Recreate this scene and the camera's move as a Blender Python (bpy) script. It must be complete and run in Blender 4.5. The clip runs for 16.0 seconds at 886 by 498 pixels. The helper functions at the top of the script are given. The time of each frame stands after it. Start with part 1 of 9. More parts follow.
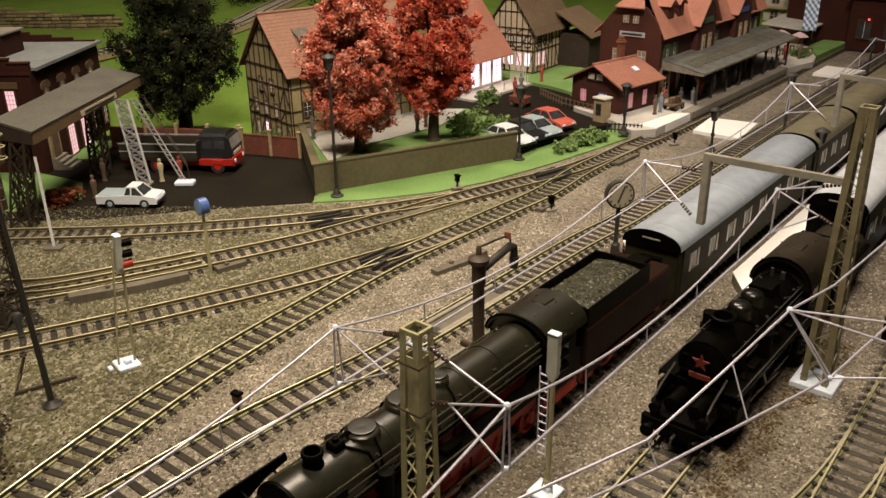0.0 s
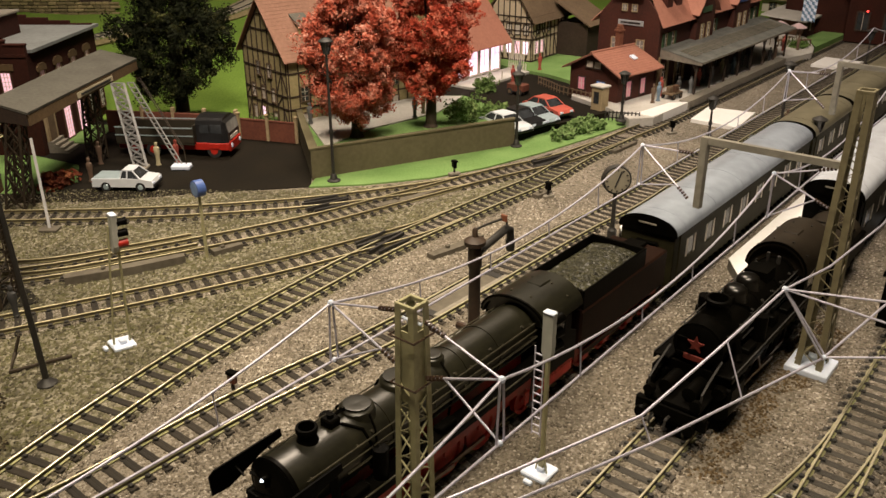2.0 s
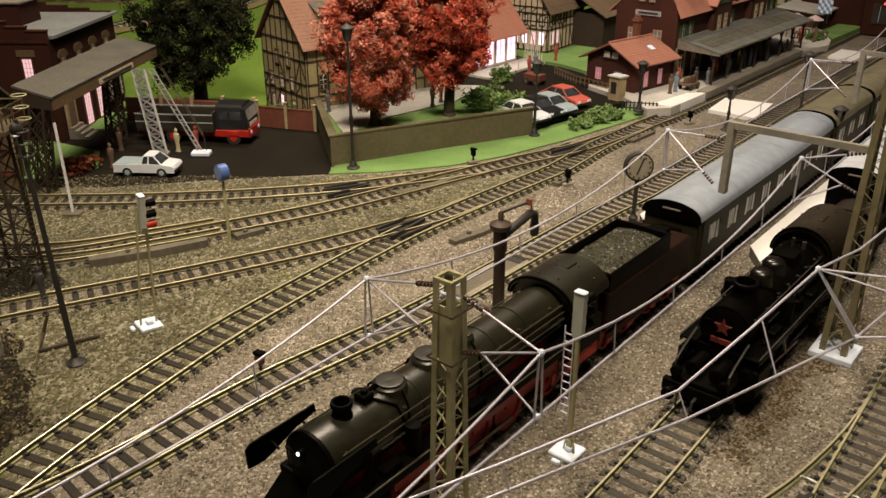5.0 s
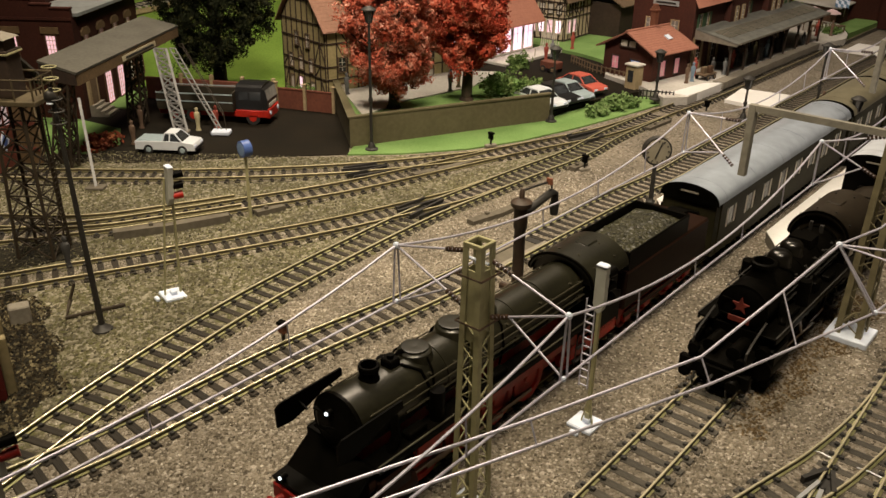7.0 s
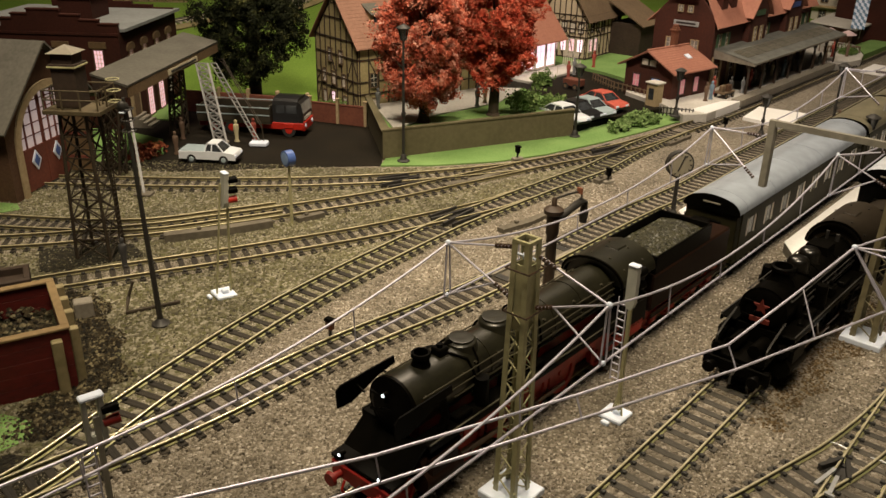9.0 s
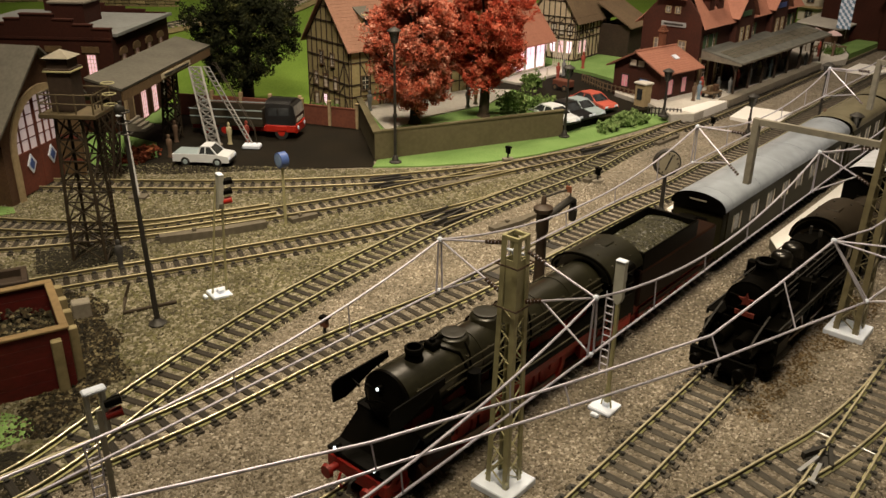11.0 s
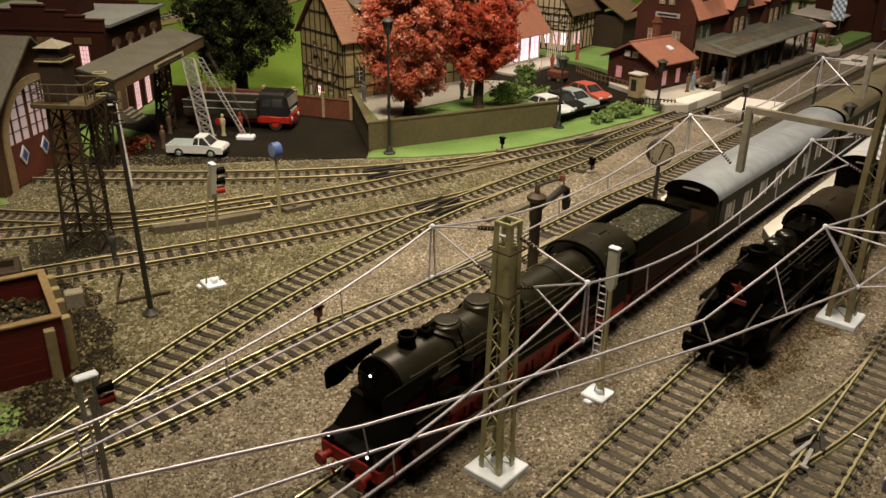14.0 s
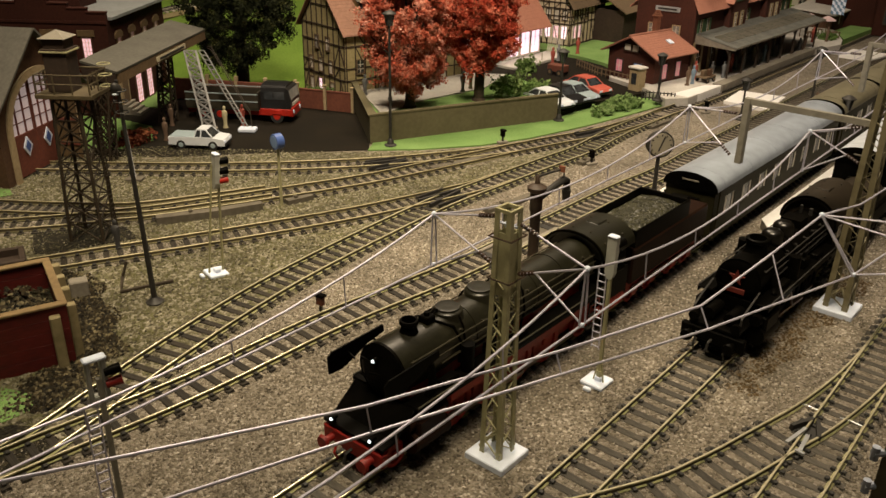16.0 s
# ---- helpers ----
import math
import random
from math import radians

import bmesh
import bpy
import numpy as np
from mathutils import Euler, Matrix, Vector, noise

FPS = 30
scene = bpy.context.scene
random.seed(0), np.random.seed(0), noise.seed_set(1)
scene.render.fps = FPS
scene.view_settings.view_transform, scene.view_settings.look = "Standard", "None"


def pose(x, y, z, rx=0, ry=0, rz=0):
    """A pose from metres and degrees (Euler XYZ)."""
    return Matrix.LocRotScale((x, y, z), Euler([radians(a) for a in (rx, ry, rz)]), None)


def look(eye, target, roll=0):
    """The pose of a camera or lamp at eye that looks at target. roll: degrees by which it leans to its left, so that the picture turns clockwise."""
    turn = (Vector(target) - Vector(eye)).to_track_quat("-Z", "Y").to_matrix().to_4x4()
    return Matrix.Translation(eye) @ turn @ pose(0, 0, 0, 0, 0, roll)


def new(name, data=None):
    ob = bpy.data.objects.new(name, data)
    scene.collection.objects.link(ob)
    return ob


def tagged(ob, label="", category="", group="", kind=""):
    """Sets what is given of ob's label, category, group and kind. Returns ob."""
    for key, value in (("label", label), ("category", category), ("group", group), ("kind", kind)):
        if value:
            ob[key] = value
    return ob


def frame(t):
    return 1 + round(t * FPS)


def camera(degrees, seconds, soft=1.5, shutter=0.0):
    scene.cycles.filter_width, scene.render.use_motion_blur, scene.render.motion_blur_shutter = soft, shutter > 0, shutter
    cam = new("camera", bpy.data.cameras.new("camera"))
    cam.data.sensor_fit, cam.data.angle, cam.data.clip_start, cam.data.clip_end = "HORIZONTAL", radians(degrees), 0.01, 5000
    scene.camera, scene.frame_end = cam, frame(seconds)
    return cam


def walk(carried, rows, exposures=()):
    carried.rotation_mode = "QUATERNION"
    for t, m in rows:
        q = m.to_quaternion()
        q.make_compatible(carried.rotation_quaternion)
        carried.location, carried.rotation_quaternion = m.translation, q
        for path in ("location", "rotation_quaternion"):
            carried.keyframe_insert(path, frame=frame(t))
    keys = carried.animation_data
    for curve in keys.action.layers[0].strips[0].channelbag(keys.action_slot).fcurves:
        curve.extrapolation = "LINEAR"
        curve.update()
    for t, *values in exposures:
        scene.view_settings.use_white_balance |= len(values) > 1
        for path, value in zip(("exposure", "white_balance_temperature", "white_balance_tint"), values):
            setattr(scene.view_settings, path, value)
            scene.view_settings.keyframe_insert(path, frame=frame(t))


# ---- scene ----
CM = 0.01  # plan units: centimetres
cam = camera(56.28, 16.0)
PATH = [
    (0, 3.011, 4.067, 21.200, 66.442, 0.702, 1.196),
    (0.5, 3.106, 3.830, 21.163, 66.368, 0.568, 1.186),
    (1, 3.251, 3.711, 21.113, 66.370, 0.188, 1.030),
    (1.5, 3.244, 3.879, 20.863, 66.061, 0.334, 0.964),
    (2, 3.038, 3.897, 20.743, 65.907, 0.207, 1.176),
    (2.5, 3.055, 3.849, 20.905, 66.067, 0.305, 1.196),
    (3, 2.831, 3.639, 20.703, 65.948, 0.233, 1.467),
    (3.5, 2.679, 3.551, 20.651, 65.818, 0.009, 1.473),
    (3.7, 2.611, 3.562, 20.552, 65.580, 0.147, 1.538),
    (6, 2.015, 3.430, 20.256, 65.509, -0.108, 2.024),
    (6.5, 1.974, 3.428, 20.120, 65.360, -0.348, 2.145),
    (7, 1.557, 2.632, 19.857, 65.016, -0.782, 2.705),
    (7.5, 1.257, 1.936, 19.797, 64.969, -0.878, 3.207),
    (8, 1.067, 1.065, 19.974, 65.253, -0.633, 3.564),
    (8.5, 0.783, 0.672, 20.183, 65.604, -0.550, 3.937),
    (9, 0.454, -0.006, 20.313, 66.141, -1.047, 3.753),
    (11.5, 0.602, -0.794, 20.448, 66.315, -0.573, 2.725),
    (12, 0.808, -0.676, 20.271, 66.080, -0.329, 2.472),
    (12.5, 0.683, -0.701, 20.152, 65.915, -0.500, 2.400),
    (13, 0.725, -0.731, 20.173, 65.846, -0.554, 2.590),
    (13.5, 0.736, -0.822, 20.267, 65.963, -0.515, 2.654),
    (14, 0.647, -0.908, 20.234, 65.887, -0.784, 2.746),
    (14.5, 0.630, -1.082, 20.137, 65.863, -1.185, 2.735),
    (15, 0.529, -1.171, 20.159, 65.852, -1.110, 2.739),
    (15.5, 0.511, -1.306, 20.065, 65.659, -1.210, 2.737),
    (16, 0.621, -1.388, 20.119, 65.583, -0.872, 2.790),
]
EXPOSURES = [(0, 0.31, 6450, 12), (3.7, 0.27, 6500, 12), (6.0, 0.17, 6550, 10), (11.5, 0.16, 6850, 9), (16, 0.15, 6900, 9)]
walk(cam, [(t, pose(x * CM, y * CM, z * CM, rx, ry, rz)) for t, x, y, z, rx, ry, rz in PATH], EXPOSURES)

# ---- light: hobby room with unseen warm lamps added overhead ----
world = bpy.data.worlds.new("room_world")
scene.world = world
world.use_nodes = True
world.node_tree.nodes["Background"].inputs[0].default_value = (0.9, 0.75, 0.55, 1)
world.node_tree.nodes["Background"].inputs[1].default_value = 0.001


def area_light(name, at, target, sx, sy, watts, colour, spread):
    d = bpy.data.lights.new(name, "AREA")
    d.shape, d.size, d.size_y, d.energy, d.color = "RECTANGLE", sx, sy, watts, colour
    d.spread = radians(spread)
    ob = new(name, d)
    ob.matrix_world = look(at, target)
    return ob


# key from behind, set by rail glints and train shadows
area_light("unseen_area_light", (-0.05, 0.97, 1.15), (0.02, 0.46, 0), 0.45, 0.25, 3.9, (1.0, 0.83, 0.63), 100)
# fill added from the camera side for fronts and the village
area_light("unseen_area_light", (0.05, 0.02, 1.10), (0.05, 1.0, 0.05), 0.4, 0.2, 3.3, (1.0, 0.83, 0.66), 78)
# narrow spot added to brighten the foreground ballast
area_light("unseen_area_light", (-0.08, 0.14, 0.90), (-0.03, 0.44, 0), 0.3, 0.18, 0.62, (1.0, 0.84, 0.56), 48)
# weak lamp added at the far right for rail glints
area_light("unseen_area_light", (0.42, 1.12, 0.95), (0.10, 0.62, 0), 0.4, 0.2, 0.12, (1.0, 0.828, 0.61), 110)

# ---- materials ----
def material(name, c1, c2=None, grain=3.0, rough=0.75, metal=0.0, bump=0.25, depth=0.02, blotch=0.4, vary=0.0, emit=None,
             strength=0.0, where="Object", spec=0.4, stretch=None):
    """Two-tone surface with fine grain and larger blotches; grain and blotch are patches per centimetre."""
    m = bpy.data.materials.new(name)
    m.use_nodes = True
    n, ln = m.node_tree.nodes, m.node_tree.links
    p = n["Principled BSDF"]
    p.inputs["Roughness"].default_value, p.inputs["Metallic"].default_value = rough, metal
    p.inputs["Specular IOR Level"].default_value = spec
    c2 = c2 or tuple(v * 0.7 for v in c1)
    if where == "Position":
        out = n.new("ShaderNodeNewGeometry").outputs["Position"]
    else:
        out = n.new("ShaderNodeTexCoord").outputs["Object"]
    if stretch:
        mp = n.new("ShaderNodeMapping")
        mp.inputs["Scale"].default_value = stretch
        ln.new(out, mp.inputs["Vector"])
        out = mp.outputs["Vector"]
    fine, wide = n.new("ShaderNodeTexNoise"), n.new("ShaderNodeTexNoise")
    for tex, s in ((fine, grain * 100), (wide, blotch * 100)):
        tex.inputs["Scale"].default_value, tex.inputs["Detail"].default_value = s, 4
        ln.new(out, tex.inputs["Vector"])
    add = n.new("ShaderNodeMath")
    add.operation = "MULTIPLY_ADD"
    ln.new(fine.outputs["Fac"], add.inputs[0])
    add.inputs[1].default_value = 0.5
    half = n.new("ShaderNodeMath")
    half.operation = "MULTIPLY"
    ln.new(wide.outputs["Fac"], half.inputs[0])
    half.inputs[1].default_value = 0.5
    ln.new(half.outputs[0], add.inputs[2])
    ramp = n.new("ShaderNodeValToRGB")
    ramp.color_ramp.elements[0].position, ramp.color_ramp.elements[1].position = 0.36, 0.64
    ramp.color_ramp.elements[0].color, ramp.color_ramp.elements[1].color = (*c2, 1), (*c1, 1)
    ln.new(add.outputs[0], ramp.inputs["Fac"])
    col = ramp.outputs["Color"]
    if vary:
        info, hsv = n.new("ShaderNodeObjectInfo"), n.new("ShaderNodeHueSaturation")
        rng = n.new("ShaderNodeMapRange")
        rng.inputs["To Min"].default_value, rng.inputs["To Max"].default_value = 1 - vary, 1 + vary
        ln.new(info.outputs["Random"], rng.inputs["Value"])
        ln.new(rng.outputs[0], hsv.inputs["Value"])
        ln.new(col, hsv.inputs["Color"])
        col = hsv.outputs["Color"]
    ln.new(col, p.inputs["Base Color"])
    if bump:
        b = n.new("ShaderNodeBump")
        b.inputs["Strength"].default_value, b.inputs["Distance"].default_value = bump, depth * CM
        ln.new(fine.outputs["Fac"], b.inputs["Height"])
        ln.new(b.outputs["Normal"], p.inputs["Normal"])
    if emit:
        p.inputs["Emission Color"].default_value, p.inputs["Emission Strength"].default_value = (*emit, 1), strength
    return m


def stone_material(name, colours, size, depth=0.06, wide=None, rough=0.9, per_island=False):
    """Loose chippings: cells of about size centimetres, each of its own colour."""
    m = bpy.data.materials.new(name)
    m.use_nodes = True
    n, ln = m.node_tree.nodes, m.node_tree.links
    p = n["Principled BSDF"]
    p.inputs["Roughness"].default_value = rough
    p.inputs["Specular IOR Level"].default_value = 0.25
    geo = n.new("ShaderNodeNewGeometry")
    ramp = n.new("ShaderNodeValToRGB")
    els = ramp.color_ramp.elements
    while len(els) < len(colours):
        els.new(0.5)
    for i, c in enumerate(colours):
        els[i].position, els[i].color = i / max(1, len(colours) - 1), (*c, 1)
    big = n.new("ShaderNodeTexNoise")
    big.inputs["Scale"].default_value, big.inputs["Detail"].default_value = 22, 5
    ln.new(geo.outputs["Position"], big.inputs["Vector"])
    if per_island:
        ln.new(geo.outputs["Random Per Island"], ramp.inputs["Fac"])
    else:
        warp = n.new("ShaderNodeTexNoise")
        warp.inputs["Scale"].default_value = 60 / size
        ln.new(geo.outputs["Position"], warp.inputs["Vector"])
        mixv = n.new("ShaderNodeMixRGB")
        mixv.blend_type, mixv.inputs["Fac"].default_value = "LINEAR_LIGHT", 0.0006 * size * 10
        ln.new(geo.outputs["Position"], mixv.inputs["Color1"])
        ln.new(warp.outputs["Color"], mixv.inputs["Color2"])
        vor = n.new("ShaderNodeTexVoronoi")
        vor.inputs["Scale"].default_value = 100 / size
        ln.new(mixv.outputs["Color"], vor.inputs["Vector"])
        sep = n.new("ShaderNodeSeparateColor")
        ln.new(vor.outputs["Color"], sep.inputs["Color"])
        ln.new(sep.outputs[0], ramp.inputs["Fac"])
        bump = n.new("ShaderNodeBump")
        bump.invert = True
        bump.inputs["Strength"].default_value, bump.inputs["Distance"].default_value = 1.0, depth * CM
        ln.new(vor.outputs["Distance"], bump.inputs["Height"])
        ln.new(bump.outputs["Normal"], p.inputs["Normal"])
    hsv = n.new("ShaderNodeHueSaturation")
    rng = n.new("ShaderNodeMapRange")
    rng.inputs["From Min"].default_value, rng.inputs["From Max"].default_value = 0.3, 0.7
    rng.inputs["To Min"].default_value, rng.inputs["To Max"].default_value = 0.72, 1.25
    ln.new(big.outputs["Fac"], rng.inputs["Value"])
    ln.new(rng.outputs[0], hsv.inputs["Value"])
    ln.new(ramp.outputs["Color"], hsv.inputs["Color"])
    ln.new(hsv.outputs["Color"], p.inputs["Base Color"])
    return m


BALLAST = stone_material("brown_ballast", [(0.060, 0.050, 0.036), (0.185, 0.160, 0.124), (0.235, 0.208, 0.168), (0.125, 0.107, 0.080), (0.34, 0.308, 0.262)], 0.13, 0.10)
GRAVEL = stone_material("grey_gravel", [(0.030, 0.026, 0.016), (0.110, 0.099, 0.062), (0.082, 0.080, 0.032), (0.15, 0.137, 0.09), (0.25, 0.23, 0.175), (0.060, 0.055, 0.030)], 0.22, 0.10)
BALLAST_STONE = stone_material("ballast_chips", [(0.060, 0.050, 0.036), (0.21, 0.182, 0.143), (0.15, 0.128, 0.096), (0.25, 0.22, 0.177), (0.50, 0.46, 0.40)], 0.1, per_island=True)
DARK_BROWN_STONE = stone_material("dark_brown_ballast", [(0.04, 0.026, 0.011), (0.10, 0.068, 0.032), (0.065, 0.043, 0.019), (0.125, 0.088, 0.046), (0.2, 0.15, 0.09)], 0.1, per_island=True)
GRAVEL_STONE = stone_material("gravel_chips", [(0.040, 0.035, 0.022), (0.125, 0.112, 0.072), (0.092, 0.090, 0.036), (0.15, 0.137, 0.09), (0.30, 0.28, 0.22)], 0.2, per_island=True)
COAL = stone_material("coal_lumps", [(0.010, 0.010, 0.007), (0.045, 0.043, 0.022), (0.018, 0.018, 0.010)], 0.2, 0.1, rough=0.5)
COAL_STONE = stone_material("coal_pieces", [(0.010, 0.010, 0.007), (0.055, 0.053, 0.026), (0.02, 0.02, 0.012), (0.2, 0.2, 0.19)], 0.2, rough=0.45, per_island=True)
RUBBLE = stone_material("dark_rubble", [(0.004, 0.003, 0.0015), (0.018, 0.013, 0.006), (0.20, 0.17, 0.10), (0.009, 0.0065, 0.003), (0.05, 0.037, 0.018), (0.006, 0.0045, 0.002)], 0.2, per_island=True)
DIRT = stone_material("sooty_dirt", [(0.005, 0.004, 0.0025), (0.013, 0.011, 0.006), (0.009, 0.008, 0.004), (0.035, 0.029, 0.015)], 0.15, 0.08)
ASPHALT = material("dark_asphalt", (0.0115, 0.0085, 0.0045), (0.005, 0.004, 0.0023), grain=9, bump=0.3, rough=0.85, where="Position", blotch=0.25, spec=0.15)
GRASS = material("green_static_grass", (0.175, 0.285, 0.098), (0.11, 0.20, 0.06), grain=7, bump=0.8, depth=0.06, rough=0.95, where="Position", blotch=0.3, spec=0.1)
HILL = material("hill_turf", (0.16, 0.255, 0.045), (0.095, 0.17, 0.026), grain=6, bump=0.8, depth=0.08, rough=0.95, where="Position", blotch=0.15, spec=0.1)
SLEEPER = material("dark_brown_sleeper", (0.024, 0.018, 0.010), (0.010, 0.0075, 0.0045), grain=4, vary=0.35, rough=0.75, stretch=(4, 1, 1), depth=0.03)
GREY_SLEEPER = material("grey_brown_sleeper", (0.082, 0.074, 0.060), (0.032, 0.028, 0.022), grain=4, vary=0.3, rough=0.75, stretch=(5, 1, 1), depth=0.04)
# polished head; its pale diffuse colour also stands in for glints
RAIL_HEAD = material("polished_rail_head", (0.90, 0.84, 0.62), (0.66, 0.60, 0.40), grain=3, metal=0.55, rough=0.22, bump=0.03, blotch=0.15)
# rail head dulled in colour and roughness to keep lamp glare off back lines
DULL_HEAD = material("dulled_rail_head", (0.52, 0.46, 0.29), (0.34, 0.30, 0.175), grain=3, metal=0.4, rough=0.42, bump=0.03, blotch=0.15)
BRASS = material("brass_rail", (0.51, 0.505, 0.27), (0.33, 0.325, 0.16), grain=3, metal=0.4, rough=0.34, bump=0.05)
# brass dulled likewise, so the back lines show no glare
DULL_BRASS = material("dulled_rail", (0.25, 0.225, 0.115), (0.155, 0.138, 0.07), grain=2, metal=0.3, rough=0.5, bump=0.05)
# shadow below the rail head, painted as a dark web
RAIL_WEB = material("shadowed_rail_web", (0.10, 0.08, 0.045), (0.05, 0.04, 0.022), grain=3, rough=0.6, bump=0.1)
DARK_IRON = material("dark_iron", (0.03, 0.028, 0.025), (0.016, 0.015, 0.014), grain=5, rough=0.55, bump=0.15)
CONCRETE = material("grey_concrete", (0.24, 0.22, 0.18), (0.16, 0.145, 0.12), grain=5, rough=0.9)
WHITE_PLATFORM = material("pale_platform_card", (0.88, 0.88, 0.88), (0.80, 0.80, 0.79), grain=3, rough=0.3, bump=0.05)
PAVING = material("pale_paving", (0.50, 0.485, 0.455), (0.38, 0.365, 0.335), grain=4, rough=0.8, where="Position")
WALL_GREEN = material("olive_rendered_wall", (0.115, 0.10, 0.055), (0.085, 0.072, 0.038), grain=3, rough=0.9, bump=0.3)
LOCO_BLACK = material("loco_black", (0.0030, 0.0026, 0.0019), (0.0013, 0.0012, 0.0009), grain=3, rough=0.42, bump=0.04, spec=0.035)
LOCO_GREY = material("boiler_grey_black", (0.017, 0.016, 0.0085), (0.007, 0.0066, 0.0037), grain=5, rough=0.34, bump=0.22, depth=0.03, spec=0.6)
BEAM_RED = material("buffer_beam_red", (0.25, 0.010, 0.006), (0.14, 0.006, 0.004), grain=3, rough=0.55, bump=0.05)
LOCO_RED = material("frame_red", (0.42, 0.018, 0.009), (0.22, 0.010, 0.005), grain=3, rough=0.5, bump=0.05)
MAST_GREY = material("khaki_steel", (0.41, 0.39, 0.225), (0.28, 0.265, 0.15), grain=3, rough=0.36, metal=0.1, bump=0.06)
# darker copy of khaki_steel; weaker light at the right put into the colour
MAST_DIMMED = material("dimmed_khaki_steel", (0.22, 0.195, 0.115), (0.14, 0.122, 0.072), grain=3, rough=0.45, metal=0.1, bump=0.06)
BEAM_GREY = material("dull_grey_steel", (0.30, 0.285, 0.24), (0.20, 0.19, 0.16), grain=3, rough=0.4, metal=0.1, bump=0.06)
WIRE = material("silver_wire", (0.60, 0.59, 0.70), (0.46, 0.45, 0.55), grain=4, rough=0.42, metal=0.4, bump=0.03)
WHITE_BASE = material("white_base_plate", (0.72, 0.80, 0.97), (0.60, 0.67, 0.81), grain=2, rough=0.4, bump=0.05)
BRICK_RED = material("dark_red_brickwork", (0.068, 0.018, 0.010), (0.036, 0.010, 0.006), grain=5, rough=0.85, bump=0.35, depth=0.03)
OFFICE_BRICK = material("darker_red_brickwork", (0.046, 0.013, 0.008), (0.026, 0.008, 0.005), grain=5, rough=0.88, bump=0.35, depth=0.03, spec=0.2)
BRICK_BROWN = material("brown_brickwork", (0.10, 0.052, 0.026), (0.06, 0.03, 0.016), grain=5, rough=0.85, bump=0.35, depth=0.03)
ROOF_RED = material("red_tiled_roof", (0.35, 0.155, 0.108), (0.27, 0.115, 0.08), grain=4, rough=0.8, bump=0.2)
ROOF_DUSTY = material("dusty_red_roof", (0.27, 0.145, 0.10), (0.20, 0.105, 0.07), grain=4, rough=0.85, bump=0.2)
ROOF_BROWN = material("brown_tiled_roof", (0.14, 0.10, 0.06), (0.095, 0.065, 0.04), grain=4, rough=0.8, bump=0.2)
ROOF_GREY = material("grey_felt_roof", (0.105, 0.10, 0.083), (0.068, 0.065, 0.053), grain=4, rough=0.85, bump=0.15)
PLASTER = material("cream_plaster", (0.37, 0.315, 0.16), (0.26, 0.22, 0.105), grain=4, rough=0.9)
TIMBER = material("dark_timber", (0.045, 0.028, 0.018), (0.025, 0.016, 0.011), grain=4, rough=0.8)
WOOD = material("weathered_wood", (0.16, 0.11, 0.065), (0.10, 0.068, 0.04), grain=4, rough=0.8, stretch=(1, 1, 4))
FENCE_RED = material("red_brown_fence", (0.15, 0.05, 0.03), (0.10, 0.032, 0.02), grain=4, rough=0.75)
STONE_TRIM = material("sandstone_trim", (0.38, 0.30, 0.18), (0.27, 0.205, 0.115), grain=4, rough=0.85)
GLASS = material("dark_pane", (0.04, 0.045, 0.05), (0.02, 0.022, 0.025), grain=2, rough=0.12, bump=0.0, spec=0.6)
LIT_PINK = material("lit_pane_pink", (0.7, 0.5, 0.55), grain=2, rough=0.3, emit=(1.0, 0.55, 0.62), strength=0.75)
LIT_WHITE = material("lit_pane_white", (0.8, 0.75, 0.8), grain=2, rough=0.3, emit=(1.0, 0.66, 0.80), strength=1.25)
LAMP_WHITE = material("headlamp_glass", (0.8, 0.8, 0.8), grain=2, rough=0.2, emit=(0.8, 0.92, 1.0), strength=3.0)
SIGNAL_RED = material("signal_red_glass", (0.5, 0.02, 0.02), grain=2, rough=0.2, emit=(1.0, 0.05, 0.04), strength=4.0)


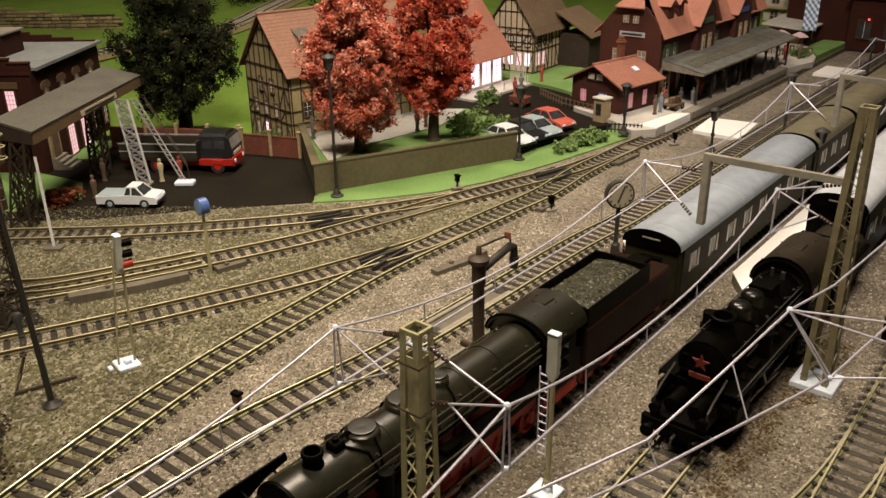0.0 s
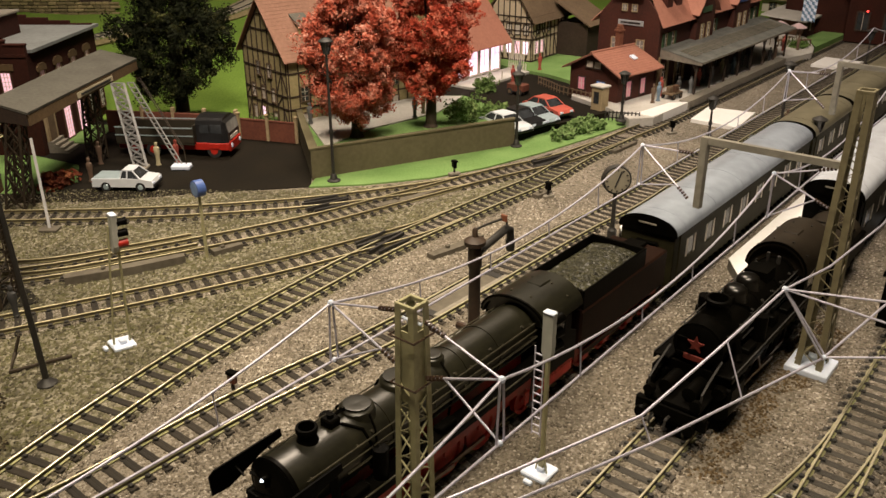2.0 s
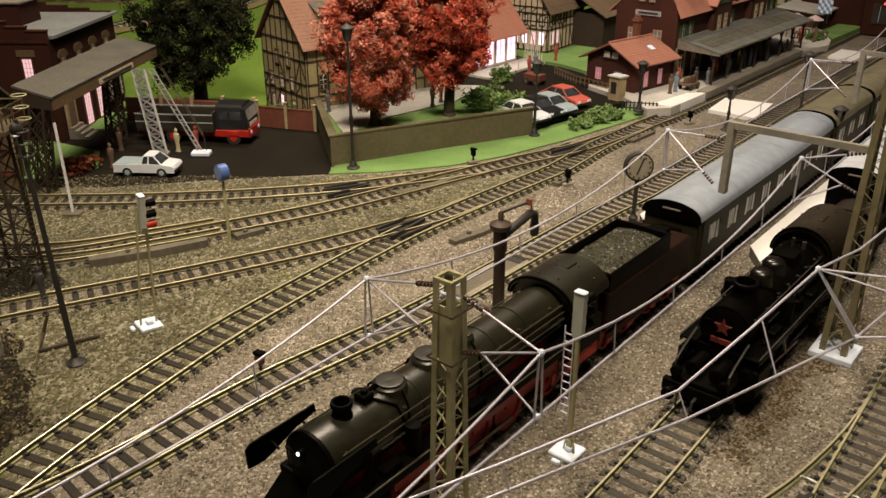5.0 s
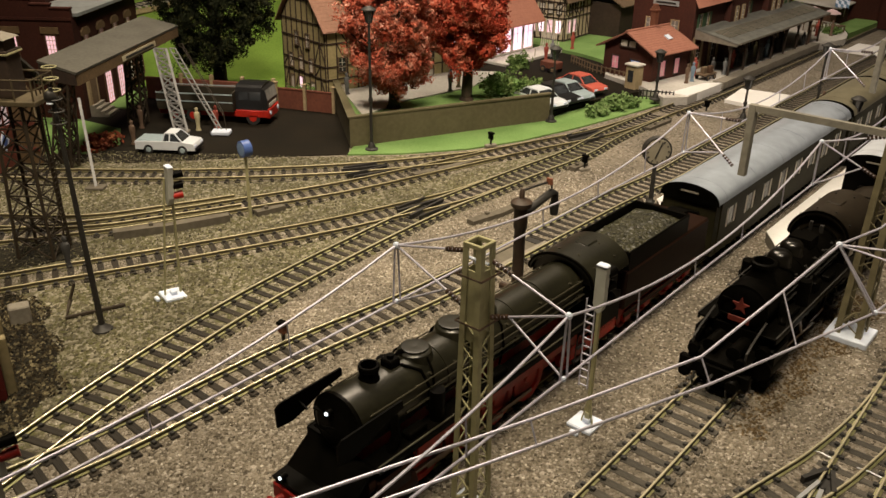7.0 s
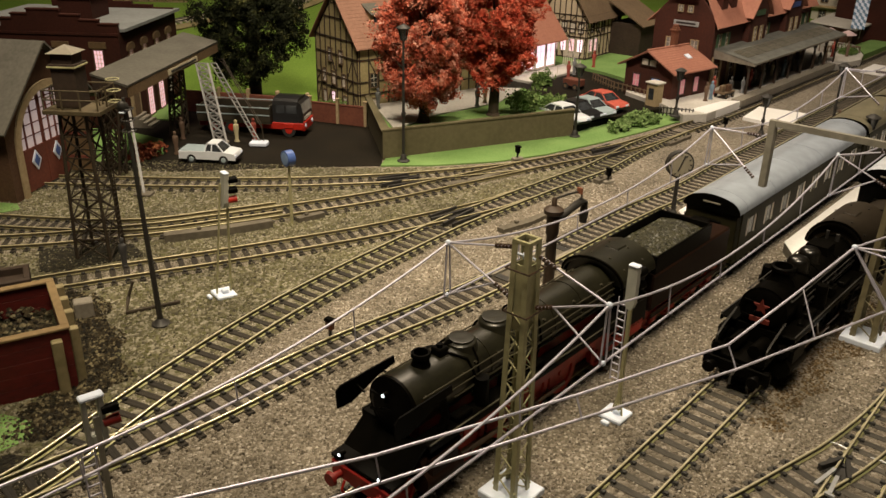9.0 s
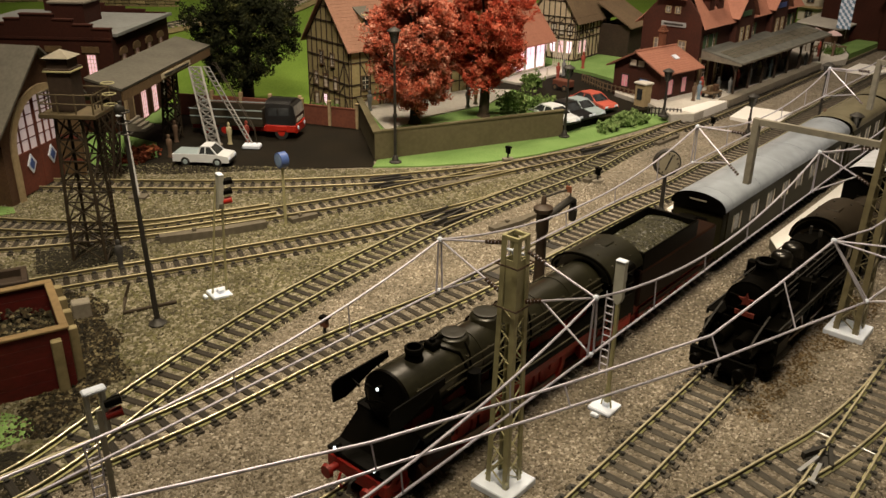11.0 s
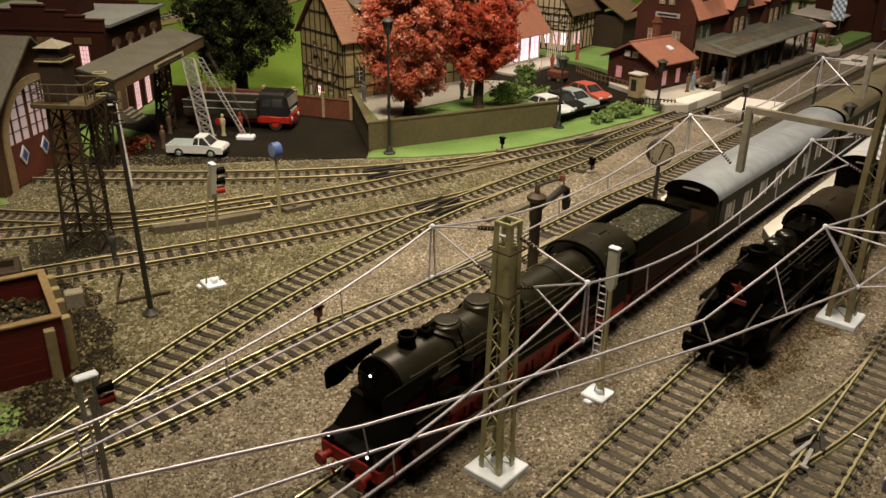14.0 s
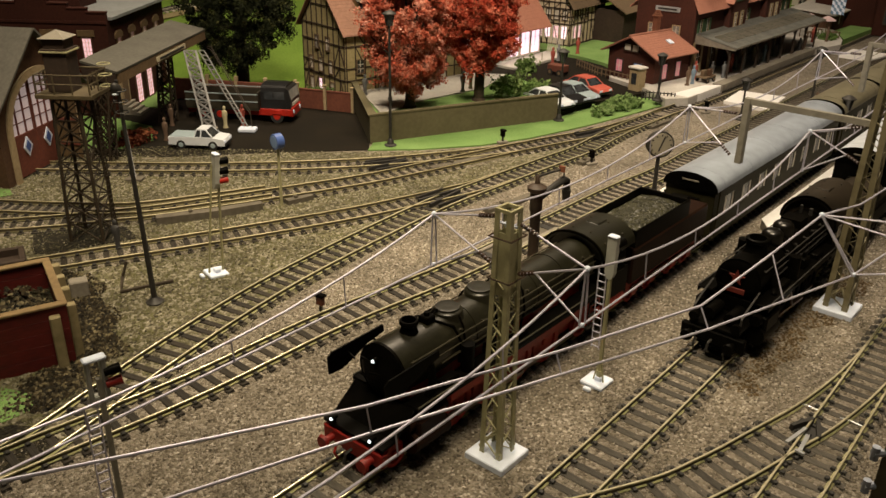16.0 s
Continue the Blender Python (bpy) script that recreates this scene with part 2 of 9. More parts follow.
# ---- mesh tools: all lengths in centimetres ----
class Mesh:
    """Collects vertices and faces of one part."""

    def __init__(self):
        self.v, self.f = [], []

    def add(self, verts, faces, m=None):
        k = len(self.v)
        if m is not None:
            verts = [m @ Vector(p) for p in verts]
        self.v += [tuple(p) for p in verts]
        self.f += [tuple(i + k for i in f) for f in faces]
        return self

    def box(self, x0, x1, y0, y1, z0, z1, b=0.0, m=None):
        """A box with chamfered edges of width b."""
        lo, hi = (x0, y0, z0), (x1, y1, z1)
        if b <= 0:
            vs = [(x, y, z) for x in (x0, x1) for y in (y0, y1) for z in (z0, z1)]
            return self.add(vs, [(0, 1, 3, 2), (4, 6, 7, 5), (0, 4, 5, 1), (2, 3, 7, 6), (0, 2, 6, 4), (1, 5, 7, 3)], m)
        vs, idx = [], {}
        for s in [(i, j, k) for i in (0, 1) for j in (0, 1) for k in (0, 1)]:
            for a in range(3):
                p = [(hi if s[d] else lo)[d] + (0 if d == a else (-b if s[d] else b)) for d in range(3)]
                idx[s, a] = len(vs)
                vs.append(tuple(p))
        fs = []
        for a in range(3):
            u, w = (a + 1) % 3, (a + 2) % 3
            for side in (0, 1):
                def key(i, j):
                    s = [0, 0, 0]
                    s[a], s[u], s[w] = side, i, j
                    return idx[tuple(s), a]
                q = [key(0, 0), key(1, 0), key(1, 1), key(0, 1)]
                fs.append(tuple(q if side else q[::-1]))
            for i in (0, 1):
                for j in (0, 1):
                    def edge(e, face):
                        s = [0, 0, 0]
                        s[a], s[u], s[w] = e, i, j
                        return idx[tuple(s), face]
                    q = [edge(0, u), edge(1, u), edge(1, w), edge(0, w)]
                    fs.append(tuple(q if (i == j) else q[::-1]))
        for s in [(i, j, k) for i in (0, 1) for j in (0, 1) for k in (0, 1)]:
            q = [idx[s, 0], idx[s, 1], idx[s, 2]]
            fs.append(tuple(q if sum(s) % 2 else q[::-1]))
        return self.add(vs, fs, m)

    def rod(self, p, q, r0, r1=None, n=8, cap=True):
        """A round bar from p to q."""
        p, q = Vector(p), Vector(q)
        r1 = r0 if r1 is None else r1
        d = (q - p).normalized()
        a = d.orthogonal().normalized()
        b = d.cross(a)
        vs = []
        for c, r in ((p, r0), (q, r1)):
            vs += [c + (a * math.cos(2 * math.pi * i / n) + b * math.sin(2 * math.pi * i / n)) * r for i in range(n)]
        fs = [(i, (i + 1) % n, n + (i + 1) % n, n + i) for i in range(n)]
        if cap:
            fs += [tuple(range(n))[::-1], tuple(range(n, 2 * n))]
        return self.add(vs, fs)

    def bar(self, p, q, w, h=None, up=(0, 0, 1)):
        """A square bar from p to q, w wide and h high."""
        h = w if h is None else h
        p, q = Vector(p), Vector(q)
        d = (q - p).normalized()
        a = d.cross(Vector(up))
        if a.length < 1e-4:
            a = d.orthogonal()
        a.normalize()
        b = a.cross(d).normalized()
        vs = [c + a * (i * w / 2) + b * (j * h / 2) for c in (p, q) for i, j in ((-1, -1), (1, -1), (1, 1), (-1, 1))]
        return self.add(vs, [(0, 1, 5, 4), (1, 2, 6, 5), (2, 3, 7, 6), (3, 0, 4, 7), (3, 2, 1, 0), (4, 5, 6, 7)])

    def tube(self, pts, r, n=6):
        """One bent round bar through pts."""
        pts = [Vector(p) for p in pts]
        rings = []
        a = None
        for k, p in enumerate(pts):
            d = (pts[min(k + 1, len(pts) - 1)] - pts[max(k - 1, 0)]).normalized()
            a = d.orthogonal().normalized() if a is None else (a - d * a.dot(d)).normalized()
            b = d.cross(a)
            rings.append([p + (a * math.cos(2 * math.pi * i / n) + b * math.sin(2 * math.pi * i / n)) * r for i in range(n)])
        fs = [(k * n + i, k * n + (i + 1) % n, (k + 1) * n + (i + 1) % n, (k + 1) * n + i) for k in range(len(pts) - 1) for i in range(n)]
        fs += [tuple(range(n))[::-1], tuple((len(pts) - 1) * n + i for i in range(n))]
        return self.add([v for ring in rings for v in ring], fs)

    def lathe(self, profile, n=16, m=None):
        """Turned about z; profile of (radius, height)."""
        vs = [(r * math.cos(2 * math.pi * i / n), r * math.sin(2 * math.pi * i / n), z) for r, z in profile for i in range(n)]
        fs = []
        for k in range(len(profile) - 1):
            fs += [(k * n + i, k * n + (i + 1) % n, (k + 1) * n + (i + 1) % n, (k + 1) * n + i) for i in range(n)]
        fs += [tuple(range(n))[::-1], tuple((len(profile) - 1) * n + i for i in range(n))]
        return self.add(vs, fs, m)

    def prism(self, poly, z0, z1, m=None):
        """A polygon in plan, counter-clockwise, raised from z0 to z1."""
        n = len(poly)
        vs = [(x, y, z0) for x, y in poly] + [(x, y, z1) for x, y in poly]
        fs = [(i, (i + 1) % n, n + (i + 1) % n, n + i) for i in range(n)] + [tuple(range(n))[::-1], tuple(range(n, 2 * n))]
        return self.add(vs, fs, m)

    def profile_x(self, poly, x0, x1, m=None):
        """A polygon in (y, z) drawn out along x."""
        n = len(poly)
        vs = [(x0, y, z) for y, z in poly] + [(x1, y, z) for y, z in poly]
        fs = [(i, (i + 1) % n, n + (i + 1) % n, n + i) for i in range(n)] + [tuple(range(n))[::-1], tuple(range(n, 2 * n))]
        return self.add(vs, fs, m)

    def profile_y(self, poly, y0, y1, m=None):
        """A polygon in (x, z) drawn out along y."""
        n = len(poly)
        vs = [(x, y0, z) for x, z in poly] + [(x, y1, z) for x, z in poly]
        fs = [(i, n + i, n + (i + 1) % n, (i + 1) % n) for i in range(n)] + [tuple(range(n)), tuple(range(n, 2 * n))[::-1]]
        return self.add(vs, fs, m)

    def ball(self, c, r, n=10, squash=(1, 1, 1)):
        prof = [(math.sin(math.pi * k / (n // 2 + 1)) * r, -math.cos(math.pi * k / (n // 2 + 1)) * r) for k in range(1, n // 2 + 1)]
        return self.lathe(prof, n, Matrix.Translation(c) @ Matrix.Diagonal((*squash, 1)))

    def data(self, name, mat, smooth=False):
        me = bpy.data.meshes.new(name)
        me.from_pydata([(x * CM, y * CM, z * CM) for x, y, z in self.v], [], self.f)
        if smooth:
            me.polygons.foreach_set("use_smooth", [True] * len(me.polygons))
            me.set_sharp_from_angle(angle=radians(40))
        me.materials.append(mat)
        me.update()
        if len(self.f) > 20000:
            return me
        bm = bmesh.new()
        bm.from_mesh(me)
        bmesh.ops.recalc_face_normals(bm, faces=bm.faces)
        bm.to_mesh(me)
        bm.free()
        return me


def place(x, y, z=0.0, turn=0.0, tilt=0.0):
    return pose(x * CM, y * CM, z * CM, tilt, 0, turn)


def thing(name, x, y, z=0.0, turn=0.0, label="", category="", group="", kind=""):
    """An Empty at the base of a thing that has parts."""
    ob = new(name)
    ob.empty_display_size = 0.01
    ob.matrix_basis = place(x, y, z, turn)
    return tagged(ob, label, category, group, kind)


def part(name, mesh, mat, parent=None, label="", smooth=False, at=None):
    data = mesh if not isinstance(mesh, Mesh) else mesh.data(name, mat, smooth)
    ob = new(name, data)
    ob.parent = parent
    if at is not None:
        ob.matrix_basis = at
    return tagged(ob, label) if label else ob


def solo(name, mesh, mat, x=0.0, y=0.0, z=0.0, turn=0.0, label="", category="", group="", kind="", smooth=False):
    """A thing that is one mesh."""
    ob = part(name, mesh, mat, None, "", smooth, place(x, y, z, turn))
    return tagged(ob, label, category, group, kind)


def spline(pts, step):
    """Points at even steps along a smooth line through pts, with the unit direction at each."""
    p = [Vector((*q, 0)) for q in pts]
    p = [2 * p[0] - p[1]] + p + [2 * p[-1] - p[-2]]
    dense = []
    for i in range(1, len(p) - 2):
        k = max(4, int((p[i + 1] - p[i]).length / 0.25))
        for j in range(k):
            t = j / k
            a, b, c, d = p[i - 1], p[i], p[i + 1], p[i + 2]
            dense.append(0.5 * (2 * b + (c - a) * t + (2 * a - 5 * b + 4 * c - d) * t * t + (3 * b - a - 3 * c + d) * t ** 3))
    dense.append(p[-2])
    out, want, run = [], 0.0, 0.0
    for a, b in zip(dense, dense[1:]):
        seg = (b - a).length
        while want <= run + seg and seg > 0:
            out.append((a + (b - a) * ((want - run) / seg), (b - a) / seg))
            want += step
        run += seg
    return out

# ---- ground and large forms ----
def sheet(name, poly, z0, z1, mat, label, category, kind="structure"):
    m = Mesh()
    m.prism(poly, z0, z1)
    return solo(name, m, mat, label=label, category=category, kind=kind)


g = Mesh()
g.prism([(-110, -50), (110, -50), (110, 160), (-110, 160)], -1.5, 0.0)
solo("ground", g, BALLAST, label="brown ballasted baseboard of a model railway", category="ground", kind="structure")

sheet("gravel_yard", [(-60, 10), (-18, 17), (-16.6, 22.6), (-15.9, 26.0), (-14.4, 30.2), (-12.0, 34.6), (-9.6, 39.0), (-6.4, 45.0), (-2.6, 50.8), (0.8, 54.6),
      (4.8, 59.4), (9.5, 65.0), (6.0, 65.8), (1.0, 63.0), (-4.0, 61.4), (-8.0, 60.9), (-16.3, 59.3), (-23.6, 57.6), (-60, 56.0)], -0.5, 0.02, GRAVEL,
      "grey mossy gravel between the yard tracks", "gravel")
sheet("asphalt_yard", [(-60, 56.4), (-23.6, 58.0), (-16.3, 59.7), (-8.0, 61.3), (-8.3, 64.0), (-11.4, 77.0), (-30, 79), (-60, 79)], -0.5, 0.06, ASPHALT,
      "dark worn asphalt loading yard", "yard")
sheet("grass_patch", [(-40, 59), (-27.3, 59.6), (-25.6, 62.0), (-27.2, 66.0), (-33, 69), (-40, 69)], -0.5, 0.10, GRASS, "small green lawn beside the goods office", "grass")
sheet("grass_verge", [(-8.05, 61.1), (-4.0, 61.7), (1.0, 63.3), (5.0, 65.7), (10.2, 70.0), (14.6, 74.2), (18.7, 78.3), (17.2, 80.6), (13.4, 78.2), (9.0, 74.0), (7.5, 71.8), (-7.9, 63.0)],
      -0.5, 0.12, GRASS, "bright green grass verge below the retaining wall", "grass")
sheet("park_terrace", [(-7.9, 63.2), (7.3, 71.7), (7.0, 78.0), (3.5, 84.0), (-6.0, 84), (-11.0, 74.5)], -0.5, 1.35, GRASS, "raised green terrace behind the retaining wall", "grass")
sheet("park_path", [(-7.6, 66.8), (-5.0, 71.6), (1.0, 77.4), (3.2, 83.5), (-6.0, 84), (-10.6, 75)], 0.0, 1.45, PAVING, "pale paved forecourt on the terrace", "pavement")
sheet("car_park", [(7.5, 71.9), (9.0, 74.0), (13.4, 78.3), (17.0, 80.8), (14.0, 86.0), (14.8, 92), (12.6, 101), (-3.5, 101), (-5.5, 84), (3.4, 84.1), (7.1, 78.0)], -0.5, 0.55, ASPHALT,
      "dark asphalt street and car park", "road")
sheet("lawn", [(7.0, 101.5), (12.6, 96), (14.9, 92.6), (24, 104), (24, 125), (4, 125)], -0.5, 0.9, GRASS, "green lawn beside the timbered house", "grass")
sheet("station_platform", [(18.3, 77.3), (20.6, 77.9), (25.0, 83.3), (41.9, 104.6), (46.6, 108.6), (48.2, 112.0), (50.0, 119.4), (50, 128), (42, 128), (24, 104), (14.9, 92.4), (14.2, 86.2), (17.2, 81.0)], -0.5, 0.85, PAVING,
      "pale paved station platform", "pavement")

# turf hill behind the village
m = Mesh()
nx, ny = 95, 81
for j in range(ny + 1):
    for i in range(nx + 1):
        x, y = -110 + 190 * i / nx, 79 + 81 * j / ny
        rise = max(0.0, y - 84) * 0.115
        if x > 2:
            rise *= max(0.0, 1 - (x - 2) / 14) if y < 118 else max(0.35, 1 - (x - 2) / 30)
        z = 0.25 + rise + 0.5 * noise.noise(Vector((x * 0.06, y * 0.06, 0.3))) * min(1, rise)
        if x < -42 and y > 119.4:
            z += 2.3
        if (x > 4 and y < 128) or (x > -3.6 and y < 96.5):
            z = -0.6
        m.v.append((x, y, z))
for j in range(ny):
    for i in range(nx):
        a = j * (nx + 1) + i
        m.f.append((a, a + 1, a + nx + 2, a + nx + 1))
solo("hillside", m, HILL, label="green turf hillside rising behind the village", category="hill", kind="structure", smooth=True)

# retaining wall of the terrace, with coping
t = thing("retaining_wall", 0, 0, 0, 0, "olive rendered retaining wall round the terrace", "wall", kind="structure")
m = Mesh()
m.prism([(-8.1, 62.85), (7.6, 71.6), (7.45, 71.9), (-7.75, 63.35), (-11.0, 74.8), (-11.3, 74.7)], 0, 2.35)
part("wall_body", m, WALL_GREEN, t)
m = Mesh()
m.prism([(-8.2, 62.75), (7.7, 71.55), (7.5, 71.98), (-7.68, 63.5), (-10.92, 74.9), (-11.4, 74.7)], 2.35, 2.47)
part("coping", m, WALL_GREEN, t)

# unseen room shell added round the layout, dark to keep bounced light low
ROOM = material("dark_room_shell", (0.035, 0.029, 0.023), (0.028, 0.023, 0.018), grain=1, blotch=0.02, rough=0.9, where="Position")
for nm, b in (("wall_north", (-116, 116, 160, 166)), ("wall_south", (-116, 116, -56, -50)), ("wall_west", (-116, -110, -50, 160)), ("wall_east", (110, 116, -50, 160))):
    m = Mesh()
    m.box(*b, -1.5, 130)
    solo(nm, m, ROOM, label="unseen plain dark room wall", category="wall", kind="structure")
m = Mesh()
m.box(-116, 116, -56, 166, 130, 134)
solo("ceiling", m, ROOM, label="unseen plain dark ceiling", category="ceiling", kind="structure")

# ---- tracks ----
def sleeper_mesh(half, chair, wood):
    """Rounded sleeper with cut ends and a pair of iron chairs under each rail."""
    sl = Mesh()
    sl.profile_y([(-half - 0.02, -0.05), (half + 0.02, -0.05), (half, 0.115), (half - 0.04, 0.135), (0.03, 0.13), (0.0, 0.122), (-0.03, 0.13), (-half + 0.04, 0.135), (-half, 0.115)], -1.3, 1.3)
    for y in (-0.87, 0.87):
        sl.box(-0.11, 0.11, y - 0.21, y + 0.21, 0.125, 0.17)
        for e in (-1, 1):
            sl.box(-chair, chair, y + e * 0.19 - 0.085, y + e * 0.19 + 0.085, 0.125, 0.245, 0.02)
    me = sl.data("sleeper", wood)
    me.materials.append(DARK_IRON)
    for f in me.polygons:
        # chairs and cut ends are darker than the top
        if f.center.z > 0.137 * CM or abs(f.center.y) > 1.29 * CM:
            f.material_index = 1
    return me


SLEEPER_MESH = sleeper_mesh(0.165, 0.08, SLEEPER)
WIDE_SLEEPER_MESH = sleeper_mesh(0.17, 0.085, GREY_SLEEPER)


def rail_mesh(line, side):
    m = Mesh()
    prof = [(-0.115, 0.13), (0.115, 0.13), (0.115, 0.155), (0.03, 0.17), (0.02, 0.28), (0.045, 0.30), (0.045, 0.345), (0.03, 0.36), (-0.03, 0.36), (-0.045, 0.345), (-0.045, 0.30),
            (-0.02, 0.28), (-0.03, 0.17), (-0.115, 0.155)]
    n = len(prof)
    for p, d in line:
        nrm = Vector((-d.y, d.x, 0))
        for a, z in prof:
            q = p + nrm * (0.87 * side + a)
            m.v.append((q.x, q.y, z))
    for k in range(len(line) - 1):
        m.f += [(k * n + i, k * n + (i + 1) % n, (k + 1) * n + (i + 1) % n, (k + 1) * n + i) for i in range(n)]
    return m


LINES = {}


def track(key, pts, pitch, label, avoid=(), metal=BRASS, tie=SLEEPER_MESH, stone=BALLAST):
    t = thing("railway_track", 0, 0, 0, 0, label, "railway track", "tracks of the yard")
    line = spline(pts, 0.5)
    LINES[key] = line
    for side in (1, -1):
        rail = rail_mesh(line, side).data("rail", metal)
        rail.materials.append(DULL_HEAD if metal is DULL_BRASS else RAIL_HEAD)
        rail.materials.append(RAIL_WEB)
        for f in rail.polygons:
            k = f.index % 14
            if k in (6, 7, 8):
                f.material_index, f.use_smooth = 1, True
            elif k in (3, 4, 10, 11):
                # web and head underside take the painted shadow
                f.material_index = 2
        part("rail", rail, metal, t, "brass rail with a paler head")
    bed = Mesh()
    top = 0.07 + 0.003 * len(LINES)
    for p, d in line:
        nrm = Vector((-d.y, d.x, 0))
        for a, z in ((-1.34, 0.0), (-1.06, top), (1.06, top), (1.34, 0.0)):
            q = p + nrm * a
            bed.v.append((q.x, q.y, z))
    for k in range(len(line) - 1):
        bed.f += [(k * 4 + i, k * 4 + i + 1, k * 4 + i + 5, k * 4 + i + 4) for i in range(3)]
    part("ballast_bed", bed, stone, t, "stony ballast packed between the sleepers")
    for p, d in spline(pts, pitch):
        if any((p - q).length < 1.25 for k in avoid for q, _ in LINES[k]):
            continue
        part("sleeper", tie, SLEEPER, t, at=place(p.x, p.y, 0, math.degrees(math.atan2(d.y, d.x)) + random.uniform(-1.2, 1.2)))
    return t


track("main", [(-19.5, 18.5), (-15.6, 22.8), (-11.15, 27.4), (-6.15, 33.6), (0.25, 40.4), (10.0, 52.6), (14.75, 58.0), (21.2, 66.6), (45, 97.6), (66, 125)], 0.74,
      "brass-railed main line on dark sleepers beside the crane")
track("loop", [(-17.3, 20.9), (-15.5, 23.7), (-13.6, 28.8), (-11.4, 33.9), (-9.1, 38.4), (-5.6, 44.1), (-1.8, 49.7), (1.65, 53.9), (5.55, 58.5), (9.05, 62.6), (12.6, 68.0), (17.6, 74.4)], 0.74,
      "curving brass-railed loop line between turnouts", ("main",), stone=GRAVEL)
track("station", [(-45, 54.0), (-24.2, 54.9), (-16.9, 55.6), (-11.3, 56.6), (-5.5, 58.2), (1.9, 61.3), (6.4, 64.3), (11.8, 68.2), (17.6, 74.4), (24.3, 82.2), (42, 104.8), (62, 130.5)], 0.74,
      "brass-railed line past the station platform", ("loop",), DULL_BRASS)
track("siding", [(-48, 31.0), (-30, 35.0), (-22.4, 38.9), (-20.4, 40.0), (-15.6, 42.5), (-11.65, 44.7), (-7.4, 47.2), (-4.2, 49.4), (0.3, 52.8), (2.6, 55.2)], 0.74,
      "brass-railed siding through grey gravel", ("loop",), DULL_BRASS)
track("engine_line", [(-48, 40.5), (-30, 43.2), (-21.4, 46.0), (-16.4, 48.5), (-12.0, 51.0), (-7.3, 53.8), (-3.8, 56.4), (1.0, 60.2), (4.0, 62.6)], 0.74,
      "brass-railed engine line towards the shed", ("station",), DULL_BRASS)
track("shed_line", [(-48, 47.5), (-34, 46.9), (-27, 46.6), (-21.4, 47.0), (-16.4, 49.4), (-13.5, 51.0)], 0.66, "short brass-railed line into the engine shed", ("engine_line",), DULL_BRASS)
track("platform_line", [(-14, 9.0), (-3.7, 22.5), (3.1, 31.35), (25.2, 60.0), (73, 122)], 0.74, "grey-sleepered platform line under the express train", tie=WIDE_SLEEPER_MESH)
track("goods_line", [(-6.5, 8.0), (5.2, 23.35), (11.35, 31.4), (30.3, 56.2), (80, 121)], 0.74, "grey-sleepered line under the black goods engine", tie=WIDE_SLEEPER_MESH)
track("outer_line", [(3.0, 10.2), (12.4, 22.7), (21.8, 35.1), (45, 65.5), (90, 124)], 0.74, "grey-sleepered outer line with turnout", tie=WIDE_SLEEPER_MESH)
track("crossover", [(-6, 18.6), (2.0, 19.9), (7.2, 21.8), (9.7, 23.3), (12.6, 25.5), (15.1, 27.5), (18.1, 30.5), (21.6, 34.8), (24, 38)], 0.74, "turnout branch curving off the outer line",
      ("outer_line",), tie=WIDE_SLEEPER_MESH)


# ---- turnout blades and frogs ----
def frog(x, y, turn, length, label, metal=DARK_IRON, checks=(-1.0, 1.0)):
    """Dark moulded frog: two converging wing rails and a check rail."""
    t = thing("turnout_frog", x, y, 0.15, turn, label, "turnout frog", "turnout frogs")
    for a, b in ((0.34, 0.1), (-0.34, -0.1)):
        m = Mesh()
        m.bar((-length / 2, a * 1.6, 0.12), (length / 2, b, 0.12), 0.16, 0.26)
        part("wing_rail", m, metal, t)
    m = Mesh()
    m.box(-length / 2, length / 2, -0.55, 0.55, -0.06, 0.02, 0.02)
    part("frog_plate", m, metal, t)
    for y0 in checks:
        m = Mesh()
        m.box(-length * 0.4, length * 0.4, y0 - 0.06, y0 + 0.06, 0.0, 0.22, 0.02)
        part("check_rail", m, metal, t)


frog(-1.7, 50.8, 50, 3.4, "dark moulded turnout frog among brass rails")
frog(-6.2, 57.4, 32, 3.2, "dark moulded turnout frog among brass rails")
frog(10.3, 67.0, 46, 3.2, "dark moulded turnout frog among brass rails")
frog(14.2, 26.4, 50, 1.1, "dark turnout frog with bright metal guard rails", checks=())
STEEL = material("bright_steel", (0.55, 0.57, 0.60), (0.42, 0.44, 0.47), grain=3, rough=0.35, metal=0.6, bump=0.05)
m = Mesh()
m.bar((13.85, 25.7, 0.36), (13.2, 24.7, 0.36), 0.15, 0.1)
m.bar((13.3, 24.5, 0.36), (13.05, 24.75, 0.36), 0.13, 0.1)
solo("guard_rail", m, STEEL, label="bright metal guard rail at the frog", category="guard rail")
m = Mesh()
m.bar((13.9, 26.1, 0.4), (12.85, 25.15, 0.4), 0.14, 0.1)
solo("guard_rail", m, STEEL, label="bright metal guard rail at the frog", category="guard rail")
# two thin jumper wires arching between the rails
for a, b in (((14.35, 28.15), (15.0, 27.65)), ((15.69, 27.2), (16.36, 26.69))):
    m = Mesh()
    m.tube([(*a, 0.2), ((a[0] + b[0]) / 2, (a[1] + b[1]) / 2, 0.24), (*b, 0.2)], 0.03)
    solo("jumper_wire", m, STEEL, label="thin bright jumper wire between the rails", category="rod", group="point rods")

# ---- trains ----
T6_AT, T6_TURN = (-3.83, 22.25), 52.34
T7_AT, T7_TURN = (5.2, 23.35), 52.62


def along(at, turn, s, off=0.0):
    """Plan point s along a line and off to its left."""
    c, d = math.cos(radians(turn)), math.sin(radians(turn))
    return at[0] + s * c - off * d, at[1] + s * d + off * c


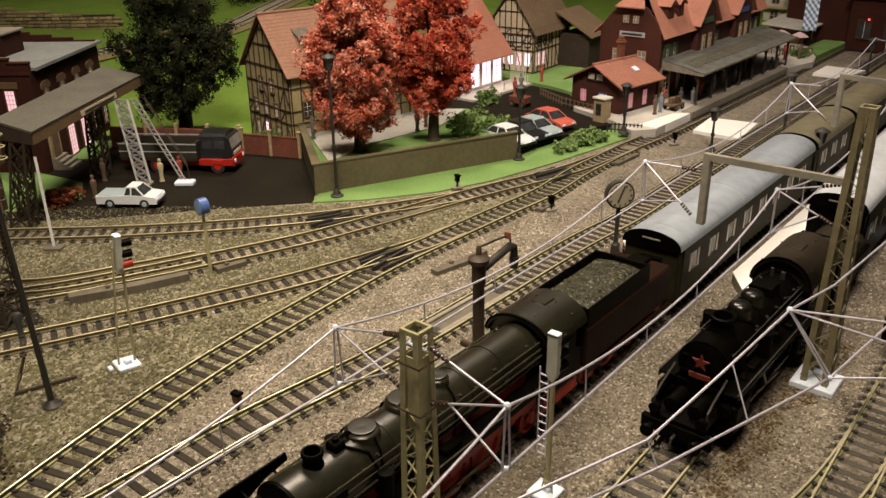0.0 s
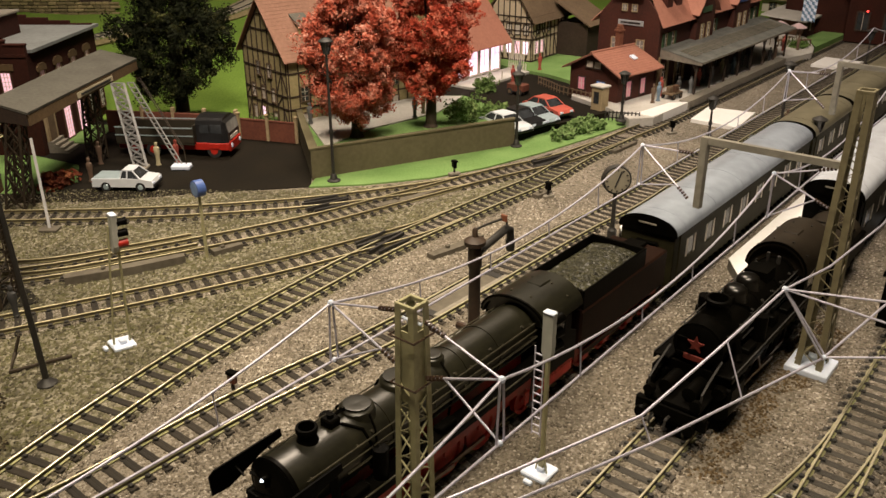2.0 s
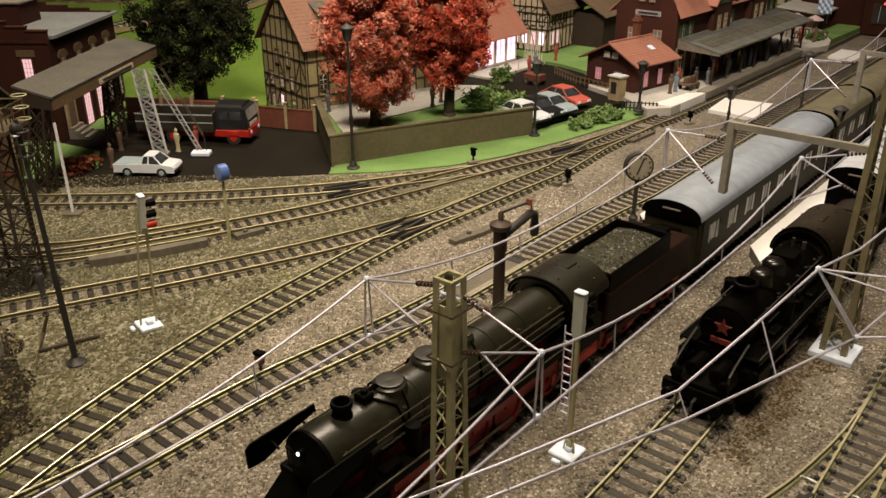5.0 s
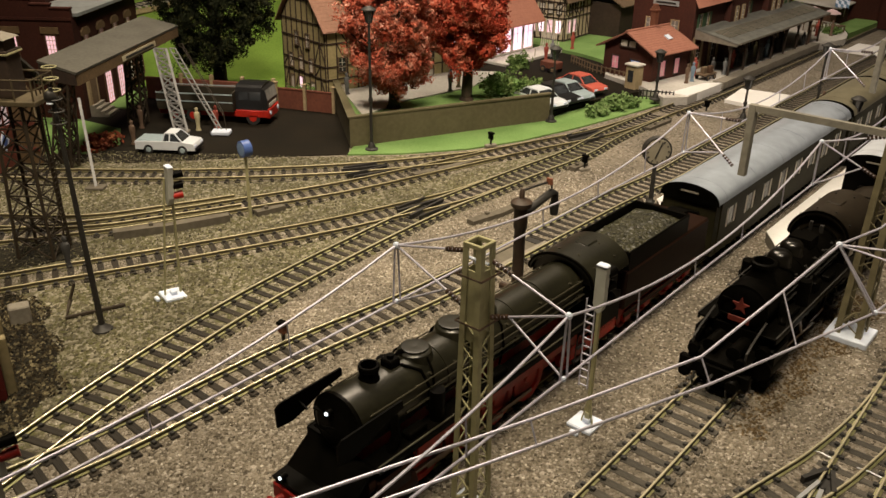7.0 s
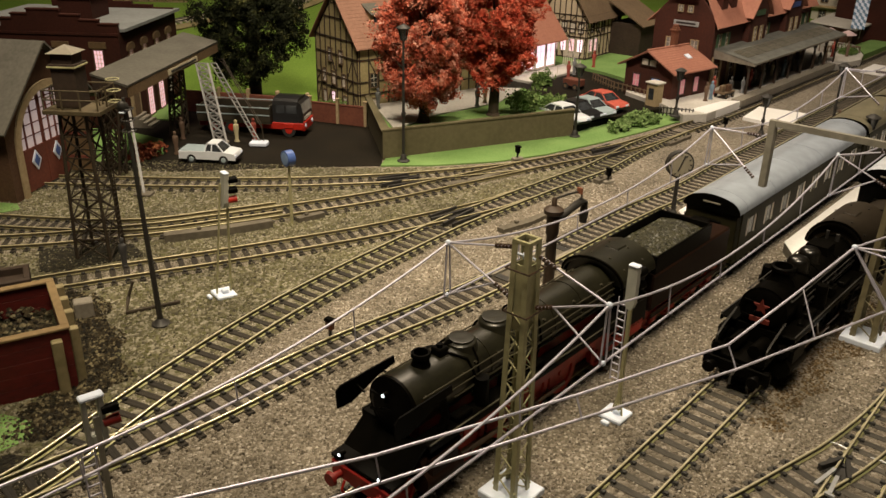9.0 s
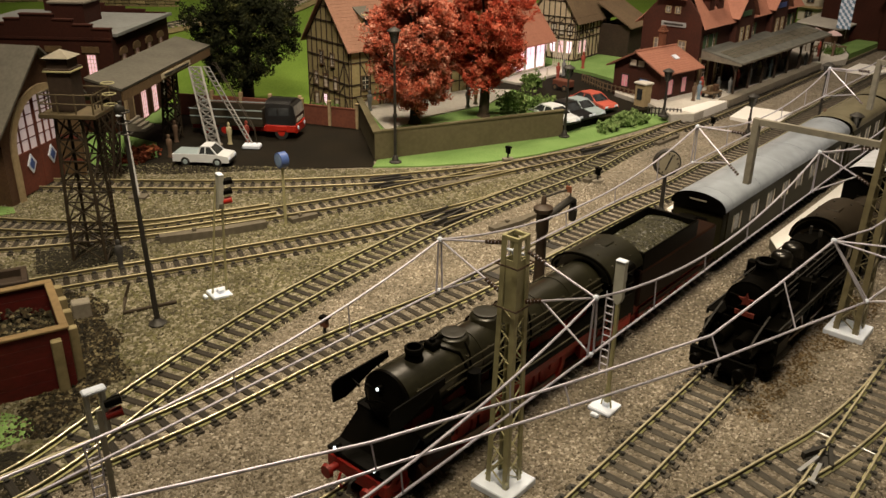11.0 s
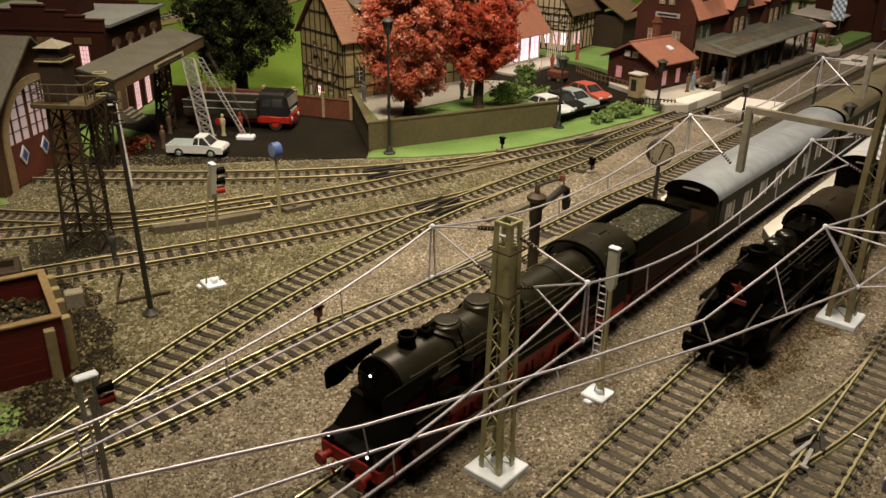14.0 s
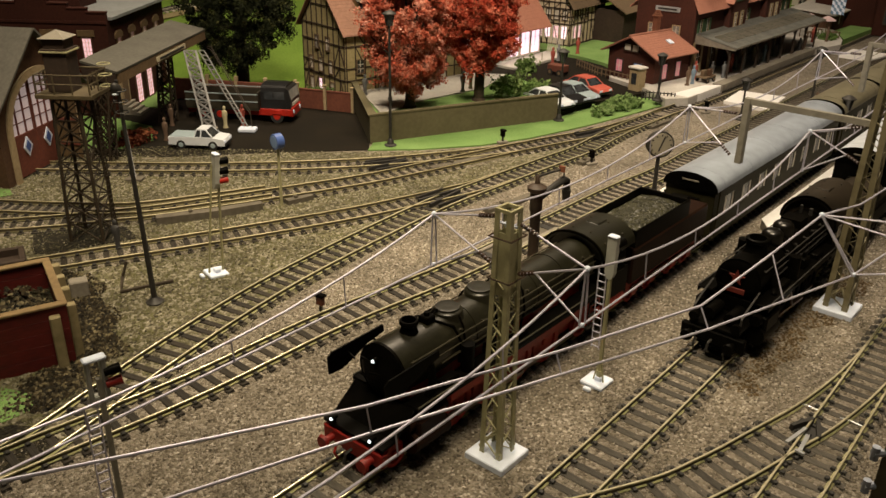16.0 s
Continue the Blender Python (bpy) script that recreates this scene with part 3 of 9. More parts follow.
WHEEL_CACHE = {}


def wheel(parent, x, y, r, mat=None, spokes=10):
    key = (round(r, 3), mat.name)
    if key not in WHEEL_CACHE:
        m = Mesh()
        prof = [(0.02, -0.13), (r * 0.2, -0.14), (r * 0.24, -0.06), (r * 0.76, -0.05), (r * 0.82, -0.12), (r, -0.12), (r, 0.09), (r * 1.07, 0.1), (r * 1.07, 0.15), (r * 0.8, 0.14),
                (r * 0.76, 0.05), (r * 0.24, 0.06), (r * 0.2, 0.14), (0.02, 0.14)]
        m.lathe(prof, 22, Matrix.Rotation(radians(90), 4, "X"))
        WHEEL_CACHE[key] = m.data("wheel", mat, True)
    part("wheel", WHEEL_CACHE[key], mat, parent, at=place(x, y, 0.36 + r))


def half_round(y0, z0, w, h, n=12, base=None):
    """Arched cross-section from side to side."""
    return [(w * math.cos(math.pi * i / n) + y0, z0 + h * math.sin(math.pi * i / n)) for i in range(n + 1)]


def buffers(t, x, mat, z=1.25, head=DARK_IRON, d=-1):
    for y in (-1.0, 1.0):
        m = Mesh()
        m.rod((x, y, z), (x + d * 0.45, y, z), 0.16, 0.13, 10)
        m.rod((x + d * 0.45, y, z), (x + d * 0.58, y, z), 0.29, 0.25, 14)
        part("buffer", m, head, t, smooth=True)
    m = Mesh()
    m.tube([(x, 0, z - 0.05), (x + d * 0.35, 0, z - 0.1), (x + d * 0.45, 0, z - 0.45), (x + d * 0.2, 0, z - 0.6)], 0.06)
    part("coupling_hook", m, DARK_IRON, t)


def head_lamp(t, x, y, z, r=0.085, lens=LAMP_WHITE):
    m = Mesh()
    m.rod((x + 0.25, y, z), (x, y, z), r, r * 1.1, 12)
    m.bar((x + 0.15, y, z - r - 0.25), (x + 0.15, y, z - r + 0.05), 0.12)
    body = part("headlamp", m, LOCO_BLACK, t, smooth=True)
    m = Mesh()
    m.rod((x - 0.01, y, z), (x - 0.05, y, z), r * 0.7, r * 0.55, 12)
    part("lens", m, lens, body, "small glowing white lens")


def engine(at, turn, s0, label, p):
    """A steam engine with its tender; local x runs back from the buffer heads."""
    x0, y0 = along(at, turn, s0)
    t = thing("steam_locomotive", x0, y0, 0, turn + p.get("skew", 0), label, "locomotive")
    red = p["red"]
    shell = LOCO_GREY if red else LOCO_BLACK
    pipe = PIPE_KHAKI if red else DARK_IRON
    frame_mat = LOCO_RED if red else LOCO_BLACK
    L, cab0, cab1 = p["length"], p["cab"][0], p["cab"][1]
    zc, rb = p["boiler_z"], p["boiler_r"]
    xs = p["smokebox"]
    # frame and front
    m = Mesh()
    m.box(0.6, cab1, -0.75, 0.75, 0.75, 1.75, 0.06)
    m.box(3.0, cab1 - 1, -0.35, 0.35, 1.7, zc - 0.5, 0.05)
    part("frame", m, frame_mat, t)
    m = Mesh()
    m.box(0.45, 0.75, -1.5, 1.5, 1.0, 1.62, 0.06)
    beam = part("buffer_beam", m, BEAM_RED if p["red_beam"] else LOCO_BLACK, t)
    buffers(t, 0.5, None, head=BEAM_RED if p["red_beam"] else LOCO_BLACK)
    m = Mesh()
    for y in (-0.72, 0.72):
        m.tube([(0.4, y, 1.1), (0.25, y, 0.8), (0.4, y, 0.45)], 0.05)
    part("brake_hose", m, LOCO_RED if red else DARK_IRON, t)
    # sloping front apron and running boards
    m = Mesh()
    if p["deflectors"]:
        m.profile_y([(0.5, 1.72), (1.15, 1.78), (2.2, 2.62), (2.2, 2.74), (1.1, 1.9), (0.5, 1.84)], -1.5, 1.5)
    else:
        m.profile_y([(0.5, 1.7), (2.3, 1.75), (2.3, 2.64), (2.42, 2.64), (2.42, 1.85), (0.5, 1.82)], -1.15, 1.15)
    part("front_apron", m, LOCO_BLACK, t)
    if not p["deflectors"]:
        for y in (-1.1, 1.1):
            m = Mesh()
            m.tube([(0.7, y, 1.8), (0.72, y, 2.5), (1.2, y, 2.75), (2.4, y, 3.2)], 0.05)
            part("front_handrail", m, DARK_IRON, t)
        m = Mesh()
        m.rod((0.95, -0.5, 2.15), (2.1, -0.5, 2.15), 0.3, n=12)
        m.rod((0.95, 0.5, 2.15), (2.1, 0.5, 2.15), 0.3, n=12)
        part("front_air_tank", m, LOCO_BLACK, t, smooth=True)
        for y in (-0.98, 0.98):
            m = Mesh()
            m.rod((0.75, y, 2.05), (0.45, y, 2.05), 0.2, 0.23, 12)
            part("unlit_lamp", m, LOCO_BLACK, t, smooth=True)
    m = Mesh()
    for y in (-1, 1):
        m.box(2.15, cab0 + 0.2, y * 1.68 if y < 0 else 0.95, -0.95 if y < 0 else 1.68, 2.64, 2.76, 0.03)
        m.box(2.2, cab0, y * 1.66 - 0.03, y * 1.66 + 0.03, 2.48, 2.66)
    part("running_board", m, LOCO_BLACK, t)
    # boiler, smokebox and their fittings
    m = Mesh()
    m.rod((xs + 2.6, 0, zc), (cab0 + 0.1, 0, zc), rb, rb, 28)
    part("boiler", m, shell, t, smooth=True)
    for x in (xs + 4.2, xs + 6.4, xs + 8.4, xs + 10.4):
        if x < cab0:
            m = Mesh()
            m.rod((x, 0, zc), (x + 0.12, 0, zc), rb + 0.035, rb + 0.035, 28)
            part("boiler_band", m, shell, t, smooth=True)
    m = Mesh()
    m.rod((xs, 0, zc), (xs + 2.6, 0, zc), rb + 0.04, rb + 0.04, 28)
    m.rod((xs - 0.06, 0, zc), (xs, 0, zc), rb - 0.05, rb + 0.04, 28)
    part("smokebox", m, shell, t, smooth=True)
    m = Mesh()
    m.rod((xs - 0.06, 0, zc), (xs - 0.2, 0, zc), rb * 0.98, rb * 0.72, 24)
    m.rod((xs - 0.2, 0, zc), (xs - 0.26, 0, zc), rb * 0.72, rb * 0.2, 24)
    m.rod((xs - 0.2, -0.25, zc), (xs - 0.42, 0.25, zc), 0.04)
    m.bar((xs - 0.22, rb * 0.85, zc + 0.35), (xs - 0.22, rb * 0.1, zc + 0.35), 0.08)
    m.bar((xs - 0.22, rb * 0.85, zc - 0.35), (xs - 0.22, rb * 0.1, zc - 0.35), 0.08)
    door = part("smokebox_door", m, LOCO_BLACK, t, smooth=True)
    if p.get("star"):
        m = Mesh()
        pts = []
        for i in range(10):
            r = 0.38 if i % 2 == 0 else 0.155
            pts.append((r * math.sin(math.pi * i / 5), zc + 0.25 + r * math.cos(math.pi * i / 5)))
        m.profile_x(pts, xs - 0.36, xs - 0.28)
        part("star_badge", m, STAR_RED, door, "red star badge")
        m = Mesh()
        m.box(xs - 0.34, xs - 0.26, -0.45, 0.45, zc - 0.52, zc - 0.27, 0.02)
        part("number_plate", m, STAR_RED, door, "small red plate")
    xc = p["chimney"]
    m = Mesh()
    h = p["chimney_top"] - (zc + rb)
    q = p.get("chimney_r", 0.42)
    m.lathe([(q * 1.5, -0.25), (q * 1.2, -0.02), (q * 1.02, 0.12), (q, h - 0.2), (q * 1.16, h - 0.16), (q * 1.16, h - 0.03), (q * 1.08, h), (q * 0.86, h), (q * 0.8, h - 0.4)], 20, Matrix.Translation((xc, 0, zc + rb)))
    part("chimney", m, LOCO_BLACK, t, smooth=True)
    for x, r, hh, nm in p["domes"]:
        m = Mesh()
        m.lathe([(r + 0.1, -0.3), (r, -0.02), (r, hh * 0.45), (r * 0.93, hh * 0.7), (r * 0.72, hh * 0.9), (r * 0.4, hh * 0.98), (0.02, hh)], 20, Matrix.Translation((x, 0, zc + rb)))
        dome = part(nm, m, shell if red else DOME_BLACK, t, smooth=True)
        if not red:
            continue
        m = Mesh()
        m.lathe([(r * 0.8, hh * 0.9), (r * 0.8, hh + 0.05), (r * 0.68, hh + 0.06), (0.02, hh + 0.03)], 20, Matrix.Translation((x, 0, zc + rb)))
        part("dome_cover", m, shell, dome, "flat round cover", smooth=True)
        m = Mesh()
        for y in (-1, 1):
            m.tube([(x, y * r * 0.9, zc + rb + hh * 0.2), (x - 0.1, y * rb * 0.85, zc + rb * 0.7), (x - 0.2, y * (rb + 0.06), zc), (x - 0.2, y * rb * 0.9, zc - 0.9)], 0.045)
        part("sand_pipe", m, LOCO_BLACK, t)
    # handrails, pipes, pump, air tanks
    m = Mesh()
    for y in (-1, 1):
        yy = y * (rb * 0.88 + 0.12)
        m.rod((xs + 0.4, yy, zc + 0.55), (cab0, yy, zc + 0.55), 0.03, n=6)
        for k in range(7):
            x = xs + 0.6 + k * (cab0 - xs - 0.9) / 6
            m.rod((x, yy, zc + 0.55), (x, y * rb * 0.82, zc + 0.5), 0.035, n=5)
        m.rod((xs + 2.0, y * (rb + 0.04), zc - 0.15), (cab0, y * (rb + 0.04), zc - 0.1), 0.055, n=6)
        m.rod((xs + 3.0, y * (rb + 0.02), zc - 0.42), (cab0, y * (rb + 0.02), zc - 0.36), 0.035, n=6)
    part("handrail", m, pipe, t)
    m = Mesh()
    m.rod((xs + 3.4, 1.25, 2.7), (xs + 3.4, 1.25, 4.0), 0.3, n=12)
    m.rod((xs + 3.4, 1.25, 3.2), (xs + 3.4, 1.25, 3.4), 0.38, n=12)
    m.rod((xs + 3.3, -1.3, 2.7), (xs + 3.3, -1.3, 3.9), 0.27, n=12)
    part("feed_pump", m, LOCO_BLACK, t, smooth=True)
    m = Mesh()
    for y in (-1.25, 1.25):
        m.rod((xs + 5.2, y, 2.42), (xs + 7.8, y, 2.42), 0.28, n=12)
    part("air_tank", m, LOCO_BLACK, t, smooth=True)
    m = Mesh()
    m.profile_x([(-0.55, zc + rb - 0.1), (0.55, zc + rb - 0.1), (0.5, zc + rb + 0.32), (-0.5, zc + rb + 0.32)], p["domes"][-1][0] + 0.9, p["domes"][-1][0] + 1.9)
    if not red:
        part("sand_box", m, shell, t)
    # steam pipes, step ladders, valves and lubricator
    for y in (-1, 1):
        m = Mesh()
        m.tube([(xs + 1.4, y * (rb + 0.02), zc + 0.1), (xs + 1.3, y * (rb + 0.25), zc - 0.5), (xs + 1.0, y * 1.35, 2.8), (xs + 0.9, y * 1.35, 2.2)], 0.16, 8)
        part("steam_pipe", m, LOCO_BLACK, t, smooth=True)
        m = Mesh()
        for k in range(3):
            m.box(cab0 - 1.2 + k * 0.1, cab0 - 0.6 + k * 0.1, y * 1.55 - 0.12, y * 1.55 + 0.12, 1.0 + k * 0.6, 1.08 + k * 0.6)
        m.bar((cab0 - 1.15, y * 1.55, 0.9), (cab0 - 0.9, y * 1.55, 2.7), 0.05)
        part("step_ladder", m, DARK_IRON, t)
        m = Mesh()
        m.tube([(xs + 1.8, y * rb * 1.03, zc + 0.2), (xs + 5.0, y * rb * 1.05, zc + 0.24), (cab0, y * rb * 1.05, zc + 0.24)], 0.028)
        part("side_pipe", m, pipe, t)
        m = Mesh()
        m.box(xs + 4.6, xs + 5.3, y * 1.2 - 0.22, y * 1.2 + 0.22, 2.76, 3.3, 0.05)
        m.rod((xs + 4.95, y * 1.2, 3.3), (xs + 4.95, y * 1.2, 3.5), 0.1, n=8)
        part("lubricator", m, LOCO_BLACK, t)
    m = Mesh()
    m.rod((cab0 - 0.8, 0.25, zc + rb - 0.05), (cab0 - 0.8, 0.25, zc + rb + 0.4), 0.08, n=8)
    m.rod((cab0 - 0.8, -0.25, zc + rb - 0.05), (cab0 - 0.8, -0.25, zc + rb + 0.32), 0.1, n=8)
    if not red:
        part("safety_valve", m, pipe, t)
    # boiler-top piping, washout plugs and running-board edging
    m = Mesh()
    m.box(xc + 0.75, xc + 1.25, -0.25, 0.25, zc + rb - 0.08, zc + rb + 0.3, 0.05)
    m.rod((xc + 1.0, 0, zc + rb + 0.3), (xc + 1.0, 0, zc + rb + 0.42), 0.12, n=8)
    m.tube([(xc + 1.2, 0.1, zc + rb + 0.15), (p["domes"][0][0] - 0.6, 0.12, zc + rb + 0.22), (p["domes"][0][0] - 0.3, 0.1, zc + rb + 0.05)], 0.07)
    m.tube([(xc + 1.2, -0.25, zc + rb + 0.05), (xc + 1.7, -rb * 0.7, zc + rb * 0.78), (xc + 1.8, -rb * 1.02, zc + 0.2), (xc + 1.7, -rb * 1.02, zc - 0.6)], 0.06)
    part("steam_fitting", m, LOCO_BLACK, t)
    m = Mesh()
    for y in (-1, 1):
        for k in range(5):
            x = xs + 3.4 + k * (cab0 - xs - 4.2) / 4
            m.rod((x, y * rb * 0.80, zc + rb * 0.56), (x, y * rb * 0.88, zc + rb * 0.62), 0.07, n=6)
            m.box(x + 0.3, x + 0.55, y * rb * 1.0 - 0.06, y * rb * 1.0 + 0.06, zc - 0.3, zc + 0.0, 0.02)
    part("washout_plug", m, pipe, t)
    for y in (-1, 1):
        m = Mesh()
        m.bar((2.2, y * 1.66, 2.785), (cab0, y * 1.66, 2.785), 0.05, 0.05)
        part("board_edge", m, pipe, t)
        for q in (1.7, 6.2):
            m = Mesh()
            m.box(xs + q, xs + q + 0.9, y * 1.3 - 0.2, y * 1.3 + 0.2, 2.76, 3.02, 0.04)
            part("tool_box", m, LOCO_BLACK, t)
    m = Mesh()
    m.rod((xs - 0.05, 0, zc), (xs + 0.08, 0, zc), rb + 0.08, rb + 0.08, 28)
    part("front_ring", m, LOCO_BLACK, t, smooth=True)
    # smoke deflectors
    if p["deflectors"]:
        for y in (-1, 1):
            m = Mesh()
            pts = [(0.78, 3.6), (0.74, 4.3), (0.95, 4.45), (3.55, 4.5), (3.6, 4.2), (2.7, 4.05), (1.9, 3.72), (1.4, 3.55)]
            m.profile_y(pts, y * 1.4 - 0.035, y * 1.4 + 0.035)
            for x in (1.7, 3.0):
                m.bar((x, y * 1.38, 4.15), (x, y * rb * 0.95, 4.0), 0.06)
            part("smoke_deflector", m, LOCO_BLACK, t)
    if p["deflectors"]:
        for y in (-0.98, 0.98):
            head_lamp(t, 0.42, y, 2.05)
    if p["deflectors"]:
        head_lamp(t, xs - 0.42, 0.05, zc + rb - 0.45, 0.09)
    # cylinders, wheels and rods
    for y in (-1, 1):
        m = Mesh()
        m.rod((2.0, y * 1.35, 1.25), (3.9, y * 1.35, 1.25), 0.45, n=16)
        m.rod((1.9, y * 1.3, 2.0), (4.0, y * 1.3, 2.0), 0.27, n=12)
        m.box(2.2, 3.7, y * 1.35 - 0.38, y * 1.35 + 0.38, 1.25, 2.2, 0.08)
        part("cylinder", m, TENDER_BROWN if red else LOCO_BLACK, t, smooth=True)
    for x, r in p["wheels"]:
        for y in (-0.93, 0.93):
            wheel(t, x, y, r, frame_mat)
    big = [x for x, r in p["wheels"] if r > 0.7]
    for y in (-1, 1):
        m = Mesh()
        m.bar((big[0], y * 1.2, 0.85), (big[-1], y * 1.2, 0.85), 0.09, 0.16)
        m.bar((3.9, y * 1.34, 1.25), (big[-2], y * 1.34, 0.85), 0.09, 0.15)
        m.bar((4.0, y * 1.4, 1.25), (5.3, y * 1.4, 1.25), 0.12, 0.12)
        m.bar((big[1] - 0.6, y * 1.4, 2.2), (big[1] + 0.1, y * 1.4, 1.1), 0.07, 0.14)
        m.bar((4.2, y * 1.38, 2.0), (big[1] - 0.5, y * 1.38, 1.9), 0.06, 0.09)
        part("coupling_rod", m, material_rod, t)
    # cab
    w = p.get("cab_w", 1.62)
    zt = p["cab_top"]
    ah = p.get("arch", 0.72)
    zs = zt + 0.1 - ah
    m = Mesh()
    m.box(cab0, cab1, -w + 0.06, w - 0.06, 1.5, 1.62)
    cab = part("cab_floor", m, LOCO_BLACK, t)
    m = Mesh()
    m.box(cab0, cab0 + 0.12, -w + 0.05, w - 0.05, 1.62, zs + 0.07, 0.03)
    part("cab_front", m, LOCO_BLACK, cab)
    za, zb, xa, xb = zs - 0.95, zs - 0.13, cab0 + 0.5, cab0 + 1.5
    for y in (-w, w):
        m = Mesh()
        m.profile_y([(cab0, 1.55), (xa, 1.55), (xa, zb), (xb, zb), (xb, za), (xa + 0.001, za), (xa + 0.001, 1.55), (cab1, 1.55), (cab1, 3.0), (cab1 - 0.45, 3.2), (cab1 - 0.45, zs + 0.06), (cab0, zs + 0.06)],
                    y - 0.05, y + 0.05)
        part("cab_side", m, LOCO_BLACK, cab)
    m = Mesh()
    arch = half_round(0, zs, w + 0.1, ah, 14)
    inner = half_round(0, zs - 0.1, w + 0.02, ah - 0.04, 14)[::-1]
    n = len(arch)
    ring = arch + inner
    m.profile_x(ring, cab0 - 0.25, cab1 + 0.35)
    m.profile_x(half_round(0, zs - 0.08, w, ah - 0.12, 14), cab0 - 0.02, cab0 + 0.1)
    part("roof", m, shell if red else GOODS_ROOF, cab, smooth=True)
    m = Mesh()
    m.box(cab0 + 1.3, cab0 + 2.1, -0.35, 0.35, zt + 0.02, zt + 0.14, 0.04)
    part("roof_vent", m, shell if red else GOODS_ROOF, cab)
    for x in (cab0 - 0.27,):
        m = Mesh()
        m.profile_x(half_round(0, zs, w + 0.14, ah + 0.045, 14) + half_round(0, zs - 0.02, w + 0.05, ah - 0.04, 14)[::-1], x, x + 0.1)
        part("roof_rib", m, LOCO_BLACK, cab, smooth=True)
    m = Mesh()
    for x in (cab0 + 0.35, cab1 - 0.5):
        for k in range(4):
            a = math.pi * (k + 1) / 5
            c = Vector((x, (w + 0.1) * math.cos(a), zs + ah * math.sin(a)))
            m.rod(c - Vector((0, 0, 0.03)), c + Vector((0, 0, 0.05)), 0.05, n=6)
    tagged(part("rivet", m, pipe, cab), "small rivets", kind="stuff")
    if red:
        for y in (-1, 1):
            m = Mesh()
            m.box(4.2, cab0 + 0.1, y * 1.48 - 0.04, y * 1.48 + 0.04, 1.95, 2.44, 0.02)
            m.box(cab0 - 1.4, cab1 - 0.2, y * 1.5 - 0.03, y * 1.5 + 0.03, 1.15, 1.75, 0.02)
            part("red_valance", m, LOCO_RED, t)
            m = Mesh()
            m.box(p["tender"][0], p["tender"][1], y * 1.6 - 0.04, y * 1.6 + 0.04, 1.42, 1.66, 0.02)
            part("tender_valance", m, TENDER_BROWN, t)
    for y in (-1, 1):
        m = Mesh()
        m.box(cab0 + 0.5, cab0 + 1.5, y * w - 0.02, y * w + 0.02, za, zb)
        part("cab_window", m, GLASS, cab)
    # tender
    a, b = p["tender"]
    ht = p["tender_top"]
    ce = a + (b - a) * p["bunker"]
    m = Mesh()
    m.box(a, b, -1.55, 1.55, 1.75, ht - 0.9, 0.08)
    skin = TENDER_BROWN if red else LOCO_BLACK
    tender = part("tender_tank", m, skin, t)
    for x in (a + 0.2, ce - 0.15):
        m = Mesh()
        m.box(x, x + 0.15, -1.36, 1.36, ht - 0.9, ht, 0.03)
        part("bunker_end", m, LOCO_BLACK, tender)
    for y in (-1.42, 1.42):
        m = Mesh()
        m.box(a + 0.2, ce, y - 0.06, y + 0.06, ht - 0.95, ht, 0.03)
        part("bunker_side", m, LOCO_BLACK, tender)
    m = Mesh()
    m.box(a + 0.1, b - 0.1, -1.2, 1.2, 1.1, 1.75, 0.05)
    for x in p["tender_wheels"]:
        for y in (-1.22, 1.22):
            m.box(x - 0.3, x + 0.3, y - 0.12, y + 0.12, 0.75, 1.25, 0.05)
    m.box(a + 0.8, b - 0.8, -1.3, -1.15, 1.0, 1.3)
    m.box(a + 0.8, b - 0.8, 1.15, 1.3, 1.0, 1.3)
    part("tender_frame", m, frame_mat, t)
    for x in p["tender_wheels"]:
        for y in (-0.9, 0.9):
            wheel(t, x, y, 0.55, frame_mat)
    if p["coal"]:
        m = Mesh()
        rng = random.Random(5)
        m.profile_x([(-1.36, ht - 0.9), (1.36, ht - 0.9), (1.3, ht - 0.4), (0.4, ht - 0.26), (-0.5, ht - 0.28), (-1.3, ht - 0.42)], a + 0.35, ce - 0.15)
        part("coal_load", m, COAL, tender)
        m = Mesh()
        for k in range(420):
            x, y = rng.uniform(a + 0.5, ce - 0.3), rng.uniform(-1.25, 1.25)
            chip(m, x, y, ht - 0.38 + 0.1 * (1 - abs(y)), rng.uniform(0.06, 0.15), rng)
        tagged(part("coal", m, COAL_STONE, tender), "heaped black coal", kind="stuff")
    else:
        m = Mesh()
        m.profile_x(half_round(0, ht - 0.9, 1.3, 0.85, 14), a + 0.3, b - 0.3)
        part("tank_top", m, GOODS_ROOF, tender, smooth=True)
    m = Mesh()
    m.box(ce + 0.2, b - 0.2, -0.5, 0.5, ht - 0.9, ht - 0.7, 0.04)
    m.tube([(b, 1.1, 1.6), (b + 0.08, 1.1, 3.0), (b - 0.1, 1.1, ht - 0.7)], 0.04)
    part("tank_hatch", m, LOCO_BLACK, tender)
    buffers(t, b - 0.05, None, d=1)
    return t


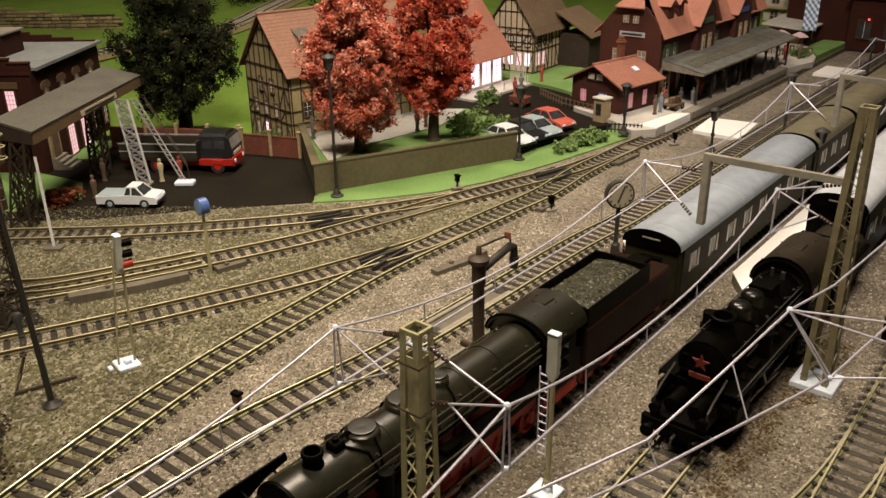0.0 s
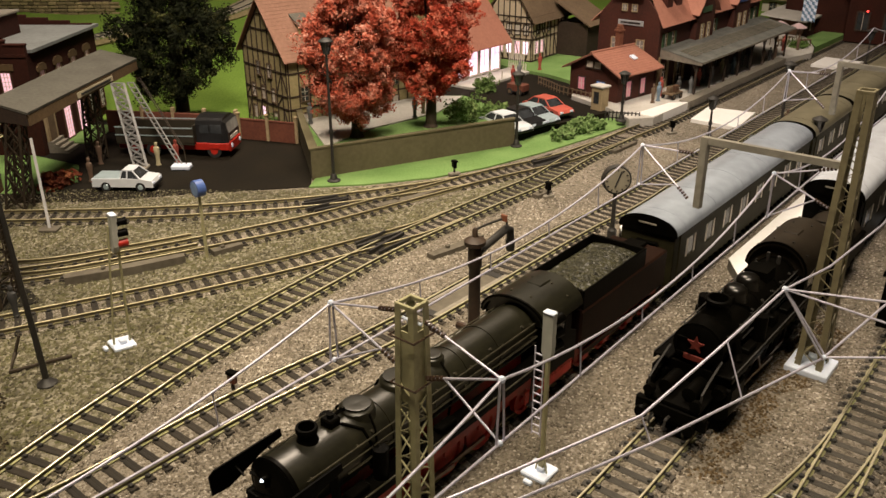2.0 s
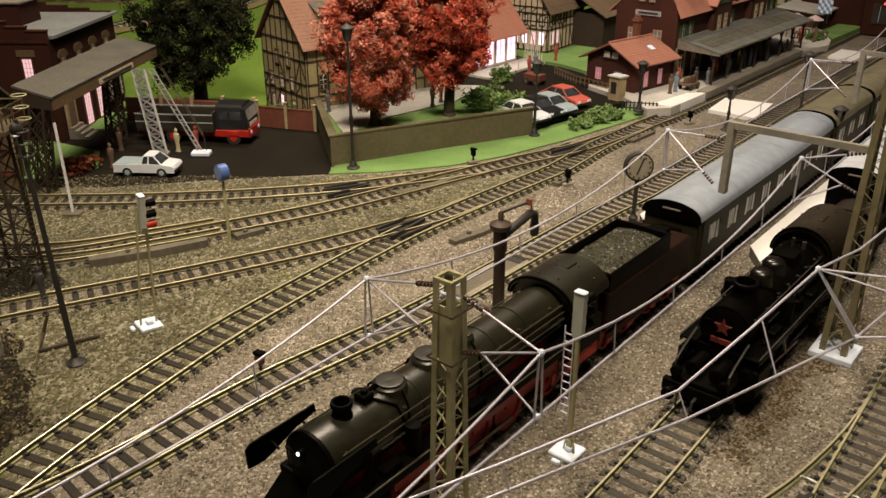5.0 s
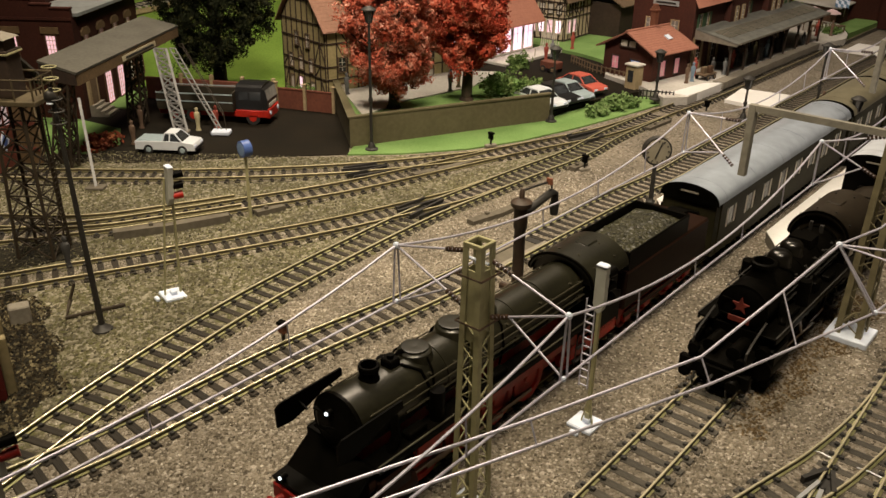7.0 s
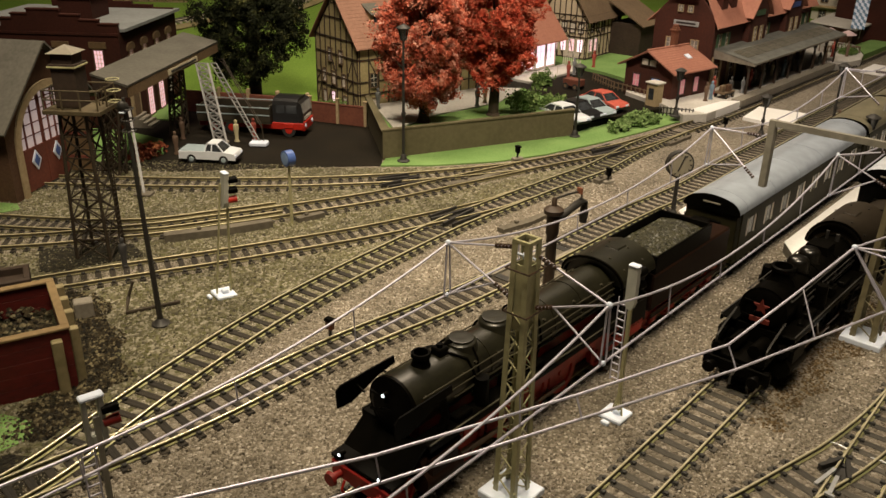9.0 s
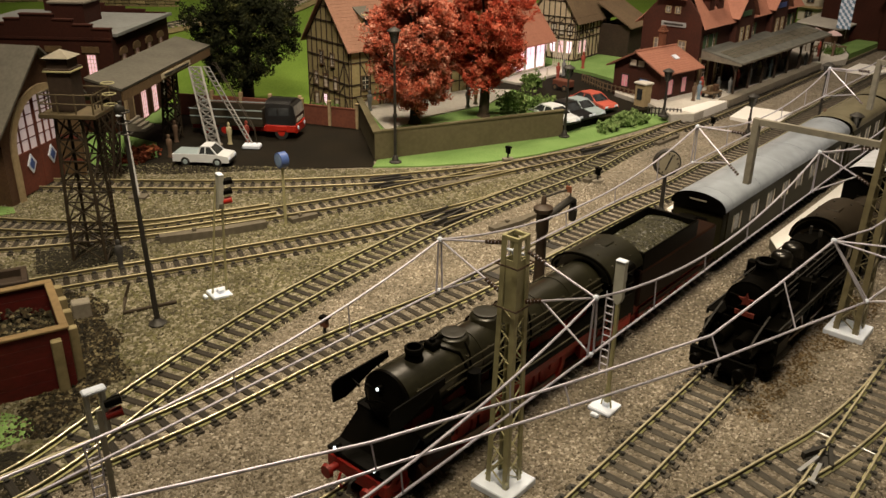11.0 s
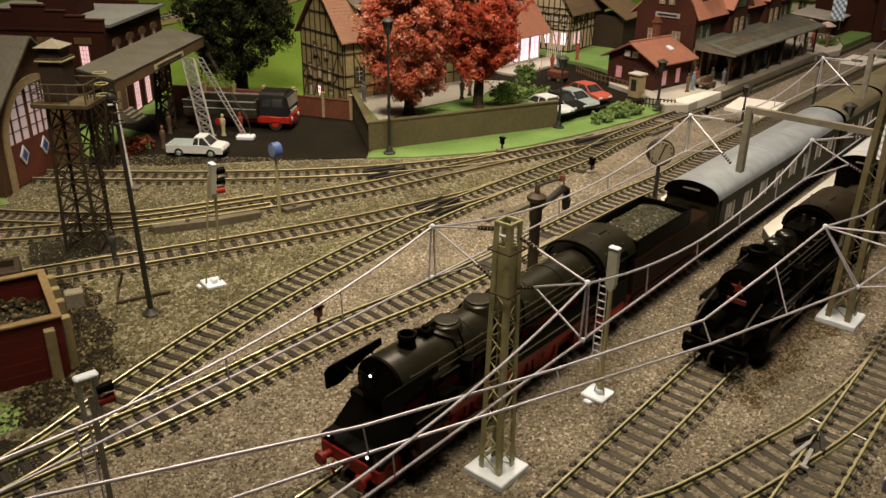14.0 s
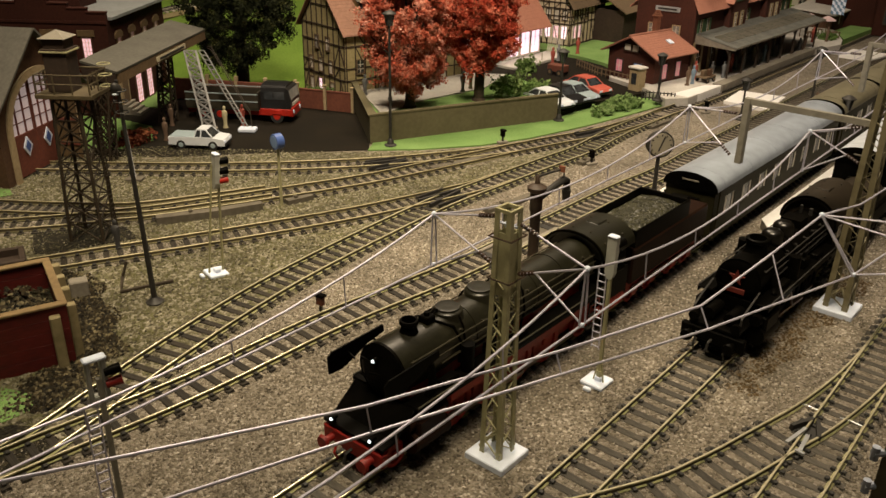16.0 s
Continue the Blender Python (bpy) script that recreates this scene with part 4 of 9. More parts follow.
TENDER_BROWN = material("sooty_tender_brown", (0.017, 0.0075, 0.0045), (0.009, 0.0045, 0.003), grain=3, rough=0.5, bump=0.05, spec=0.06)
GOODS_ROOF = material("sooty_brown_cab_roof", (0.026, 0.020, 0.013), (0.017, 0.013, 0.009), grain=2, rough=0.55, bump=0.05, spec=0.15)
DOME_BLACK = material("polished_dome_black", (0.006, 0.005, 0.004), (0.003, 0.003, 0.002), grain=3, rough=0.28, bump=0.02, spec=0.5)
STAR_RED = material("dull_badge_red", (0.15, 0.022, 0.014), (0.09, 0.013, 0.009), grain=3, rough=0.6, bump=0.03)
PIPE_KHAKI = material("dull_pipe_metal", (0.07, 0.063, 0.042), (0.038, 0.034, 0.022), grain=3, rough=0.45, metal=0.4, bump=0.03)
material_rod = material("rod_steel", (0.20, 0.15, 0.12), (0.12, 0.08, 0.06), grain=3, metal=0.6, rough=0.45, bump=0.03)


def chip(m, x, y, z, r, rng):
    """One rough stone of eight faces."""
    j = [rng.uniform(0.6, 1.25) for _ in range(6)]
    a = rng.uniform(0, 6.3)
    c, s = math.cos(a) * r, math.sin(a) * r
    vs = [(x + c * j[0], y + s * j[0], z), (x - s * j[1], y + c * j[1], z), (x - c * j[2], y - s * j[2], z), (x + s * j[3], y - c * j[3], z),
          (x, y, z + r * 0.75 * j[4]), (x, y, z - r * 0.6)]
    m.add(vs, [(0, 1, 4), (1, 2, 4), (2, 3, 4), (3, 0, 4), (1, 0, 5), (2, 1, 5), (3, 2, 5), (0, 3, 5)])


engine(T6_AT, T6_TURN, 0.0, "black express steam locomotive with red frame and coal-filled tender",
       dict(length=26.6, red=True, red_beam=True, boiler_z=3.7, boiler_r=1.04, smokebox=2.1, chimney=3.5, chimney_r=0.31, chimney_top=5.25, cab=(15.05, 17.5), cab_top=5.03, cab_w=1.48, arch=1.0,
            domes=[(5.7, 0.6, 0.15, "feed_dome"), (7.7, 0.64, 0.24, "steam_dome"), (9.6, 0.45, 0.2, "sand_dome")], deflectors=True,
            wheels=[(1.6, 0.5), (5.0, 0.92), (7.1, 0.92), (9.2, 0.92), (11.3, 0.92), (14.2, 0.6)], tender=(17.9, 26.4), tender_top=4.55, bunker=0.72,
            tender_wheels=(18.9, 20.8, 23.2, 25.1), coal=True))
engine(T7_AT, T7_TURN, 9.7, "black goods steam locomotive with red star, waiting on its track",
       dict(length=22.0, red=False, red_beam=False, boiler_z=3.4, boiler_r=0.98, smokebox=2.6, chimney=4.1, chimney_r=0.46, chimney_top=5.05, cab=(11.3, 14.8), cab_top=5.02, cab_w=1.32, arch=1.36, star=True, skew=-1.3,
            domes=[(6.0, 0.5, 0.52, "sand_dome"), (7.4, 0.5, 0.52, "steam_dome")], deflectors=False,
            wheels=[(1.9, 0.5), (4.6, 0.8), (6.4, 0.8), (8.2, 0.8), (10.0, 0.8)], tender=(15.1, 21.4), tender_top=3.7, bunker=0.6, tender_wheels=(16.0, 17.5, 19.0, 20.5), coal=False))

COACH_GREEN = material("olive_coach_side", (0.030, 0.027, 0.013), (0.020, 0.018, 0.009), grain=2, rough=0.6, bump=0.04, spec=0.08)
COACH_ROOF = material("silver_grey_roof", (0.30, 0.34, 0.40), (0.215, 0.245, 0.29), grain=1.5, rough=0.3, bump=0.06, blotch=0.5)
OLIVE_ROOF = material("olive_grey_roof", (0.17, 0.155, 0.105), (0.115, 0.105, 0.07), grain=1.5, rough=0.4, bump=0.06, blotch=0.5)
COACH_GLASS = material("dark_coach_glass", (0.012, 0.012, 0.011), (0.008, 0.008, 0.007), grain=2, rough=0.25, bump=0.0, spec=0.2)
CURTAIN = material("pale_curtain", (0.62, 0.58, 0.52), (0.5, 0.46, 0.40), grain=3, rough=0.9)
SILVER_ROOF = material("pale_wagon_roof", (0.50, 0.54, 0.60), (0.40, 0.43, 0.48), grain=1.5, rough=0.4, bump=0.05)


def coach(at, turn, s0, length, label, roof_mat=COACH_ROOF, windows=8, top=4.85, side=COACH_GREEN):
    x0, y0 = along(at, turn, s0)
    t = thing("railway_coach", x0, y0, 0, turn, label, "railway coach")
    zr = top - 0.85
    m = Mesh()
    for y in (-1.52, 1.52):
        m.box(0.6, length - 0.6, y - 0.05, y + 0.05, 1.15, 2.35)
        m.box(0.6, length - 0.6, y - 0.05, y + 0.05, 3.45, zr)
        step = (length - 1.6) / windows
        for k in range(windows + 1):
            xa = 0.8 + k * step
            m.box(max(0.6, xa - 0.6), min(length - 0.6, xa + 0.6), y - 0.05, y + 0.05, 2.35, 3.45)
    for x in (0.0, length - 0.15):
        m.box(x, x + 0.15, -1.5, -0.55, 1.15, zr)
        m.box(x, x + 0.15, 0.55, 1.5, 1.15, zr)
        m.box(x, x + 0.15, -0.55, 0.55, 3.3, zr)
    for x in (0.0, length - 0.6):
        for y in (-1.5, 1.45):
            m.box(x, x + 0.6, y, y + 0.05, 1.15, zr)
    m.box(0.1, length - 0.1, -1.52, 1.52, 1.0, 1.18, 0.04)
    part("body", m, side, t)
    m = Mesh()
    prof = [(1.6 * math.cos(a), zr + 0.9 * math.sin(a) ** 0.8 if 0 < a < math.pi else zr) for a in [math.pi * i / 18 for i in range(19)]]
    m.profile_x(prof, -0.1, length + 0.1)
    n = int(length / 3.6)
    for k in range(n):
        x = 1.0 + k * (length - 2) / max(1, n - 1)
        m.profile_x([(y * 1.004, zr + (z - zr) * 1.012) for y, z in prof], x, x + 0.05)
    roof = part("roof", m, roof_mat, t, smooth=True)
    for x in (-0.12, length + 0.06):
        m = Mesh()
        m.profile_x([(y * 1.03, zr - 0.04 + (z - zr) * 1.04) for y, z in prof] + [(y * 0.94, zr - 0.04 + (z - zr) * 0.9) for y, z in prof][::-1], x, x + 0.07)
        part("roof_rim", m, LOCO_BLACK, roof)
    for x in (-0.14, length + 0.1):
        m = Mesh()
        m.profile_x([(y * 0.95, zr - 0.02 + (z - zr) * 0.9) for y, z in prof], x, x + 0.04)
        part("end_panel", m, LOCO_BLACK, roof)
    m = Mesh()
    m.box(-0.2, -0.14, -0.5, 0.5, zr + 0.4, zr + 0.5, 0.02)
    part("route_board", m, CONCRETE, roof, "pale route board on the coach end")
    for k in range(windows):
        xa = 0.8 + k * step + 0.6
        xb = 0.8 + (k + 1) * step - 0.6
        for y in (-1.5, 1.5):
            m = Mesh()
            m.box(xa, xb, y - 0.015, y + 0.015, 2.35, 3.45)
            w = part("window", m, COACH_GLASS, t)
            m = Mesh()
            s = 0.05 if y > 0 else -0.05
            m.box(xa + 0.05, xa + 0.27, y + s * 0.8 - 0.01, y + s * 0.8 + 0.01, 2.38, 3.42)
            m.box(xb - 0.27, xb - 0.05, y + s * 0.8 - 0.01, y + s * 0.8 + 0.01, 2.38, 3.42)
            part("curtain", m, CURTAIN, w, "pale window curtain")
    for x in (0.0, length - 0.2):
        m = Mesh()
        for y in (-0.58, 0.58):
            m.box(x - 0.18, x + 0.2, y - 0.08, y + 0.08, 1.2, 3.35, 0.04)
        m.box(x - 0.18, x + 0.2, -0.6, 0.6, 3.3, 3.45, 0.04)
        part("gangway", m, LOCO_BLACK, t)
    m = Mesh()
    for xc in (3.2, length - 3.2):
        m.box(xc - 2.0, xc + 2.0, -1.15, -1.0, 0.6, 1.0, 0.04)
        m.box(xc - 2.0, xc + 2.0, 1.0, 1.15, 0.6, 1.0, 0.04)
    m.box(5.5, length - 5.5, -0.5, 0.5, 0.55, 1.0, 0.05)
    part("bogie_frame", m, LOCO_BLACK, t)
    for xc in (3.2, length - 3.2):
        for dx in (-1.3, 1.3):
            for y in (-0.9, 0.9):
                wheel(t, xc + dx, y, 0.5, LOCO_BLACK)
    return t


coach(T6_AT, T6_TURN, 27.3, 22.2, "olive express coach with silver-grey arched roof and curtained windows")
coach(T6_AT, T6_TURN, 50.2, 9.4, "short olive baggage van with an olive-grey roof behind the coach", OLIVE_ROOF, 3)
coach(T6_AT, T6_TURN, 60.4, 24.0, "olive express coach with an olive-grey roof, last in the train", OLIVE_ROOF)
coach(T7_AT, T7_TURN, 31.0, 17.0, "dark wagon with a pale silver arched roof behind the goods engine", SILVER_ROOF, 5, 5.3, LOCO_BLACK)
coach((21.8, 35.1), 52.6, 3.9, 16.0, "black covered wagon standing on the outer line", LOCO_BLACK, 4, 4.6, LOCO_BLACK)

# ---- masts, overhead wires, signals and yard fittings ----
INSULATOR = material("brown_insulator", (0.055, 0.032, 0.02), (0.03, 0.018, 0.012), grain=4, rough=0.35)


def lattice_mast(x, y, turn, height, base, top, label, plate=1.7, solid=True):
    """Four tapering corner legs with zigzag bracing on a white base plate."""
    steel = MAST_GREY if solid else MAST_DIMMED
    t = thing("catenary_mast", x, y, 0, turn, label, "mast", "lattice catenary masts")
    m = Mesh()
    m.box(-plate / 2, plate / 2, -plate / 2, plate / 2, 0.0, 0.3, 0.04)
    part("base_plate", m, WHITE_BASE, t, "white base plate")

    def half(z):
        return (base + (top - base) * z / height) / 2
    z0 = 0.29
    w, th = (0.19, 0.05) if solid else (0.27, 0.06)
    for sx in (-1, 1):
        for sy in (-1, 1):
            m = Mesh()
            ring = []
            for z, h in ((z0, half(z0)), (height, half(height))):
                ring += [(sx * (h - u), sy * (h - v), z) for u, v in ((0, 0), (w, 0), (w, th), (th, th), (th, w), (0, w))]
            m.add(ring, [tuple(range(6)), tuple(range(6, 12))] + [(i, (i + 1) % 6, 6 + (i + 1) % 6, 6 + i) for i in range(6)])
            part("leg", m, steel, t, "angle-iron leg")
    z, k = z0 + 0.1, 0
    while z < height - (2.9 if solid else 0.5):
        zn = z + half(z) * 1.15
        a, b = half(z), half(zn)
        m = Mesh()
        s = 1 if k % 2 else -1
        a, b = a - 0.04, b - 0.04
        for q in ((0, -1), (0, 1), (1, -1), (1, 1)):
            if q[0] == 0:
                m.bar((-s * (a - 0.08), q[1] * a, z), (s * (b - 0.08), q[1] * b, zn), 0.055, 0.03)
            else:
                m.bar((q[1] * a, s * (a - 0.08), z), (q[1] * b, -s * (b - 0.08), zn), 0.055, 0.03)
        part("brace", m, steel, t)
        z, k = zn, k + 1
    b = half(height - 1.5)
    for sx, sy in ((1, 0), (-1, 0), (0, 1), (0, -1)):
        m = Mesh()
        if sx:
            m.box(sx * (b - 0.09) - 0.02, sx * (b - 0.09) + 0.02, -b + 0.12, b - 0.12, height - 3.2, height - 0.85)
        else:
            m.box(-b + 0.12, b - 0.12, sy * (b - 0.09) - 0.02, sy * (b - 0.09) + 0.02, height - 3.2, height - 0.85)
        if solid:
            part("head_plate", m, steel, t)
        m = Mesh()
        e = half(height)
        if sx:
            m.box(sx * (e - 0.04) - 0.05, sx * (e - 0.04) + 0.05, -e - 0.01, e + 0.01, height - 0.13, height + 0.01, 0.015)
        else:
            m.box(-e + 0.09, e - 0.09, sy * (e - 0.04) - 0.05, sy * (e - 0.04) + 0.05, height - 0.13, height + 0.01, 0.015)
        part("head_rim", m, steel, t)
    if solid:
        m = Mesh()
        m.ball((0, 0, height - 0.62), 0.15, 8)
        m.rod((0, -b, height - 0.62), (0, b, height - 0.62), 0.05, n=6)
        part("pulley", m, WHITE_BASE, t, "pale pulley inside the mast head")
    for z in (height - 2.55, height - 1.0) if solid else ():
        m = Mesh()
        m.tube([(-b - 0.11, -b - 0.11, z), (b + 0.11, -b - 0.11, z), (b + 0.11, b + 0.11, z), (-b - 0.11, b + 0.11, z), (-b - 0.11, -b - 0.11, z)], 0.035)
        part("clamp_band", m, INSULATOR, t, "dark clamp band")
    for z in (0.55,):
        m = Mesh()
        a = half(z)
        for sx in (-1, 1):
            m.bar((sx * a, -a, z), (0, 0, z + 0.7), 0.09)
            m.bar((sx * a, a, z), (0, 0, z + 0.7), 0.09)
        part("foot_strut", m, steel, t)
    return t


def cantilever(mast, tip_m, tip_c, z_up, z_low, label="silver cantilever bracket with brown insulators"):
    """Bracket from a mast (plan point) out to the carrying wire and the contact wire."""
    t = thing("cantilever_bracket", mast[0], mast[1], 0, 0, label, "bracket", "wire brackets")
    o = Vector((mast[0], mast[1], 0))
    a, b = Vector(tip_m) - o, Vector(tip_c) - o
    d = Vector((a.x, a.y, 0)).normalized() * 0.55
    for z, target, nm in ((z_up, a, "top_tube"), (z_low, a, "strut_tube")):
        p = Vector((d.x, d.y, z))
        m = Mesh()
        m.rod(p, target, 0.037, n=7)
        part(nm, m, WIRE, t)
        m = Mesh()
        q = p + (target - p).normalized() * 0.75
        for k in range(5):
            c = p + (q - p) * (k / 5)
            m.rod(c, c + (q - p) * 0.12, 0.085, n=8)
        part("insulator", m, INSULATOR, t, smooth=True)
    m = Mesh()
    low = Vector((d.x, d.y, z_low))
    m.rod(low + (a - low) * 0.25, b, 0.036, n=7)
    part("steady_arm", m, WIRE, t)
    m = Mesh()
    for e in (-0.3, 0.3):
        w = Vector((e * d.y, -e * d.x, 0))
        m.rod(a + w * 0.4, b + w, 0.035, n=6)
    part("hanger", m, WIRE, t)
    m = Mesh()
    m.ball(a, 0.11, 8)
    part("clamp", m, WHITE_BASE, t)
    m = Mesh()
    m.ball(b, 0.09, 8)
    part("clamp", m, WHITE_BASE, t)


def overhead(points, label, zm=9.0, zc=7.0, sag=1.35, droppers=4):
    """Carrying wire, contact wire and droppers over spans between plan points."""
    t = thing("overhead_wire", 0, 0, 0, 0, label, "overhead wire", "overhead wires")
    for (x0, y0), (x1, y1) in zip(points, points[1:]):
        m, c = Mesh(), Mesh()
        pts = []
        for k in range(17):
            f = k / 16
            pts.append((x0 + (x1 - x0) * f, y0 + (y1 - y0) * f, zm - sag * 4 * f * (1 - f)))
        m.tube(pts, 0.042, 7)
        c.tube([(x0, y0, zc), (x1, y1, zc)], 0.042, 7)
        part("carrying_wire", m, WIRE, t, smooth=True)
        part("contact_wire", c, WIRE, t, smooth=True)
        for k in range(1, droppers + 1):
            f = k / (droppers + 1)
            z = zm - sag * 4 * f * (1 - f)
            m = Mesh()
            x, y = x0 + (x1 - x0) * f, y0 + (y1 - y0) * f
            m.rod((x, y, z), (x + 0.05, y, zc), 0.026, n=6)
            part("dropper", m, WIRE, t)


lattice_mast(1.72, 24.05, 52.3, 10.15, 0.95, 0.66, "khaki lattice catenary mast on a white base plate", 1.75)
lattice_mast(19.3, 37.0, 52.3, 13.0, 1.2, 0.68, "tall lattice mast in darkened khaki carrying a cross arm", 1.9, False)
lattice_mast(20.4, 23.4, 52.3, 10.15, 0.95, 0.66, "khaki lattice catenary mast beside the outer line", 1.75)
t = lattice_mast(7.15, 8.7, 52.3, 13.6, 1.2, 0.68, "tall lattice mast in darkened khaki with two white insulators", 1.9, False)
for z in (12.55, 11.95):
    m = Mesh()
    m.rod((-0.34, 0.36, z), (-0.46, 0.48, z), 0.06, n=8)
    m.rod((-0.43, 0.45, z - 0.11), (-0.43, 0.45, z + 0.11), 0.06, n=10)
    part("insulator", m, WHITE_BASE, t, "white porcelain insulator", smooth=True)

W6 = [along(T6_AT, T6_TURN, s) for s in (-17.5, 4.85, 25.6, 47, 69, 91)]
W7 = [along(T7_AT, T7_TURN, s) for s in (-23.5, -1.75, 18.9, 40, 61, 83)]
overhead(W6, "silver overhead wires above the platform line")
overhead(W7, "silver overhead wires above the goods line")
cantilever((1.72, 24.05), (*W6[1], 9.0), (*W6[1], 7.0), 9.7, 7.9)
cantilever((1.72, 24.05), (*W7[1], 9.0), (*W7[1], 7.0), 9.7, 7.9)

# wires over the curving turnout branch
t = thing("overhead_wire", 0, 0, 0, 0, "silver overhead wires curving over the turnout branch", "overhead wire", "overhead wires")
m = Mesh()
m.tube([(26, 42, 9.0), (20, 35, 8.0), (16.2, 30.8, 8.1), (13.2, 27.2, 9.0), (10.5, 24.8, 8.2), (7.92, 22.4, 7.62), (3.07, 19.25, 7.6), (-1.95, 15.75, 7.95), (-9, 11.2, 8.9)], 0.043, 7)
part("carrying_wire", m, WIRE, t, smooth=True)
m = Mesh()
m.tube([(24, 36, 7.0), (14.46, 26.44, 7.0), (8.15, 22.0, 7.0), (3.25, 19.03, 7.0), (-1.86, 15.93, 7.0), (-9, 11.4, 7.0)], 0.043, 7)
part("contact_wire", m, WIRE, t, smooth=True)
for a, b in (((7.92, 22.4, 7.62), (8.15, 22.0, 7.0)), ((3.07, 19.25, 7.6), (3.25, 19.03, 7.0)), ((-1.95, 15.75, 7.95), (-1.86, 15.93, 7.0)), ((10.9, 25.1, 8.3), (11.2, 24.1, 7.0))):
    m = Mesh()
    m.rod(a, b, 0.026, n=6)
    part("dropper", m, WIRE, t)
cantilever((20.4, 23.4), (13.2, 27.2, 9.0), (14.46, 26.44, 7.0), 9.7, 7.9)

# cross arm of the tall mast, with hanging posts that hold the next brackets
t = thing("cross_arm", 19.3, 37.0, 0, 0, "dull grey cross arm with a hanging post above two tracks", "mast arm")
m = Mesh()
m.bar((-0.3, 0.2, 9.75), (-5.35, 3.3, 9.95), 0.26, 0.3)
part("beam", m, BEAM_GREY, t)
m = Mesh()
m.bar((-5.2, 3.2, 10.1), (-5.2, 3.2, 6.7), 0.32, 0.32)
part("hanging_post", m, BEAM_GREY, t)
cantilever((14.1, 40.2), (*W6[2], 9.0), (*W6[2], 7.0), 9.2, 7.0)
cantilever((19.3, 37.0), (*W7[2], 9.0), (*W7[2], 7.0), 9.6, 7.8)
# a second portal farther along
lattice_mast(32.3, 53.8, 52.3, 13.0, 1.2, 0.68, "tall lattice mast in darkened khaki carrying a cross arm", 1.9, False)
t = thing("cross_arm", 32.3, 53.8, 0, 0, "dull grey cross arm with a hanging post above two tracks", "mast arm")
m = Mesh()
m.bar((-0.3, 0.2, 9.75), (-5.35, 3.3, 9.95), 0.26, 0.3)
part("beam", m, BEAM_GREY, t)
m = Mesh()
m.bar((-5.2, 3.2, 10.1), (-5.2, 3.2, 6.7), 0.32, 0.32)
part("hanging_post", m, BEAM_GREY, t)
cantilever((27.1, 57.0), (*W6[3], 9.0), (*W6[3], 7.0), 9.2, 7.0)


